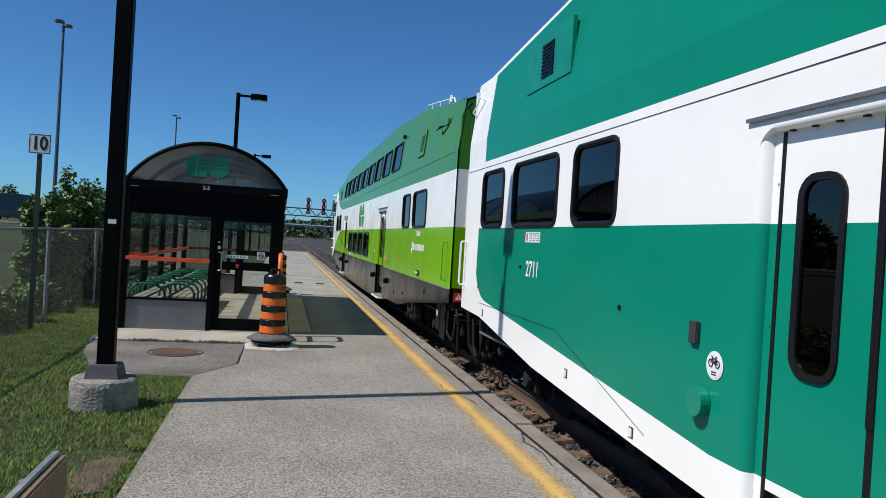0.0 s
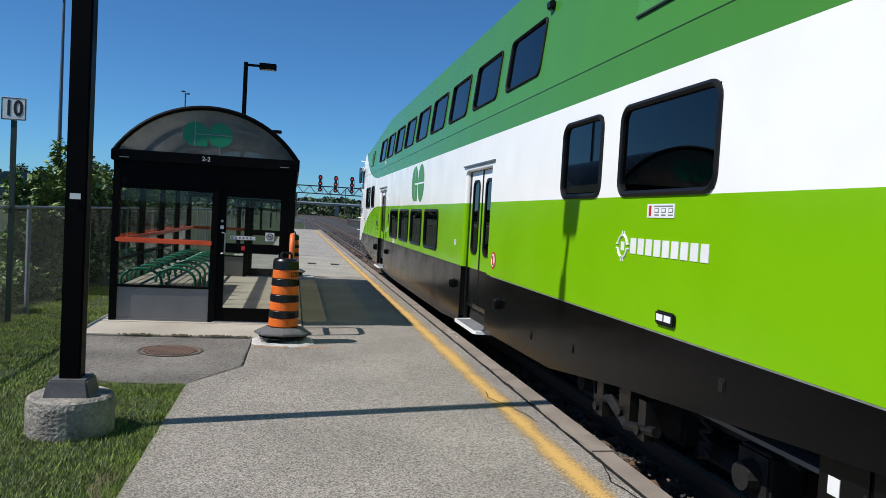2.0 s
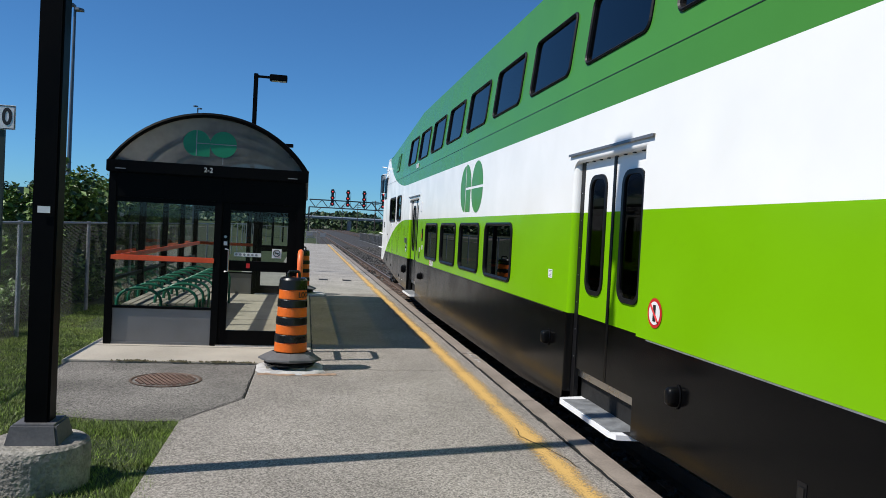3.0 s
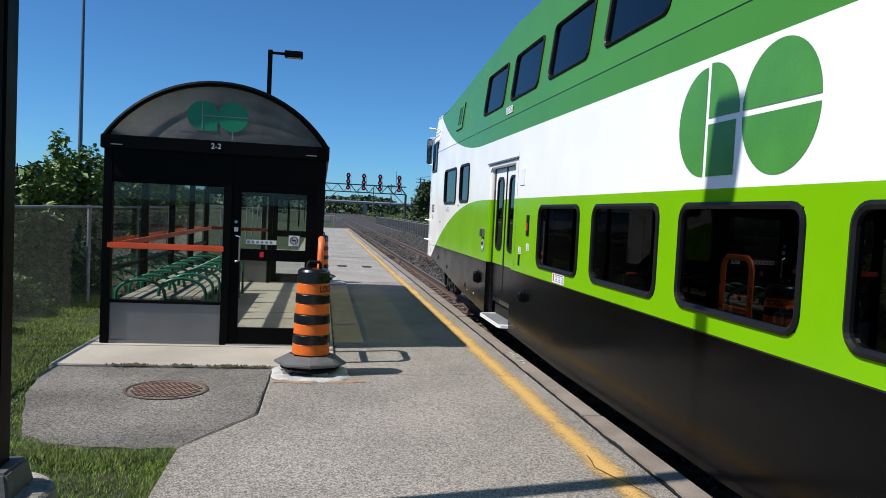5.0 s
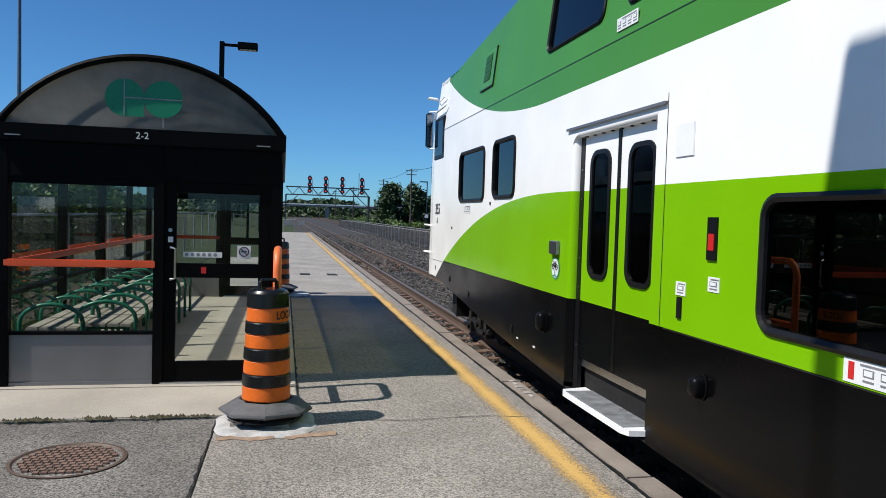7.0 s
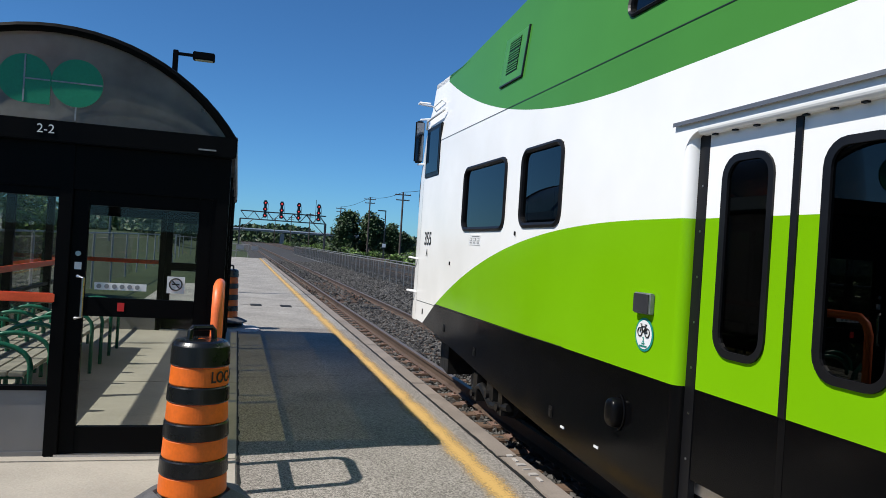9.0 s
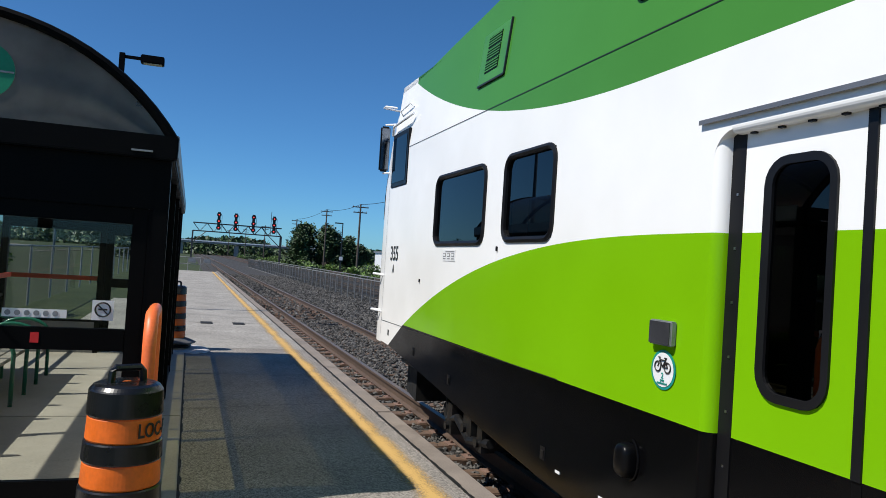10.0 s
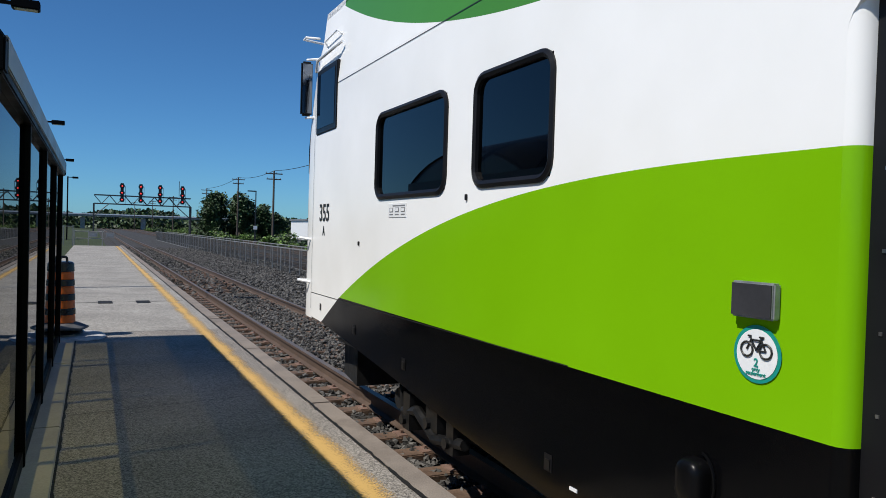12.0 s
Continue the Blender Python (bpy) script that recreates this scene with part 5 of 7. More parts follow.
def build_coach():
    car = thing("passenger_coach", (SIDE, TRAIN[0][1] - 27.85 * SIZE, RAIL_Z), "teal and white double-deck passenger coach coupled behind the cab car", "train car", "train")
    car.scale = (1.0, SIZE, SIZE)
    o = 27.85
    wins = [(28.68 - o, 29.65 - o, 1.85, 2.59), (30.0 - o, 31.43 - o, 1.85, 2.59), (31.79 - o, 32.73 - o, 1.85, 2.59)]
    wins += [(a, a + 1.43, 1.035, 1.79) for a in (9.7, 11.5, 13.25, 15.0)]
    ups = [(6.3 + 1.775 * k - 0.0, 7.66 + 1.775 * k, 3.235, 3.895) for k in range(9)]
    doors = [(34.48 - o, 36.04 - o, 0.04, 2.375), (18.09, 19.65, 0.04, 2.375)]
    holes = [(a + 0.03, b - 0.03, c + 0.03, d - 0.03) for a, b, c, d in wins + ups] + doors
    car_shell(car, M["coach"], holes, LOW2, 0.0, 26.94, M["white"], 0.07)
    for w in wins:
        car_window(car, *w)
    for w in ups:
        car_window(car, *w, r=0.10, rim=0.03)
    for u0 in (34.38 - o, 17.99):
        car_door(car, u0, M["coach"], True)
    part("end_wall", boxm(-1.46, 1.46, -0.08, 0.0, 1.0, 4.1), M["white"], car)
    part("end_wall", boxm(-1.46, 1.46, -26.94, -26.86, 1.0, 4.1), M["white"], car)
    side_seam(car, 0.0, 2.65, 26.9, 2.65)
    side_seam(car, 0.95, 0.87, 3.7, 0.87)
    side_seam(car, 3.7, 0.87, 5.55, 0.36)
    v = part("vent", plate(30.2 - o, 31.5 - o, 3.34, 3.88, 0.02, 0.06), M["teal"], car, "teal louvred vent panel")
    for k in range(9):
        part("slat", plate(30.68 - o, 31.02 - o, 3.43 + 0.04 * k, 3.455 + 0.04 * k, 0.01, 0.03), M["skirt"], v)
    side_text("car_number", "2711", 0.235, M["paper"], 30.82 - o, 1.40, car, wide=0.86)
    notice(car, 30.55 - o, 31.0 - o, 1.69, 1.80, 4, red=True)
    side_text("car_letter", "A", 0.12, M["ink"], 28.72 - o, 1.09, car, wide=0.8)
    part("intercom_box", plate(33.93 - o, 34.02 - o, 1.10, 1.24, -0.03, 0.0, bevel=0.006), M["lid"], car, "small dark grey box")
    bike_sign(car, 34.20 - o, 1.0, 0.087, False)
    bm = bmesh.new()
    disc(bm, 34.09 - o, 0.76, 0.09, -0.004)
    r = bmesh.ops.extrude_face_region(bm, geom=list(bm.faces))
    for q in [g for g in r["geom"] if isinstance(g, bmesh.types.BMVert)]:
        q.co.x -= 0.06
    part("tail_lamp", bm, M["teal"], car, "teal oval lamp housing")
    for u, z in ((29.0, 0.76), (31.9, 0.52), (33.2, 0.33)):
        h = part("jack_pocket", plate(u - o - 0.034, u - o + 0.034, z - 0.04, z + 0.04, -0.004, 0.03), M["ink"], car)
        part("latch", plate(u - o - 0.026, u - o + 0.022, z - 0.03, z + 0.03, -0.012, -0.003), M["paper"], h)
    for u, z in ((30.45, 1.42), (32.9, 1.22)):
        part("lifting_eye", plate(u - o - 0.011, u - o + 0.011, z - 0.02, z + 0.015, -0.02, 0.0, bevel=0.004), M["iron"], car)
        part("eye_pin", plate(u - o - 0.03, u - o - 0.006, z + 0.008, z + 0.018, -0.012, 0.0), M["steel"], car)
    handrail(car, 0.12, 1.05, 1.66, M["white"])
    part("grab_iron", tube(bmesh.new(), [S(0.05, 3.45, 0.06), S(0.07, 3.5, -0.01), S(0.4, 3.66, 0.0), S(0.45, 3.62, 0.07)], 0.010), M["white"], car)
    bogie(car, 3.6)
    bogie(car, 23.6)
    # drawgear and hoses in the gap ahead of the coach
    part("drawbar", boxm(-0.16, 0.16, -0.2, 1.0, 0.72, 0.98, bevel=0.03), M["dark"], car)
    part("gangway", boxm(-0.6, 0.6, 0.0, 0.62, 1.0, 3.3, bevel=0.05), M["rubber"], car)
    for x, y, k in ((-1.2, 0.02, 0.026), (-1.1, 0.0, 0.024), (-1.0, 0.05, 0.026), (-0.8, 0.2, 0.03)):
        bm = bmesh.new()
        tube(bm, [(x, y - 0.3, 0.95), (x, y - 0.2, 0.75), (x, y - 0.1, 0.4), (x, y + 0.1, 0.28), (x, y + 0.3, 0.4), (x, y + 0.42, 0.8)], k, 8)
        part("hose", bm, M["rubber"], car)
    for u in (10.6, 13.5):
        part("underfloor_box", boxm(-1.25, 1.2, -u - 0.45, -u + 0.45, 0.12, 0.34, bevel=0.02), M["dark"], car)
    return car


cab_car = build_cab_car()
coach = build_coach()


# ---- shelter ----
SX0, SX1, SY0, SY1 = -2.86, -0.43, 11.47, 18.62


def arch(x0, x1, base, rise, n=24):
    c, h = (x0 + x1) / 2, (x1 - x0) / 2
    r = (h * h + rise * rise) / (2 * rise)
    a0 = math.asin(h / r)
    return [(c + r * math.sin(-a0 + 2 * a0 * k / n), base + rise - r + r * math.cos(-a0 + 2 * a0 * k / n)) for k in range(n + 1)]


def pane(name, parent, x0, x1, y0, y1, z0, z1, material="glass"):
    """A single sheet of glass in the plane whose span is nought."""
    bm = bmesh.new()
    if y0 == y1:
        poly(bm, [(x0, y0, z0), (x1, y0, z0), (x1, y0, z1), (x0, y0, z1)])
    else:
        poly(bm, [(x0, y0, z0), (x0, y1, z0), (x0, y1, z1), (x0, y0, z1)])
    return part(name, bm, M[material], parent)


def shelter_door(sh, y, out):
    """Glazed black door with a mid rail, pull handle and notices; out is the way it faces."""
    d = part("door", bmesh.new(), M["black"], sh, "black framed glass door with steel pull handle")
    a, b = -1.475, -0.56
    for x0, x1, z0, z1 in ((a, a + 0.10, 0.04, 1.86), (b - 0.09, b, 0.04, 1.86), (a + 0.10, b - 0.09, 0.04, 0.22), (a + 0.10, b - 0.09, 0.99, 1.12), (a + 0.10, b - 0.09, 1.76, 1.86)):
        part("rail", boxm(x0, x1, y - 0.025, y + 0.025, z0, z1, bevel=0.004), M["black"], d)
    pane("pane", d, a + 0.10, b - 0.09, y, y, 0.22, 0.99)
    pane("pane", d, a + 0.10, b - 0.09, y, y, 1.12, 1.76)
    s = -1 if out < 0 else 1
    h = part("pull_handle", tube(bmesh.new(), [(a + 0.06, y, 1.26), (a + 0.06, y + s * 0.06, 1.265), (a + 0.10, y + s * 0.075, 1.255), (a + 0.10, y + s * 0.075, 0.985), (a + 0.06, y + s * 0.06, 0.975), (a + 0.06, y, 0.98)], 0.011), M["steel"], d, "chrome pull handle")
    part("lock", cone(bmesh.new(), (a + 0.05, y + s * 0.02, 1.42), (a + 0.05, y + s * 0.035, 1.42), 0.018, 0.018), M["steel"], d)
    part("lock_label", boxm(a + 0.03, a + 0.075, y + s * 0.026 - 0.001, y + s * 0.026 + 0.001, 1.31, 1.36), M["paper"], d)
    if out < 0:
        st = part("pictogram_strip", boxm(a + 0.16, a + 0.50, y - 0.004, y - 0.002, 1.175, 1.225), M["paper"], d, "white strip with seven pictograms")
        for k in range(6):
            part("pictogram", cone(bmesh.new(), (a + 0.19 + 0.05 * k, y - 0.0045, 1.20), (a + 0.19 + 0.05 * k, y - 0.006, 1.20), 0.016, 0.016, 14), M["galv"], st)
        ns = part("no_smoking_sign", boxm(b - 0.28, b - 0.16, y - 0.004, y - 0.002, 1.17, 1.29), M["paper"], d, "square no smoking sign")
        part("ring", tube(bmesh.new(), [(b - 0.22 + 0.042 * math.cos(t), y - 0.006, 1.235 + 0.042 * math.sin(t)) for t in (2 * math.pi * k / 20 for k in range(21))], 0.005, 5), M["ink"], ns)
        part("slash", tube(bmesh.new(), [(b - 0.25, y - 0.008, 1.265), (b - 0.19, y - 0.008, 1.205)], 0.004, 5), M["ink"], ns)
        part("cigarette", boxm(b - 0.245, b - 0.195, y - 0.007, y - 0.004, 1.23, 1.24), M["ink"], ns)
        part("red_sticker", boxm(a + 0.32, a + 0.365, y - 0.028, y - 0.026, 1.03, 1.09), M["red"], d, "small red sticker")
    part("threshold", boxm(a - 0.02, b + 0.1, y - 0.06, y + 0.04, 0.02, 0.036), M["steel"], d)


def build_shelter():
    sh = thing("waiting_shelter", (0, 0, 0), "black framed glass platform shelter with smoked barrel roof", "shelter")
    P = 0.05
    # posts at the corners and along the sides
    ys = [SY0 + P, 13.25, 15.04, 16.83, SY1 - P]
    for x, w in ((SX0 + 0.05, 1), (SX1 - 0.05, -1)):
        for i, y in enumerate(ys):
            k = P if i in (0, 4) else 0.03
            part("post", boxm(min(x - w * 0.03, x + w * 0.06), max(x - w * 0.03, x + w * 0.06), y - k, y + k, 0.02, 2.2, bevel=0.005), M["black"], sh)
        part("eave_beam", boxm(x - 0.05 if w > 0 else x - 0.08, x + 0.08 if w > 0 else x + 0.05, SY0 - 0.05, SY1 + 0.05, 2.16, 2.29, bevel=0.008), M["black"], sh)
        part("bottom_rail", boxm(x - 0.02, x + 0.02, SY0 + 0.1, SY1 - 0.1, 0.03, 0.12), M["black"], sh)
        part("gutter", boxm(x - w * 0.05 - 0.012, x - w * 0.05 + 0.012, SY0 + 0.05, SY1 + 0.05, 2.20, 2.33, bevel=0.005), M["kick"], sh, "dull aluminium gutter")
        for a, b in zip(ys, ys[1:]):
            # track-side panes carry an added tint, deeper above, that shades the platform beyond
            pane("pane", sh, x, x, a + 0.02, b - 0.02, 0.12, 0.82, "shadowglass" if w < 0 else "glass")
            pane("pane", sh, x, x, a + 0.02, b - 0.02, 0.82, 2.16, "deepshadowglass" if w < 0 else "glass")
            part("glazing_bar", boxm(x + 0.004 if w > 0 else x - 0.044, x + 0.044 if w > 0 else x - 0.004, a + 0.03, b - 0.03, 0.80, 0.84), M["black"], sh)
        if w > 0:
            part("lean_rail", boxm(x + 0.09, x + 0.13, SY0 + 0.1, SY1 - 0.1, 1.075, 1.14, bevel=0.008), M["orange"], sh, "orange lean rail")
    for y, out in ((SY0 + P, -1), (SY1 - P, 1)):
        x0, x1 = SX0 + 0.1, -1.565
        part("post", boxm(-1.565, -1.475, y - P, y + P, 0.02, 2.2, bevel=0.005), M["black"], sh)
        part("header", boxm(SX0 + 0.1, SX1 - 0.1, y - 0.045, y + 0.045, 1.86, 2.17), M["black"], sh)
        part("eave_beam", boxm(SX0 - 0.01, SX1 + 0.01, y - 0.10 if out < 0 else y - 0.02, y + 0.02 if out < 0 else y + 0.10, 2.165, 2.31, bevel=0.008), M["black"], sh)
        part("side_panel", boxm(-0.56, SX1 - 0.1, y - 0.03, y + 0.03, 0.03, 1.86), M["black"], sh)
        part("kick_panel", boxm(x0, x1, y - 0.015, y + 0.015, 0.05, 0.47), M["kick"], sh, "dull aluminium kick panel")
        part("rail", boxm(x0, x1, y - 0.03, y + 0.03, 0.47, 0.50), M["black"], sh)
        part("rail", boxm(x0, x1, y - 0.03, y + 0.03, 1.80, 1.86), M["black"], sh)
        part("bottom_rail", boxm(x0, x1, y - 0.03, y + 0.03, 0.02, 0.05), M["kick"], sh)
        pane("pane", sh, x0, x1, y, y, 0.50, 1.80)
        part("lean_rail", boxm(x0 - 0.03, x1 + 0.02, y + out * 0.03, y + out * 0.055, 1.075, 1.14, bevel=0.006), M["orange"], sh, "orange lean rail")
        shelter_door(sh, y, out)
        pts = arch(SX0 + 0.02, SX1 - 0.02, 2.28, 0.645)
        bm = bmesh.new()
        bm.faces.new([bm.verts.new((px, y - 0.02, pz)) for px, pz in pts])
        part("tympanum", bm, M["tymp"], sh, "smoked acrylic arch panel")
        part("arch_rim", tube(bmesh.new(), [(px, y + out * 0.05, pz) for px, pz in arch(SX0 + 0.01, SX1 - 0.01, 2.28, 0.66)], 0.032, 8), M["black"], sh)
    # barrel roof sheets and ribs
    pts = arch(SX0, SX1, 2.29, 0.66)
    for a, b in zip(ys, ys[1:]):
        bm = bmesh.new()
        a0, b0 = (a - 0.06 if a == ys[0] else a), (b + 0.06 if b == ys[-1] else b)
        A = [bm.verts.new((px, a0, pz)) for px, pz in pts]
        B = [bm.verts.new((px, b0, pz)) for px, pz in pts]
        for k in range(len(pts) - 1):
            bm.faces.new((A[k], A[k + 1], B[k + 1], B[k]))
        part("roof_sheet", bm, M["roofglass"], sh, "smoked translucent roof sheet", smooth=True)
    for y in ys[1:4]:
        part("rib", tube(bmesh.new(), [(px, y, pz) for px, pz in arch(SX0 + 0.02, SX1 - 0.02, 2.28, 0.645)], 0.025, 6), M["black"], sh)
    # emblem discs and bay number
    for cx in (-1.825, -1.50):
        part("emblem_disc", cone(bmesh.new(), (cx, SY0 + 0.024, 2.585), (cx, SY0 + 0.028, 2.585), 0.165, 0.165, 32), M["logo"], sh, "dark green emblem disc")
    part("emblem_square", boxm(-1.825, -1.665, SY0 + 0.0235, SY0 + 0.0275, 2.42, 2.585), M["logo"], sh)
    for x0, x1, z0, z1 in ((-1.833, -1.823, 2.425, 2.745), (-1.823, -1.67, 2.580, 2.590), (-1.66, -1.34, 2.580, 2.590), (-1.505, -1.495, 2.33, 2.42)):
        part("emblem_line", boxm(x0, x1, SY0 + 0.02, SY0 + 0.0235, z0, z1), M["galv"], sh)
    text("bay_number", "2-2", 0.085, M["paper"], Matrix.Translation((-1.66, SY0 - 0.054, 2.245)) @ pose(0, 0, 0, 90, 0, 0), sh)
    for x in (-2.7, -0.62):
        part("clip", boxm(x - 0.06, x + 0.06, SY0 - 0.062, SY0 - 0.048, 2.20, 2.21), M["galv"], sh)
    # orange hoop guard by the corner
    g = thing("hoop_guard", (-0.47, 10.66, 0), "orange bent pipe hoop guard standing by the shelter corner", "bollard")
    part("pipe", tube(bmesh.new(), [(0, 0, 0), (0, 0, 1.15), (0, 0.03, 1.23), (0, 0.10, 1.28), (0, 0.5, 1.28), (0, 0.57, 1.23), (0, 0.6, 1.15), (0, 0.6, 0)], 0.034, 14), M["orange2"], g, smooth=True)
    part("cross_pipe", tube(bmesh.new(), [(0, 0.0, 0.66), (0, 0.6, 0.66)], 0.035, 10), M["orange2"], g, smooth=True)


def bench(x, y0, n, facing):
    b = thing("shelter_bench", (x, y0, 0.02), "slatted timber bench with green tubular hoop armrests", "bench", "benches in the shelter")
    L = 0.62 * n
    for k in range(4):
        part("plank", boxm(-0.22 + 0.115 * k, -0.115 + 0.115 * k, -0.02, L + 0.02, 0.42, 0.455, bevel=0.006), M["plank"], b)
    for k in range(n + 1):
        y = k * 0.62
        part("hoop", tube(bmesh.new(), [(-0.27, y, 0), (-0.27, y, 0.50)] + [(-0.27 * math.cos(math.pi * i / 10), y, 0.50 + 0.17 * math.sin(math.pi * i / 10)) for i in range(1, 10)] + [(0.27, y, 0.50), (0.27, y, 0)], 0.021, 8), M["hoop"], b, smooth=True)
    part("bearer", boxm(-0.2, 0.2, 0.1, 0.14, 0.38, 0.42), M["hoop"], b)
    part("bearer", boxm(-0.2, 0.2, L - 0.14, L - 0.1, 0.38, 0.42), M["hoop"], b)


def drum(name, at, label, words, turn=0.0, scale=1.0):
    """Striped traffic drum on rubber base rings."""
    d = thing(name, at, label, "traffic drum", "traffic drums")
    prof, mi = [], []
    z = 0.20
    bands = [(0.106, 0), (0.09, 1), (0.106, 0), (0.09, 1), (0.106, 0), (0.09, 1), (0.106, 0), (0.115, 1)]
    for h, k in bands:
        r0 = 0.182 - 0.034 * (z - 0.2) / 0.8
        r1 = 0.182 - 0.034 * (z + h - 0.2) / 0.8
        e = 0.006 if k == 1 else 0.0
        prof += [(r0 + e - 0.004, z + 0.001), (r0 + e, z + 0.008), (r1 + e, z + h - 0.008), (r1 + e - 0.004, z + h - 0.001)]
        mi += [k] * 4
        z += h
    prof += [(0.138, z + 0.014), (0.12, z + 0.022), (0.06, z + 0.024), (0.02, z + 0.024)]
    mi += [1] * 4
    part("body", lathe(bmesh.new(), prof, 64, mi=mi), [M["drum"], M["drumblack"]], d, "orange and black striped plastic drum", smooth=False)
    part("handle", tube(bmesh.new(), [(-0.065, -0.03, z + 0.01), (-0.06, -0.025, z + 0.07), (-0.05, -0.02, z + 0.085), (0.05, 0.02, z + 0.085), (0.06, 0.025, z + 0.07), (0.065, 0.03, z + 0.01)], 0.016, 8), M["drumblack"], d)
    ring = lathe(bmesh.new(), [(0.21, 0.112), (0.325, 0.105), (0.35, 0.122), (0.345, 0.138), (0.30, 0.158), (0.225, 0.188), (0.205, 0.196), (0.186, 0.18)], 8)
    for v in ring.verts:
        v.co.z += 0.05 * noise.noise((v.co.x * 4, v.co.y * 4, at[1])) * min(1, max(0, v.co.xy.length - 0.2) / 0.1)
    part("base_ring", ring, M["tyre"], d, "grey recycled rubber ring")
    part("base_ring", lathe(bmesh.new(), [(0.16, 0.05), (0.27, 0.05), (0.29, 0.075), (0.27, 0.10), (0.16, 0.10)], 24), M["drumblack"], d, "black rubber ring")
    for k in range(4):
        a = k * math.pi / 2 + 0.5
        part("block", boxm(0.2 * math.cos(a) - 0.08, 0.2 * math.cos(a) + 0.08, 0.2 * math.sin(a) - 0.05, 0.2 * math.sin(a) + 0.05, 0.0, 0.052, bevel=0.006), M["concrete"], d)
    if words:
        r = 0.158
        a = radians(turn)
        cu = text("lettering", words, 0.085, M["ink"], Matrix.Identity(4), d, wide=0.72, bold=0.02)
        for v in cu.data.vertices:
            t = a + v.co.x / r
            zz = 0.841 + v.co.y
            v.co = ((r + 0.003 + v.co.z) * math.sin(t), -(r + 0.003 + v.co.z) * math.cos(t), zz)
    return d


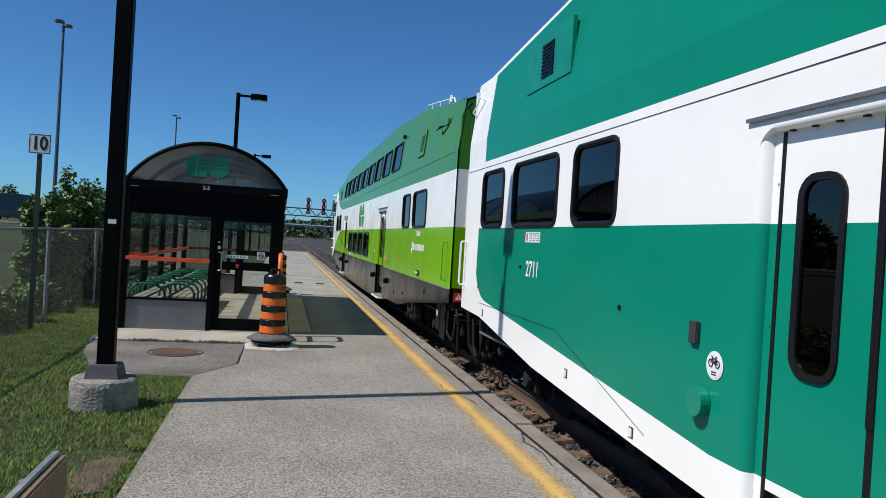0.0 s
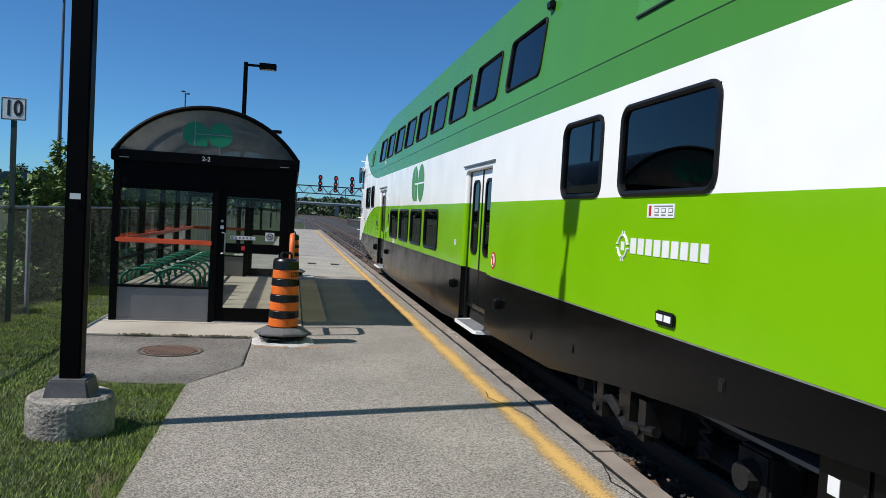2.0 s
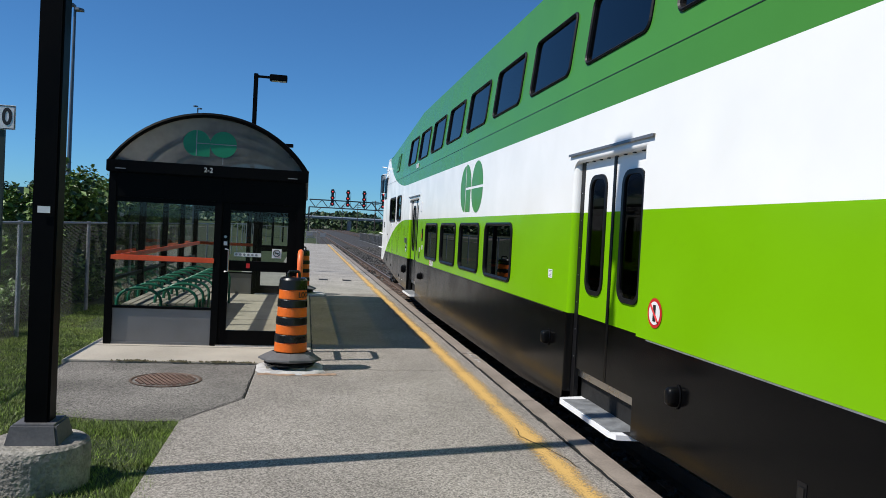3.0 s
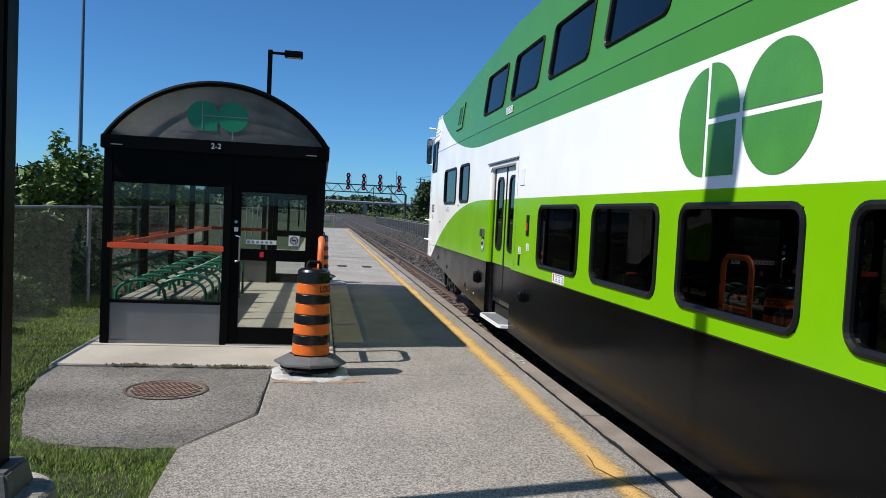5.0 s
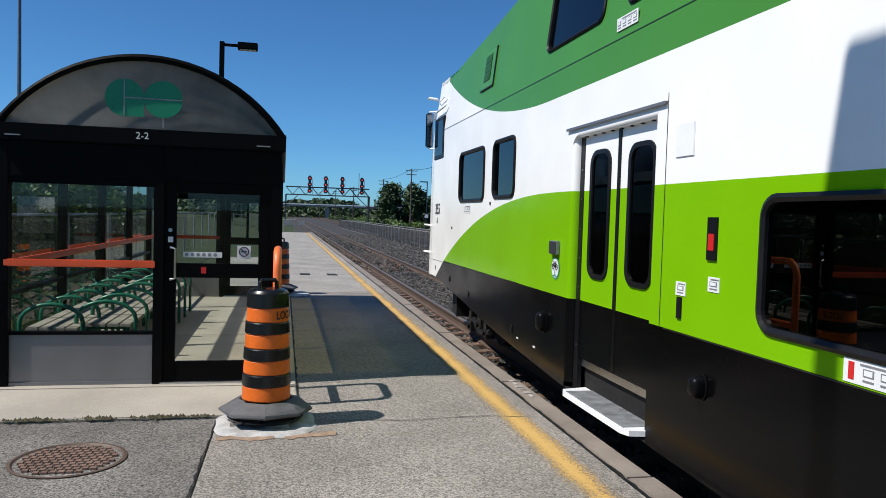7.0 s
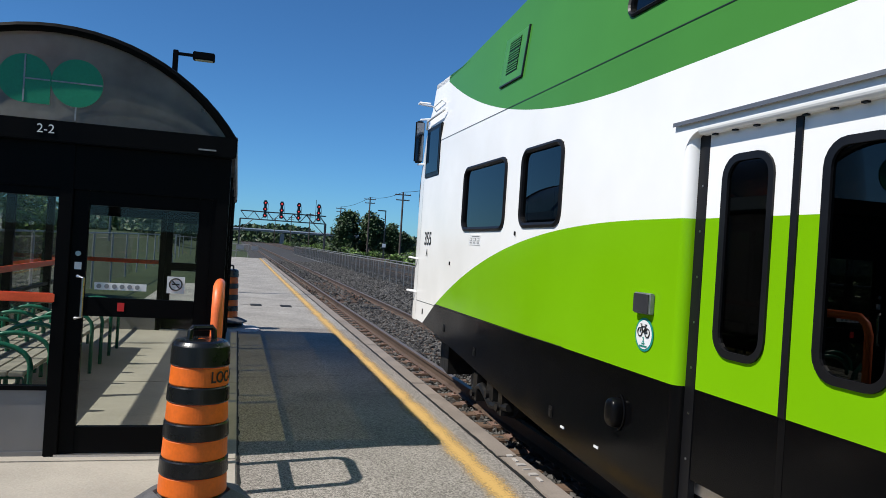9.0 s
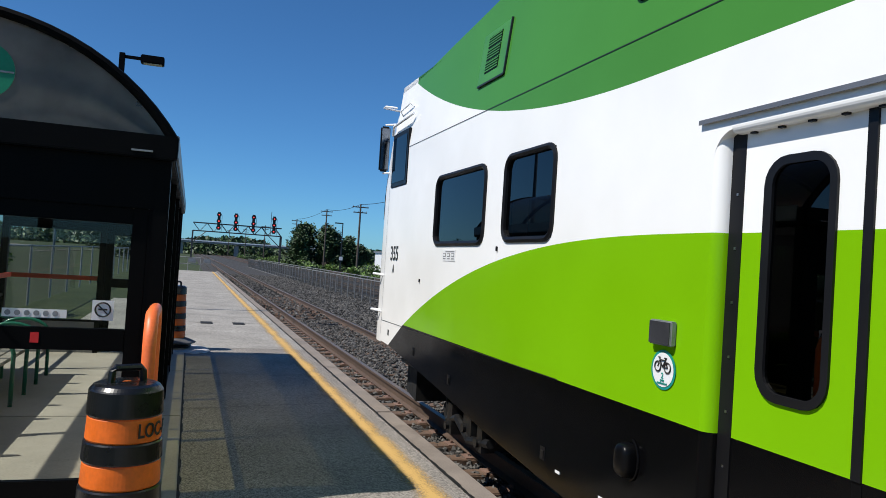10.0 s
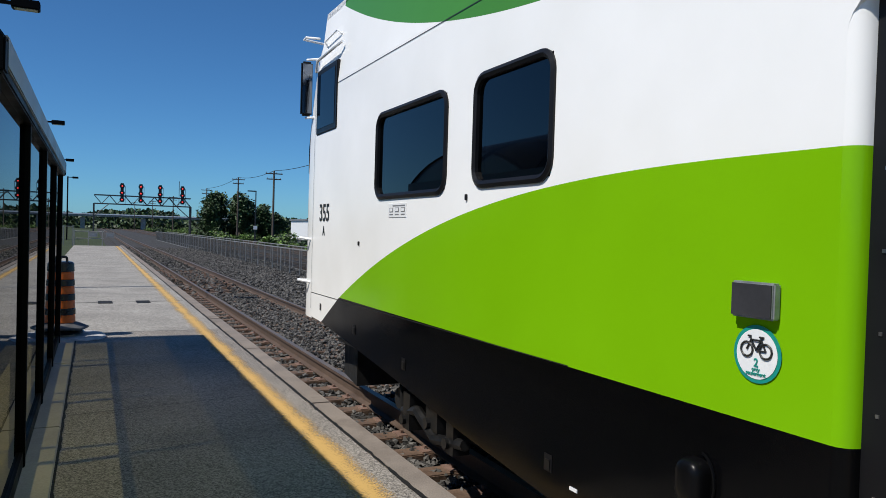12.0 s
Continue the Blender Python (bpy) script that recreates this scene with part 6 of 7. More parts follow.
def build_platform_things():
    drum("traffic_drum", (-0.53, 10.18, 0.0), "orange and black traffic drum on sandbagged rubber rings", "LOC-F", 55)
    drum("traffic_drum", (-0.47, 19.3, 0.0), "orange and black traffic drum behind the shelter", "", 0)
    for (x, y), k in (((-0.53, 10.15), 1.0), ((-0.35, 19.25), 1.2)):
        bm = bmesh.new()
        n = 26
        top = []
        for r, z in ((0.37 * k, 0.003), (0.35 * k, 0.022), (0.3 * k, 0.03), (0.25 * k, 0.026), (0.16, 0.03)):
            top.append([bm.verts.new((x + r * (1 + 0.16 * noise.noise((i * 0.7, r * 5, k))) * math.copysign(abs(math.cos(2 * math.pi * i / n)) ** 0.6, math.cos(2 * math.pi * i / n)),
                                      y + r * (1 + 0.16 * noise.noise((i * 0.7, 9, k))) * math.copysign(abs(math.sin(2 * math.pi * i / n)) ** 0.6, math.sin(2 * math.pi * i / n)), z + 0.022 * noise.noise((i * 0.9, r * 14, 3)))) for i in range(n)])
        for A, B in zip(top, top[1:]):
            for i in range(n):
                bm.faces.new((A[i], A[(i + 1) % n], B[(i + 1) % n], B[i]))
        bm.faces.new(top[-1])
        tagged(ob_of("sandbag", bm, M["bag"], smooth=True), "flattened white sandbag under the traffic drum", "sandbag")
    # torn cloth lying round the near edge of the sandbag
    bm = bmesh.new()
    rows = []
    for i in range(40):
        t = i / 39
        x, y = -0.86 + 0.84 * t, 9.79 + 0.05 * noise.noise((t * 5, 1, 0)) + 0.14 * max(0, t - 0.6)
        w = 0.035 + 0.03 * noise.noise((t * 9, 4, 0)) + 0.025 * noise.noise((t * 23, 7, 0))
        rows.append([bm.verts.new((x, y - w, 0.004)), bm.verts.new((x, y, 0.016 + 0.012 * noise.noise((t * 14, 2, 0)))), bm.verts.new((x, y + 0.05, 0.006 + 0.008 * noise.noise((t * 11, 6, 0))))])
    for A, B in zip(rows, rows[1:]):
        for k in range(2):
            bm.faces.new((A[k], A[k + 1], B[k + 1], B[k]))
    tagged(ob_of("torn_cloth", bm, mat("brown_cloth", (0.28, 0.19, 0.13), 0.95, var=0.35, scale=12, fine=140, bump=0.002), smooth=True), "torn brown cloth lying beside the sandbag", "cloth")
    mh = thing("manhole_cover", (-1.73, 9.47, 0.0), "rusty round cast iron manhole cover set in asphalt", "manhole cover")
    part("rim", lathe(bmesh.new(), [(0.33, -0.02), (0.345, 0.006), (0.325, 0.008), (0.31, -0.004)], 40), M["rail"], mh)
    part("lid", lathe(bmesh.new(), [(0.308, -0.02), (0.305, -0.004), (0.02, -0.004)], 40), M["ink"], mh)
    bm = bmesh.new()
    for i in range(-6, 7):
        for j in range(-6, 7):
            px, py = i * 0.048 + (0.024 if j % 2 else 0), j * 0.048
            if math.hypot(px, py) < 0.285:
                box(bm, px - 0.0165, px + 0.0165, py - 0.016, py + 0.016, -0.01, 0.012)
    part("studs", bm, M["rust"], mh)
    # lamp posts along the platform
    for i, (x, y, h) in enumerate(((-1.955, 6.57, 6.18), (-2.32, 27.5, 6.62), (-2.5, 49.4, 6.62), (-2.6, 73.4, 6.62), (-2.7, 98, 6.62))):
        lp = thing("lamp_post", (x, y, 0.0), "black square platform lamp post with a shoebox lamp", "lamp post", "platform lamp posts")
        if i == 0:
            part("footing", lathe(bmesh.new(), [(0.285, -0.15), (0.29, 0.18), (0.28, 0.225), (0.26, 0.24), (0.05, 0.242)], 36), M["gravelconc"], lp, "round pebbled concrete footing", smooth=False)
            bm = bmesh.new()
            a = [bm.verts.new((sx * 0.15, sy * 0.15, 0.24)) for sx, sy in ((-1, -1), (1, -1), (1, 1), (-1, 1))]
            b = [bm.verts.new((sx * 0.125, sy * 0.125, 0.36)) for sx, sy in ((-1, -1), (1, -1), (1, 1), (-1, 1))]
            bm.faces.new(b)
            for k in range(4):
                bm.faces.new((a[k], a[(k + 1) % 4], b[(k + 1) % 4], b[k]))
            bmesh.ops.bevel(bm, geom=list(bm.edges), offset=0.012, segments=2, affect="EDGES")
            part("base_cover", bm, M["basecover"], lp, "weathered grey metal base cover")
            part("label_plate", boxm(-0.035, 0.035, -0.081, -0.079, 1.62, 1.66), M["paper"], lp)
        part("pole", boxm(-0.07, 0.07, -0.07, 0.07, -0.3, h, bevel=0.012), M["black"], lp)
        part("arm", boxm(0.07, 0.52, -0.03, 0.03, h - 0.13, h - 0.05), M["black"], lp)
        hd = part("lamp_head", boxm(0.45, 1.03, -0.17, 0.17, h - 0.2, h - 0.0, bevel=0.02), M["black"], lp)
        part("lens", boxm(0.52, 0.98, -0.11, 0.11, h - 0.212, h - 0.2), M["glassy"], hd)
    # numbered sign on a post
    sg = thing("number_sign", (-4.02, 11.35, -0.03), "white square sign numbered 10 on a green steel post", "sign")
    part("post", boxm(-0.03, 0.03, -0.02, 0.02, -0.3, 2.87), M["signpost"], sg)
    bd = part("board", boxm(-0.15, 0.15, -0.032, -0.026, 2.60, 2.89, bevel=0.002), M["paper"], sg)
    text("numeral", "10", 0.27, M["ink"], Matrix.Translation((0, -0.034, 2.745)) @ pose(0, 0, 0, 90, 0, 0), sg, wide=0.82, bold=0.028)
    for x0, x1, z0, z1 in ((-0.142, 0.142, 2.608, 2.616), (-0.142, 0.142, 2.874, 2.882), (-0.142, -0.134, 2.608, 2.882), (0.134, 0.142, 2.608, 2.882)):
        part("border", boxm(x0, x1, -0.034, -0.0325, z0, z1), M["ink"], bd)
    # timber bench by the grass
    bn = thing("platform_bench", (BENCH[0], BENCH[1], 0.0), "weathered timber platform bench with steel legs", "bench")
    for k in range(3):
        part("plank", boxm(0.04 + 0.13 * k, 0.16 + 0.13 * k, -1.6, 0.0, 0.42, 0.46, bevel=0.006), M["brownwood"], bn)
    part("back_cap", boxm(-0.04, -0.015, -1.6, 0.004, 0.851, 0.862, bevel=0.003), M["galv"], bn, "galvanised strip on the backrest")
    for k in range(2):
        part("back_plank", boxm(0.0 - 0.035 * k, 0.045 - 0.035 * k, -1.6, 0.0, 0.54 + 0.16 * k, 0.69 + 0.16 * k, bevel=0.006), M["brownwood"], bn)
    for y in (-1.4, -0.2):
        part("leg", tube(bmesh.new(), [(0.4, y, 0.0), (0.4, y, 0.40), (0.06, y, 0.40), (-0.02, y, 0.5), (-0.06, y, 0.83)], 0.02), M["galv"], bn)
        part("leg", tube(bmesh.new(), [(0.06, y, 0.0), (0.06, y, 0.40)], 0.02), M["galv"], bn)


def build_fence():
    """Chain-link fence: posts, top rail and woven wire."""
    f = thing("chain_link_fence", (-4.05, 0, 0), "galvanised chain-link fence between grass and platform", "fence")
    H = 1.46
    for i in range(20):
        y = -0.1 + 3.05 * i
        part("post", cone(bmesh.new(), (0, y, -0.3), (0, y, H + 0.03), 0.03, 0.03, 10), M["galv"], f)
    part("top_rail", cone(bmesh.new(), (0, -0.1, H), (0, 58, H), 0.021, 0.021, 8), M["galv"], f)
    vs, fs = [], []
    pitch, w = 0.065, 0.001

    def strand(a, b):
        base = len(vs)
        for p in (a, b):
            vs.extend(((-w, p[0], p[1] + w), (w, p[0], p[1] + w), (w, p[0], p[1] - w), (-w, p[0], p[1] - w)))
        for k in range(4):
            fs.append((base + k, base + (k + 1) % 4, base + 4 + (k + 1) % 4, base + 4 + k))

    y = -1.5
    while y < 34:
        strand((y, 0.0), (y + H, H)), strand((y + H, 0.0), (y, H))
        y += pitch
    me = bpy.data.meshes.new("wire_mesh")
    me.from_pydata(vs, [], fs)
    me.materials.append(M["wire"])
    o = new("wire_mesh", me)
    o.parent = f
    tagged(o, kind="stuff")


M["tymp"] = hazy("smoked_acrylic_panel", (0.55, 0.53, 0.5), (0.30, 0.295, 0.28), 0.5)
M["roofglass"] = hazy("smoked_roof_sheet", (0.86, 0.83, 0.75), (0.4, 0.38, 0.33), 0.2)
# shade put into the panes: tints chosen to darken and warm the platform shadow
M["shadowglass"] = glass("shadow_tint_side_glass", (0.24, 0.23, 0.11), 0.75, boost=1.0)
M["deepshadowglass"] = glass("deep_shadow_tint_side_glass", (0.08, 0.072, 0.03), 0.75, boost=1.0)
M["orange2"] = mat("orange_pipe_paint", (0.80, 0.16, 0.04), 0.45)
M["basecover"] = mat("weathered_grey_metal", (0.075, 0.075, 0.08), 0.7, var=0.3, scale=8)
M["glassy"] = mat("lamp_lens", (0.45, 0.45, 0.38), 0.3)
M["signpost"] = mat("dark_green_post", (0.02, 0.035, 0.025), 0.55)
BENCH = (-1.14, 2.12)
build_shelter()
bench(-2.1, 12.15, 7, 1)
bench(-2.52, 11.9, 8, 1)
build_platform_things()
build_fence()


# ---- plants ----
def leaf_cloud(name, blobs, count, size, material, parent=None, seed=1, label=""):
    """Many small bent leaves scattered in uneven shells."""
    rnd = random.Random(seed)
    vs, fs = [], []
    tot = sum(b[3] ** 2 for b in blobs)
    for cx, cy, cz, r, flat in blobs:
        for _ in range(int(count * r * r / tot)):
            v = Vector((rnd.gauss(0, 1), rnd.gauss(0, 1), rnd.gauss(0, 1))).normalized()
            k = r * (0.45 + 0.6 * rnd.random()) * (1 + 0.35 * noise.noise(v * 2.1 + Vector((cx, cy, cz))))
            p = Vector((cx, cy, cz)) + Vector((v.x * k, v.y * k, v.z * k * flat))
            q = Euler((rnd.uniform(-0.9, 0.9), rnd.uniform(-0.9, 0.9), rnd.uniform(0, 6.28))).to_matrix()
            s = size * rnd.uniform(0.6, 1.3)
            b = len(vs)
            for c in ((-0.5, 0, 0), (0, -0.28, 0.08), (0.6, 0, -0.05), (0, 0.28, 0.08)):
                vs.append(tuple(p + q @ (Vector(c) * s)))
            fs.append((b, b + 1, b + 2, b + 3))
    me = bpy.data.meshes.new(name)
    me.from_pydata(vs, [], fs)
    me.materials.append(M[material])
    o = new(name, me)
    if parent:
        o.parent = parent
    return tagged(o, label)


def tree(name, x, y, z, h, r, seed, material="leafdark", count=2600, label="", size=0.5, low=0.25, category="tree"):
    rnd = random.Random(seed)
    t = thing(name, (x, y, z), label, category, "trees beyond the tracks" if category == "tree" else "shrubs")
    bm = bmesh.new()
    cone(bm, (0, 0, -0.3), (0, 0, h * 0.55), h * 0.03, h * 0.015, 8)
    part("trunk", bm, M["bark"], t)
    blobs = []
    for k in range(9):
        a, hh = rnd.uniform(0, 6.28), rnd.uniform(low, 0.85)
        rr = r * rnd.uniform(0.38, 0.62)
        d = r * rnd.uniform(0.2, 0.65) * (1.15 - hh)
        blobs.append((d * math.cos(a), d * math.sin(a), h * hh, rr, 0.85))
        bm = bmesh.new()
        cone(bm, (0, 0, h * min(0.5, hh * 0.7)), (d * math.cos(a), d * math.sin(a), h * hh), h * 0.012, h * 0.004, 6)
        part("limb", bm, M["bark"], t)
    blobs.append((0, 0, h * 0.86, r * 0.4, 0.9))
    leaf_cloud("crown", blobs, count, size, material, t, seed)
    return t


def build_plants():
    rnd = random.Random(11)
    # leafy bush behind the fence
    for k, (x, y, h, r) in enumerate(((-4.85, 14.6, 1.55, 0.55), (-4.95, 15.6, 1.95, 0.66), (-4.8, 16.9, 2.3, 0.7), (-4.95, 18.4, 2.1, 0.75), (-4.9, 20.0, 2.2, 0.8), (-4.9, 22.2, 2.3, 0.9), (-4.9, 24.6, 2.2, 0.9))):
        b = thing("shrub", (x, y, 0.0), "leafy green shrub behind the chain-link fence", "shrub", "shrubs")
        blobs = [(rnd.uniform(-0.5, 0.5) * r, rnd.uniform(-0.6, 0.6) * r, h * rnd.uniform(0.12, 0.85), r * rnd.uniform(0.4, 0.68), 1.0) for _ in range(13)]
        blobs += [(rnd.uniform(-0.6, 0.6) * r, rnd.uniform(-0.7, 0.7) * r, h * rnd.uniform(0.9, 1.12), r * rnd.uniform(0.14, 0.24), 1.8) for _ in range(7)]
        for q in blobs[:7]:
            part("stem", tube(bmesh.new(), [(q[0] * 0.2, q[1] * 0.2, -0.2), (q[0] * 0.5, q[1] * 0.5, q[2] * 0.5), (q[0], q[1], q[2] + q[3] * 0.8)], 0.014, 5), M["bark"], b)
        leaf_cloud("foliage", blobs, 5200, 0.13, "leaf", b, 20 + k)
    for k in range(15):
        x, y, h = -4.45 - 0.5 * rnd.random(), 9.4 + 0.62 * k + rnd.uniform(-0.2, 0.2), rnd.uniform(0.3, 0.75)
        b = thing("weed_clump", (x, y, 0.0), "leafy weeds at the foot of the chain-link fence", "weeds", "weeds along the fence")
        blobs = [(rnd.uniform(-0.25, 0.25), rnd.uniform(-0.4, 0.4), h * rnd.uniform(0.15, 0.8), rnd.uniform(0.12, 0.24), 1.1) for _ in range(9)]
        for q in blobs[:4]:
            part("stem", tube(bmesh.new(), [(q[0] * 0.3, q[1] * 0.3, -0.1), (q[0], q[1], q[2] + 0.1)], 0.006, 5), M["bark"], b)
        leaf_cloud("foliage", blobs, 1500, 0.075, "leaf", b, 700 + k)
    # woods far beyond
    for k in range(26):
        y = 95 + k * 6.5
        tree("tree", -62 - 14 * rnd.random() - 0.25 * k, y * 0.8, 0.9, rnd.uniform(5, 8.5), rnd.uniform(3, 4.5), 100 + k, "leafdark", 900, "dark green tree beyond the parking lot", 0.9, 0.15)
    for k in range(9):
        tree("tree", 17.2 + 1.5 * k + rnd.uniform(-0.8, 0.8), 136 + 3 * (k % 3), -0.6, (6.8, 8.2, 8.6, 8.4, 7.8, 7.2, 5.6, 6.6, 4.6)[k], rnd.uniform(2.6, 3.4), 200 + k, "leafdark", 2600, "full dark green tree beside the railway", 0.6, 0.15)
    for k in range(46):
        s = thing("shrub", (17.5 + rnd.uniform(-1.5, 5) - 0.02 * k, 52 + k * 4.6, -0.6), "low green shrub along the railway", "shrub", "shrubs")
        h = rnd.uniform(0.8, 2.0)
        blobs = [(rnd.uniform(-1, 1), rnd.uniform(-1.4, 1.4), h * rnd.uniform(0.2, 0.7), h * 0.5, 0.8) for _ in range(6)]
        leaf_cloud("foliage", blobs, 420, 0.35, "leaf" if k % 3 else "leafdark", s, 300 + k)
    for k in range(12):
        tree("tree", rnd.uniform(-14, -4) - k * 0.9, 110 + k * 16, -0.5, rnd.uniform(4, 7), rnd.uniform(2.5, 3.6), 400 + k, "leafdark", 1100, "dark tree beside the tracks far down the line", 0.7, 0.15)
    vs, fs = [], []
    for k in range(22000):
        x, y = rnd.uniform(-160, 160), rnd.uniform(338, 420)
        p = Vector((x, y, rnd.uniform(-0.5, 6.5 + 3.5 * noise.noise((x * 0.03, 0, 0)) + 2 * noise.noise((x * 0.15, 3, 0)))))
        q = Euler((rnd.uniform(-1, 1), rnd.uniform(-1, 1), rnd.uniform(0, 6))).to_matrix()
        b = len(vs)
        for c in ((-0.8, 0, -0.45), (0.9, 0, -0.4), (0.6, 0.3, 0.6), (-0.7, 0.3, 0.55)):
            vs.append(tuple(p + q @ Vector(c)))
        fs.append((b, b + 1, b + 2, b + 3))
    for k in range(9000):
        x, y = rnd.uniform(-330, -90), rnd.uniform(-60, 330)
        p = Vector((x, y, 0.9 + rnd.uniform(-0.5, 7.0 + 3.5 * noise.noise((x * 0.02, y * 0.03, 0)))))
        q = Euler((rnd.uniform(-1, 1), rnd.uniform(-1, 1), rnd.uniform(0, 6))).to_matrix()
        b = len(vs)
        for c in ((-1.5, 0, -0.9), (1.5, 0, -0.9), (1.3, 0.5, 1.2), (-1.3, 0.5, 1.2)):
            vs.append(tuple(p + q @ Vector(c)))
        fs.append((b, b + 1, b + 2, b + 3))
    me = bpy.data.meshes.new("far_woods")
    me.from_pydata(vs, [], fs)
    me.materials.append(M["leafdark"])
    tagged(new("far_woods", me), "dark green woods along the horizon", "woods", kind="stuff")
    # grass blades near the platform
    vs, fs = [], []

    def bare(x, y):
        return noise.noise((x * 1.3, y * 0.9, 4)) > 0.42 or (math.hypot((x + 1.56) / 0.17, (y - 4.62) / 0.42) < 0.8 + 0.35 * noise.noise((x * 9, y * 6, 2)))

    def blade(x, y, h):
        z = ground_z(x, y)
        a, l = rnd.uniform(0, 6.28), rnd.uniform(0.3, 1.5) * h
        w = 0.002 + 0.0035 * rnd.random()
        ca, sa = math.cos(a), math.sin(a)
        b = len(vs)
        vs.extend(((x - sa * w, y + ca * w, z - 0.01), (x + sa * w, y - ca * w, z - 0.01), (x + ca * l, y + sa * l, z + h)))
        fs.append((b, b + 1, b + 2))

    n = 0
    while n < 380000:
        y = 2.5 + 13.5 * rnd.random() ** 1.25
        x = rnd.uniform(-5.2, -1.25 + 0.09 * noise.noise((y * 2.1, 0, 0)) + 0.05 * noise.noise((y * 8, 3, 0)) if y < 7.6 else (-2.35 if y < 10 else -2.98))
        if 7.6 < y < 10 and x > -1.35 - (y - 7.9) * 0.8 and y > 8.0:
            continue
        if bare(x, y) and rnd.random() < 0.85:
            continue
        edge = 1.25 if x > -1.45 else 1.0
        blade(x, y, rnd.uniform(0.012, 0.036) * edge * (1 + 0.5 * noise.noise((x, y, 0))))
        n += 1
    for _ in range(16000):
        y = rnd.uniform(3.0, 7.9)
        x = -1.34 - abs(rnd.gauss(0, 0.06)) + 0.03 * noise.noise((y * 3.1, 5, 0))
        if noise.noise((y * 2.3, 9, 0)) > -0.25:
            blade(x, y, rnd.uniform(0.015, 0.045))
    for _ in range(14000):
        x = rnd.uniform(-2.5, -1.36)
        y = min(7.93, rnd.gauss(7.78, 0.1)) if x > -2.1 else rnd.gauss(7.95, 0.12)
        blade(x, y, rnd.uniform(0.015, 0.045))
    for _ in range(700):
        k = rnd.randrange(3)
        if k == 0:
            x, y = min(-1.42, rnd.gauss(-1.8, 0.3)), min(7.85, rnd.gauss(7.7, 0.1))
        elif k == 1:
            x, y = -2.0 + rnd.uniform(-0.42, 0.42), 6.54 + rnd.uniform(-0.42, 0.42)
            if math.hypot(x + 2.0, y - 6.54) < 0.31:
                continue
        else:
            x, y = rnd.uniform(-4.2, -3.9), rnd.uniform(6, 20)
        blade(x, y, rnd.uniform(0.02, 0.055))
    me = bpy.data.meshes.new("grass")
    me.from_pydata(vs, [], fs)
    me.materials.append(M["blade"])
    tagged(new("grass", me), "short patchy green grass beside the platform", "grass", kind="stuff")
    bm = bmesh.new()
    for cx, cy, a, c in ((-1.56, 4.62, 0.17, 0.42), (-1.47, 5.45, 0.07, 0.2)):
        bm.faces.new([bm.verts.new((cx + a * (1 + 0.3 * noise.noise((k, cx, 0))) * math.cos(2 * math.pi * k / 22), cy + c * (1 + 0.3 * noise.noise((k, cy, 5))) * math.sin(2 * math.pi * k / 22), -0.022)) for k in range(22)])
    tagged(ob_of("bare_soil", bm, mat("bare_soil", (0.10, 0.068, 0.045), 0.95, var=0.45, scale=7, fine=60, bump=0.02)), "bare brown soil worn through the grass", "soil", kind="stuff")


# ---- far railway things ----
def build_gantry():
    g = thing("signal_gantry", (0, 150, -0.5), "dark steel lattice signal gantry with red signals over the tracks", "signal gantry")
    x0, x1, za, zb = -0.1, 15.9, 5.6, 7.1
    for y in (-0.6, 0.6):
        for z in (za, zb):
            part("chord", boxm(x0, x1, y - 0.08, y + 0.08, z - 0.09, z + 0.09), M["gantry"], g)
        n = 13
        for k in range(n):
            a, b = x0 + (x1 - x0) * k / n, x0 + (x1 - x0) * (k + 1) / n
            zz = (za, zb) if k % 2 else (zb, za)
            part("brace", tube(bmesh.new(), [(a, y, zz[0]), (b, y, zz[1])], 0.055, 6), M["gantry"], g)
    for x in (x0, x1):
        for y in (-0.6, 0.6):
            part("column", boxm(x - 0.14, x + 0.14, y - 0.14, y + 0.14, -0.2, za), M["gantry"], g)
        s = 1 if x < 5 else -1
        part("knee_brace", tube(bmesh.new(), [(x, 0, 3.4), (x + s * 2.4, 0, za)], 0.08, 6), M["gantry"], g)
    for x in (4.35, 7.4, 10.6, 14.4):
        sg = part("signal", boxm(x - 0.26, x + 0.26, -0.8, -0.66, 6.0, 9.3, bevel=0.02), M["ink"], g, "signal head with red lenses")
        for z, lit in ((6.4, True), (7.6, True), (8.8, True)):
            part("backplate", cone(bmesh.new(), (x, -0.82, z), (x, -0.95, z), 0.42, 0.42, 20), M["ink"], sg)
            part("lens", cone(bmesh.new(), (x, -0.95, z), (x, -0.99, z), 0.12, 0.10, 14), M["redlamp"], sg)
        part("ladder", boxm(x + 0.5, x + 0.56, -0.7, -0.6, 5.6, 8.8), M["gantry"], sg)
    part("mast", tube(bmesh.new(), [(13.9, 0, za), (13.9, 0, 10.2)], 0.05, 6), M["gantry"], g)


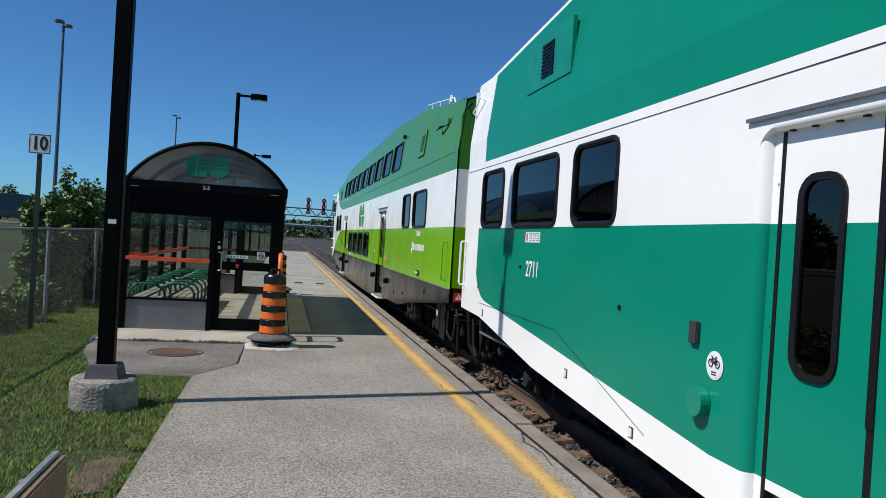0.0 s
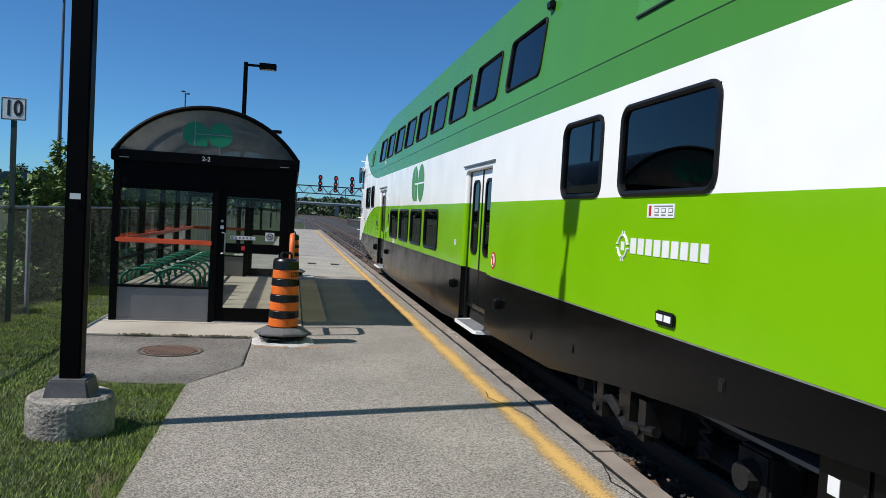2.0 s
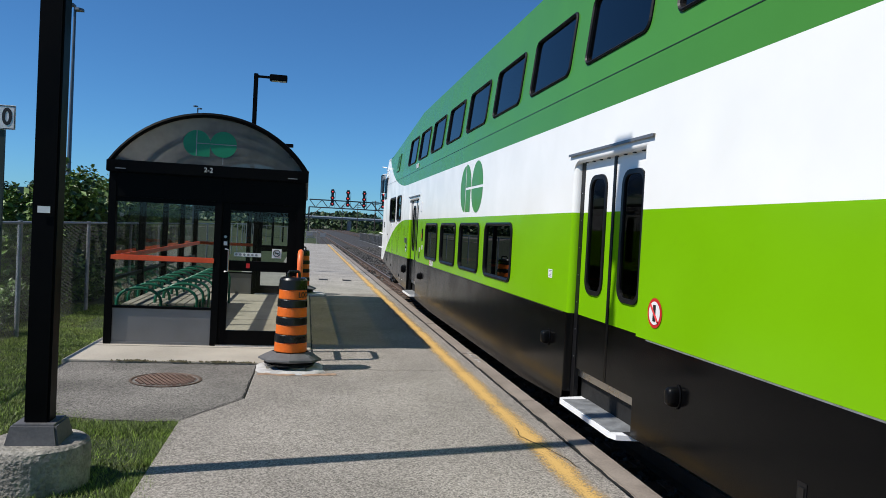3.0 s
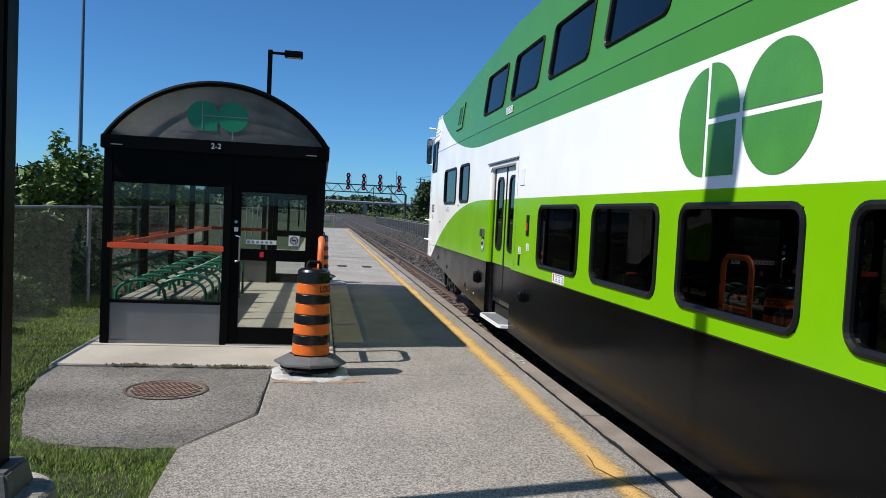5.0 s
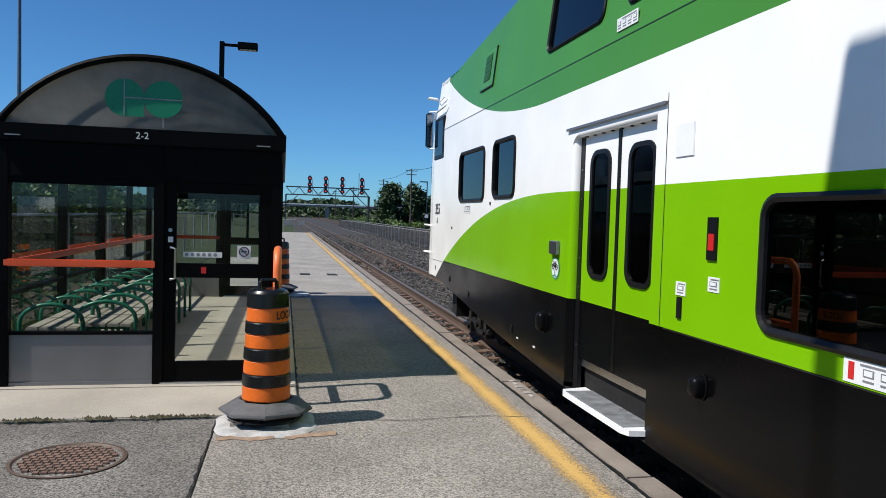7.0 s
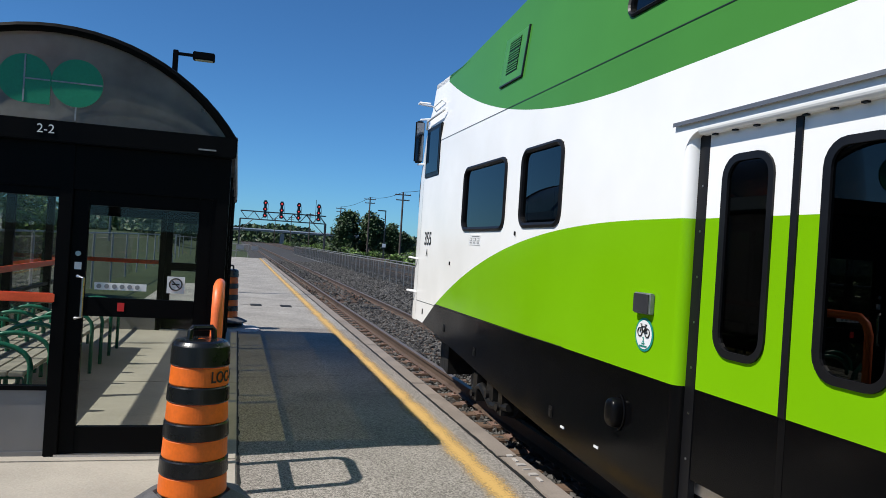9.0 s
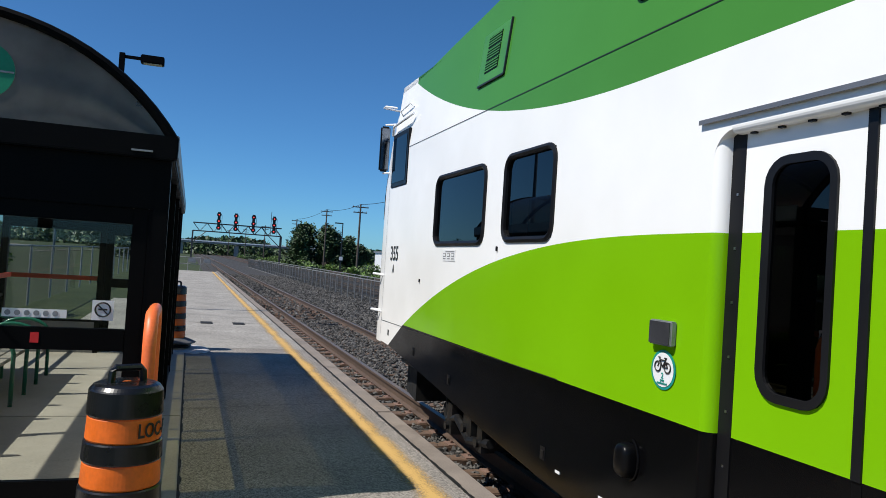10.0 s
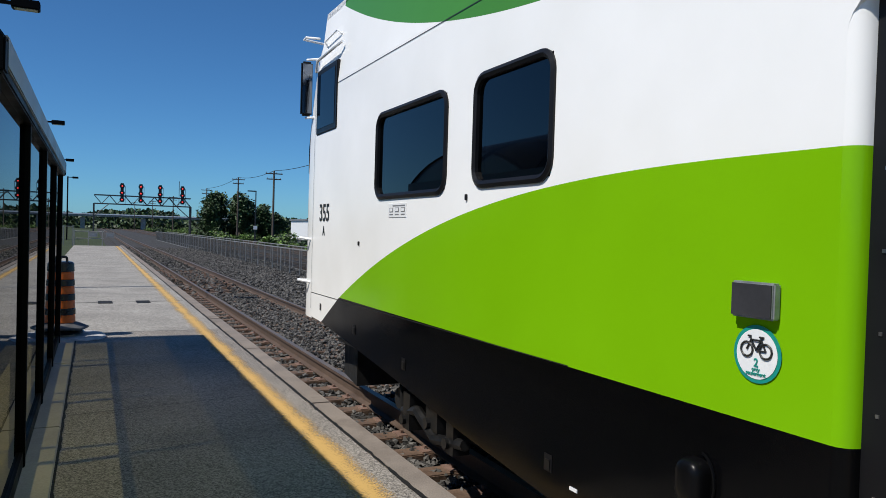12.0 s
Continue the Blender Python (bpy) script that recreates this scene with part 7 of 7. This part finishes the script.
def build_far_rail():
    # fence between the tracks
    for fx, base in ((7.6, -0.5), (9.0, -0.5)):
        f = thing("track_fence", (fx, 0, base), "grey steel wire fence with slim posts between the tracks", "fence", "fences between the tracks")
        me = None
        for i in range(60):
            o = part("post", boxm(-0.022, 0.022, -0.022, 0.022, -0.1, 1.25), M["fence"], f) if me is None else new("post", me)
            o.parent, me = f, o.data
            o.location.y = 14 + 1.7 * i
        for z in (0.1, 1.22):
            part("rail", boxm(-0.02, 0.02, 14, 115, z, z + 0.04), M["fence"], f)
        vs, fs = [], []
        y = 14.0
        while y < 114:
            for y0, y1 in ((y, y + 1.1), (y + 1.1, y)):
                b = len(vs)
                k = 0.002
                vs.extend(((0, y0 - k, 0.1), (0, y0 + k, 0.1), (0, y1 + k, 1.2), (0, y1 - k, 1.2), (0.004, y0, 0.1), (0.004, y1, 1.2)))
                fs.extend(((b, b + 1, b + 2, b + 3), (b, b + 4, b + 5, b + 3)))
            y += 0.12
        m2 = bpy.data.meshes.new("wire_mesh")
        m2.from_pydata(vs, [], fs)
        m2.materials.append(M["wire"])
        o = new("wire_mesh", m2)
        o.parent = f
        tagged(o, kind="stuff")
    # utility poles with cross-arms and wires
    tops = []
    for x, y, h in ((19.0, 95, 9.0), (20.6, 128, 10.2), (19.0, 152, 9.4), (17.5, 200, 9.5), (15.5, 240, 9.5), (12.5, 280, 10)):
        p = thing("utility_pole", (x, y, -0.6), "weathered wooden utility pole with cross-arms", "utility pole", "utility poles")
        part("pole", cone(bmesh.new(), (0, 0, -0.3), (0, 0, h), 0.15, 0.10, 10), M["wood"], p)
        for z, w in ((h - 0.35, 1.0), (h - 1.0, 0.85)):
            part("cross_arm", boxm(-w, w, -0.06, 0.06, z - 0.06, z + 0.06), M["wood"], p)
            for k in range(4):
                xx = -w * 0.9 + 0.6 * w * k
                part("insulator", cone(bmesh.new(), (xx, 0, z + 0.06), (xx, 0, z + 0.2), 0.035, 0.02, 8), M["galv"], p)
        tops.append((x, y, h - 0.6))
    w = thing("overhead_wire", (0, 0, 0), "thin dark overhead wire between utility poles", "cable")
    pts = [(17.5, 60, 7.8)] + tops[:3]
    for a, b in zip(pts, pts[1:]):
        part("span", tube(bmesh.new(), [(a[0] + (b[0] - a[0]) * t / 8, a[1] + (b[1] - a[1]) * t / 8, a[2] + (b[2] - a[2]) * t / 8 - 1.6 * (t / 8) * (1 - t / 8)) for t in range(9)], 0.03, 5), M["ink"], w)
    for x, y in ((19.5, 108.0),):
        lp = thing("street_lamp", (x, y, -0.6), "dark street lamp beside the tracks", "lamp post")
        part("pole", cone(bmesh.new(), (0, 0, -0.2), (0, 0, 7.2), 0.1, 0.07, 8), M["ink"], lp)
        part("lamp_head", boxm(-1.1, 0.05, -0.14, 0.14, 7.05, 7.2, bevel=0.02), M["ink"], lp)
        part("sign_plate", boxm(-0.25, 0.25, -0.13, -0.1, 2.0, 2.5), M["paper"], lp)
    # tall mast lights over the parking lot
    for x, y, h in ((-11.8, 40.0, 11.35), (-11.5, 78, 12.5), (-9.0, 150, 14)):
        z = ground_z(x, y)
        lp = thing("parking_light", (x, y, z), "tall galvanised parking lot light pole", "lamp post", "parking lot lights")
        part("pole", cone(bmesh.new(), (0, 0, -0.3), (0, 0, h - z), 0.11, 0.06, 10), M["mast"], lp)
        for s in (-1, 1):
            part("lamp_head", prism(bmesh.new(), [(0, -0.2), (s * 0.25, -0.32), (s * 0.42, -0.12), (s * 0.38, 0.16), (0, 0.2)][::s], h - z + 0.02 - 0.10 * s, h - z + 0.12 - 0.10 * s), M["mast"], lp)
    # road bridge and low buildings far down the line
    b = thing("road_bridge", (-6, 330, -0.5), "pale concrete road bridge far down the line", "bridge")
    part("deck", boxm(-30, 75, -4, 4, 4.9, 5.6), M["farconc"], b)
    part("parapet", boxm(-30, 75, -4.2, -4.0, 5.6, 6.0), M["white"], b)
    for x in (-20, 2, 24, 50):
        part("pier", boxm(x - 0.8, x + 0.8, -3, 3, -0.2, 4.6), M["farconc"], b)
    w = thing("warehouse", (62, 150, -0.6), "low white warehouse with a flat roof beyond the tracks", "building")
    part("wall", boxm(-24, 20, 0, 14, 0, 4.0), M["white"], w)
    part("roof", boxm(-24.3, 20.3, -0.3, 14.3, 4.0, 4.3), M["galv"], w)
    # barrier at the platform's end
    e = thing("end_barrier", (0, 65.8, 0), "grey pipe barrier with two white signs at the platform end", "barrier")
    for z in (0.5, 1.0):
        part("rail", tube(bmesh.new(), [(-1.3, 0, z), (0.6, 0, z)], 0.03, 6), M["fence"], e)
    for x in (-1.3, -0.4, 0.5):
        part("post", tube(bmesh.new(), [(x, 0, -0.1), (x, 0, 1.05)], 0.03, 6), M["fence"], e)
    for x in (-0.1, 1.0):
        s = part("sign", boxm(x - 0.28, x + 0.28, -0.06, -0.04, 0.6, 0.95), M["fence"], e)
        part("print_bar", boxm(x - 0.2, x + 0.2, -0.065, -0.06, 0.7, 0.85), M["galv"], s)
    fe = thing("end_fence", (-6.2, 66.5, -0.3), "grey steel fence beside the platform end", "fence")
    for k in range(9):
        part("post", boxm(k * 0.6 - 0.03, k * 0.6 + 0.03, -0.03, 0.03, 0, 1.7), M["fence"], fe)
    for z in (0.2, 1.6):
        part("rail", boxm(0, 4.8, -0.02, 0.02, z, z + 0.05), M["fence"], fe)


def parked_car(x, y, turn, paint, label, tall=0.0):
    c = thing("parked_car", (x, y, ground_z(x, y) + 0.05), label, "car", "parked cars", turn)
    H = 1.42 + tall
    prof = [(-2.2, 0.35), (-2.22, 0.75), (-1.9, 0.95), (-1.45, 1.0 + tall * 0.3), (-0.75, H - 0.03), (0.1, H), (0.9, H - 0.06), (1.6, 1.02 + tall * 0.4), (2.1, 0.98), (2.2, 0.7), (2.18, 0.32)]
    bm = bmesh.new()
    rows = []
    for yy, k in ((-0.88, 0.0), (-0.86, 0.04), (0.86, 0.04), (0.88, 0.0)):
        rows.append([bm.verts.new((px, yy * (1 - (0.16 if pz > 1.05 else 0)), pz + (0 if abs(yy) > 0.87 else 0.01))) for px, pz in prof])
    for A, B in zip(rows, rows[1:]):
        for k in range(len(prof) - 1):
            bm.faces.new((A[k], A[k + 1], B[k + 1], B[k]))
    bm.faces.new(rows[0]), bm.faces.new(rows[-1][::-1])
    bmesh.ops.recalc_face_normals(bm, faces=bm.faces)
    part("body", bm, M[paint], c)
    for s in (-1, 1):
        bm = bmesh.new()
        q = [(-1.25, 1.03 + tall * 0.35), (-0.72, H - 0.1), (0.08, H - 0.08), (0.08, 1.03 + tall * 0.35)]
        poly(bm, [(px, s * (0.885 - (0.12 if pz > 1.1 else 0.0)), pz) for px, pz in q])
        part("side_window", bm, M["carglass"], c)
        bm = bmesh.new()
        q = [(0.15, 1.03 + tall * 0.35), (0.15, H - 0.08), (0.85, H - 0.13), (1.4, 1.03 + tall * 0.35)]
        poly(bm, [(px, s * (0.885 - (0.12 if pz > 1.1 else 0.0)), pz) for px, pz in q])
        part("side_window", bm, M["carglass"], c)
        for px in (-1.38, 1.35):
            w = part("wheel", cone(bmesh.new(), (px, s * 0.70, 0.32), (px, s * 0.90, 0.32), 0.32, 0.31, 22), M["rubber"], c)
            part("rim", cone(bmesh.new(), (px, s * 0.90, 0.32), (px, s * 0.915, 0.32), 0.21, 0.19, 14), M["steel"], w)
    part("headlight", boxm(-2.235, -2.15, -0.8, -0.5, 0.68, 0.8, bevel=0.02), M["steel"], c)
    part("headlight", boxm(-2.235, -2.15, 0.5, 0.8, 0.68, 0.8, bevel=0.02), M["steel"], c)


M["gantry"] = mat("gantry_steel", (0.06, 0.062, 0.065), 0.6, 0.3)
M["fence"] = mat("fence_steel", (0.24, 0.24, 0.235), 0.6, 0.2)
M["mast"] = mat("dull_mast_steel", (0.10, 0.12, 0.14), 0.5, 0.4)
build_gantry()
build_far_rail()
for x, y, a, p, l, tt in ((-15.3, 45.6, 12, "navy", "dark blue parked sport utility car", 0.22), (-18.0, 46.2, 20, "silver", "silver parked sedan in the lot", 0), (-20.6, 45.0, 24, "carwhite", "white parked sedan in the lot", 0), (-23.6, 45.8, 20, "navy", "dark parked hatchback in the lot", 0.1), (-17.0, 57.0, 15, "carwhite", "white parked hatchback in the lot", 0.1), (-22, 58, 15, "silver", "silver parked hatchback in the lot", 0.1)):
    parked_car(x, y, a, p, l, tt)
build_plants()


# ---- movement ----
def motions():
    walk(cab_car, [(t, pose(SIDE, y, RAIL_Z)) for t, y in TRAIN])
    walk(coach, [(t, pose(SIDE, y - 27.85 * SIZE, RAIL_Z)) for t, y in TRAIN])


motions()
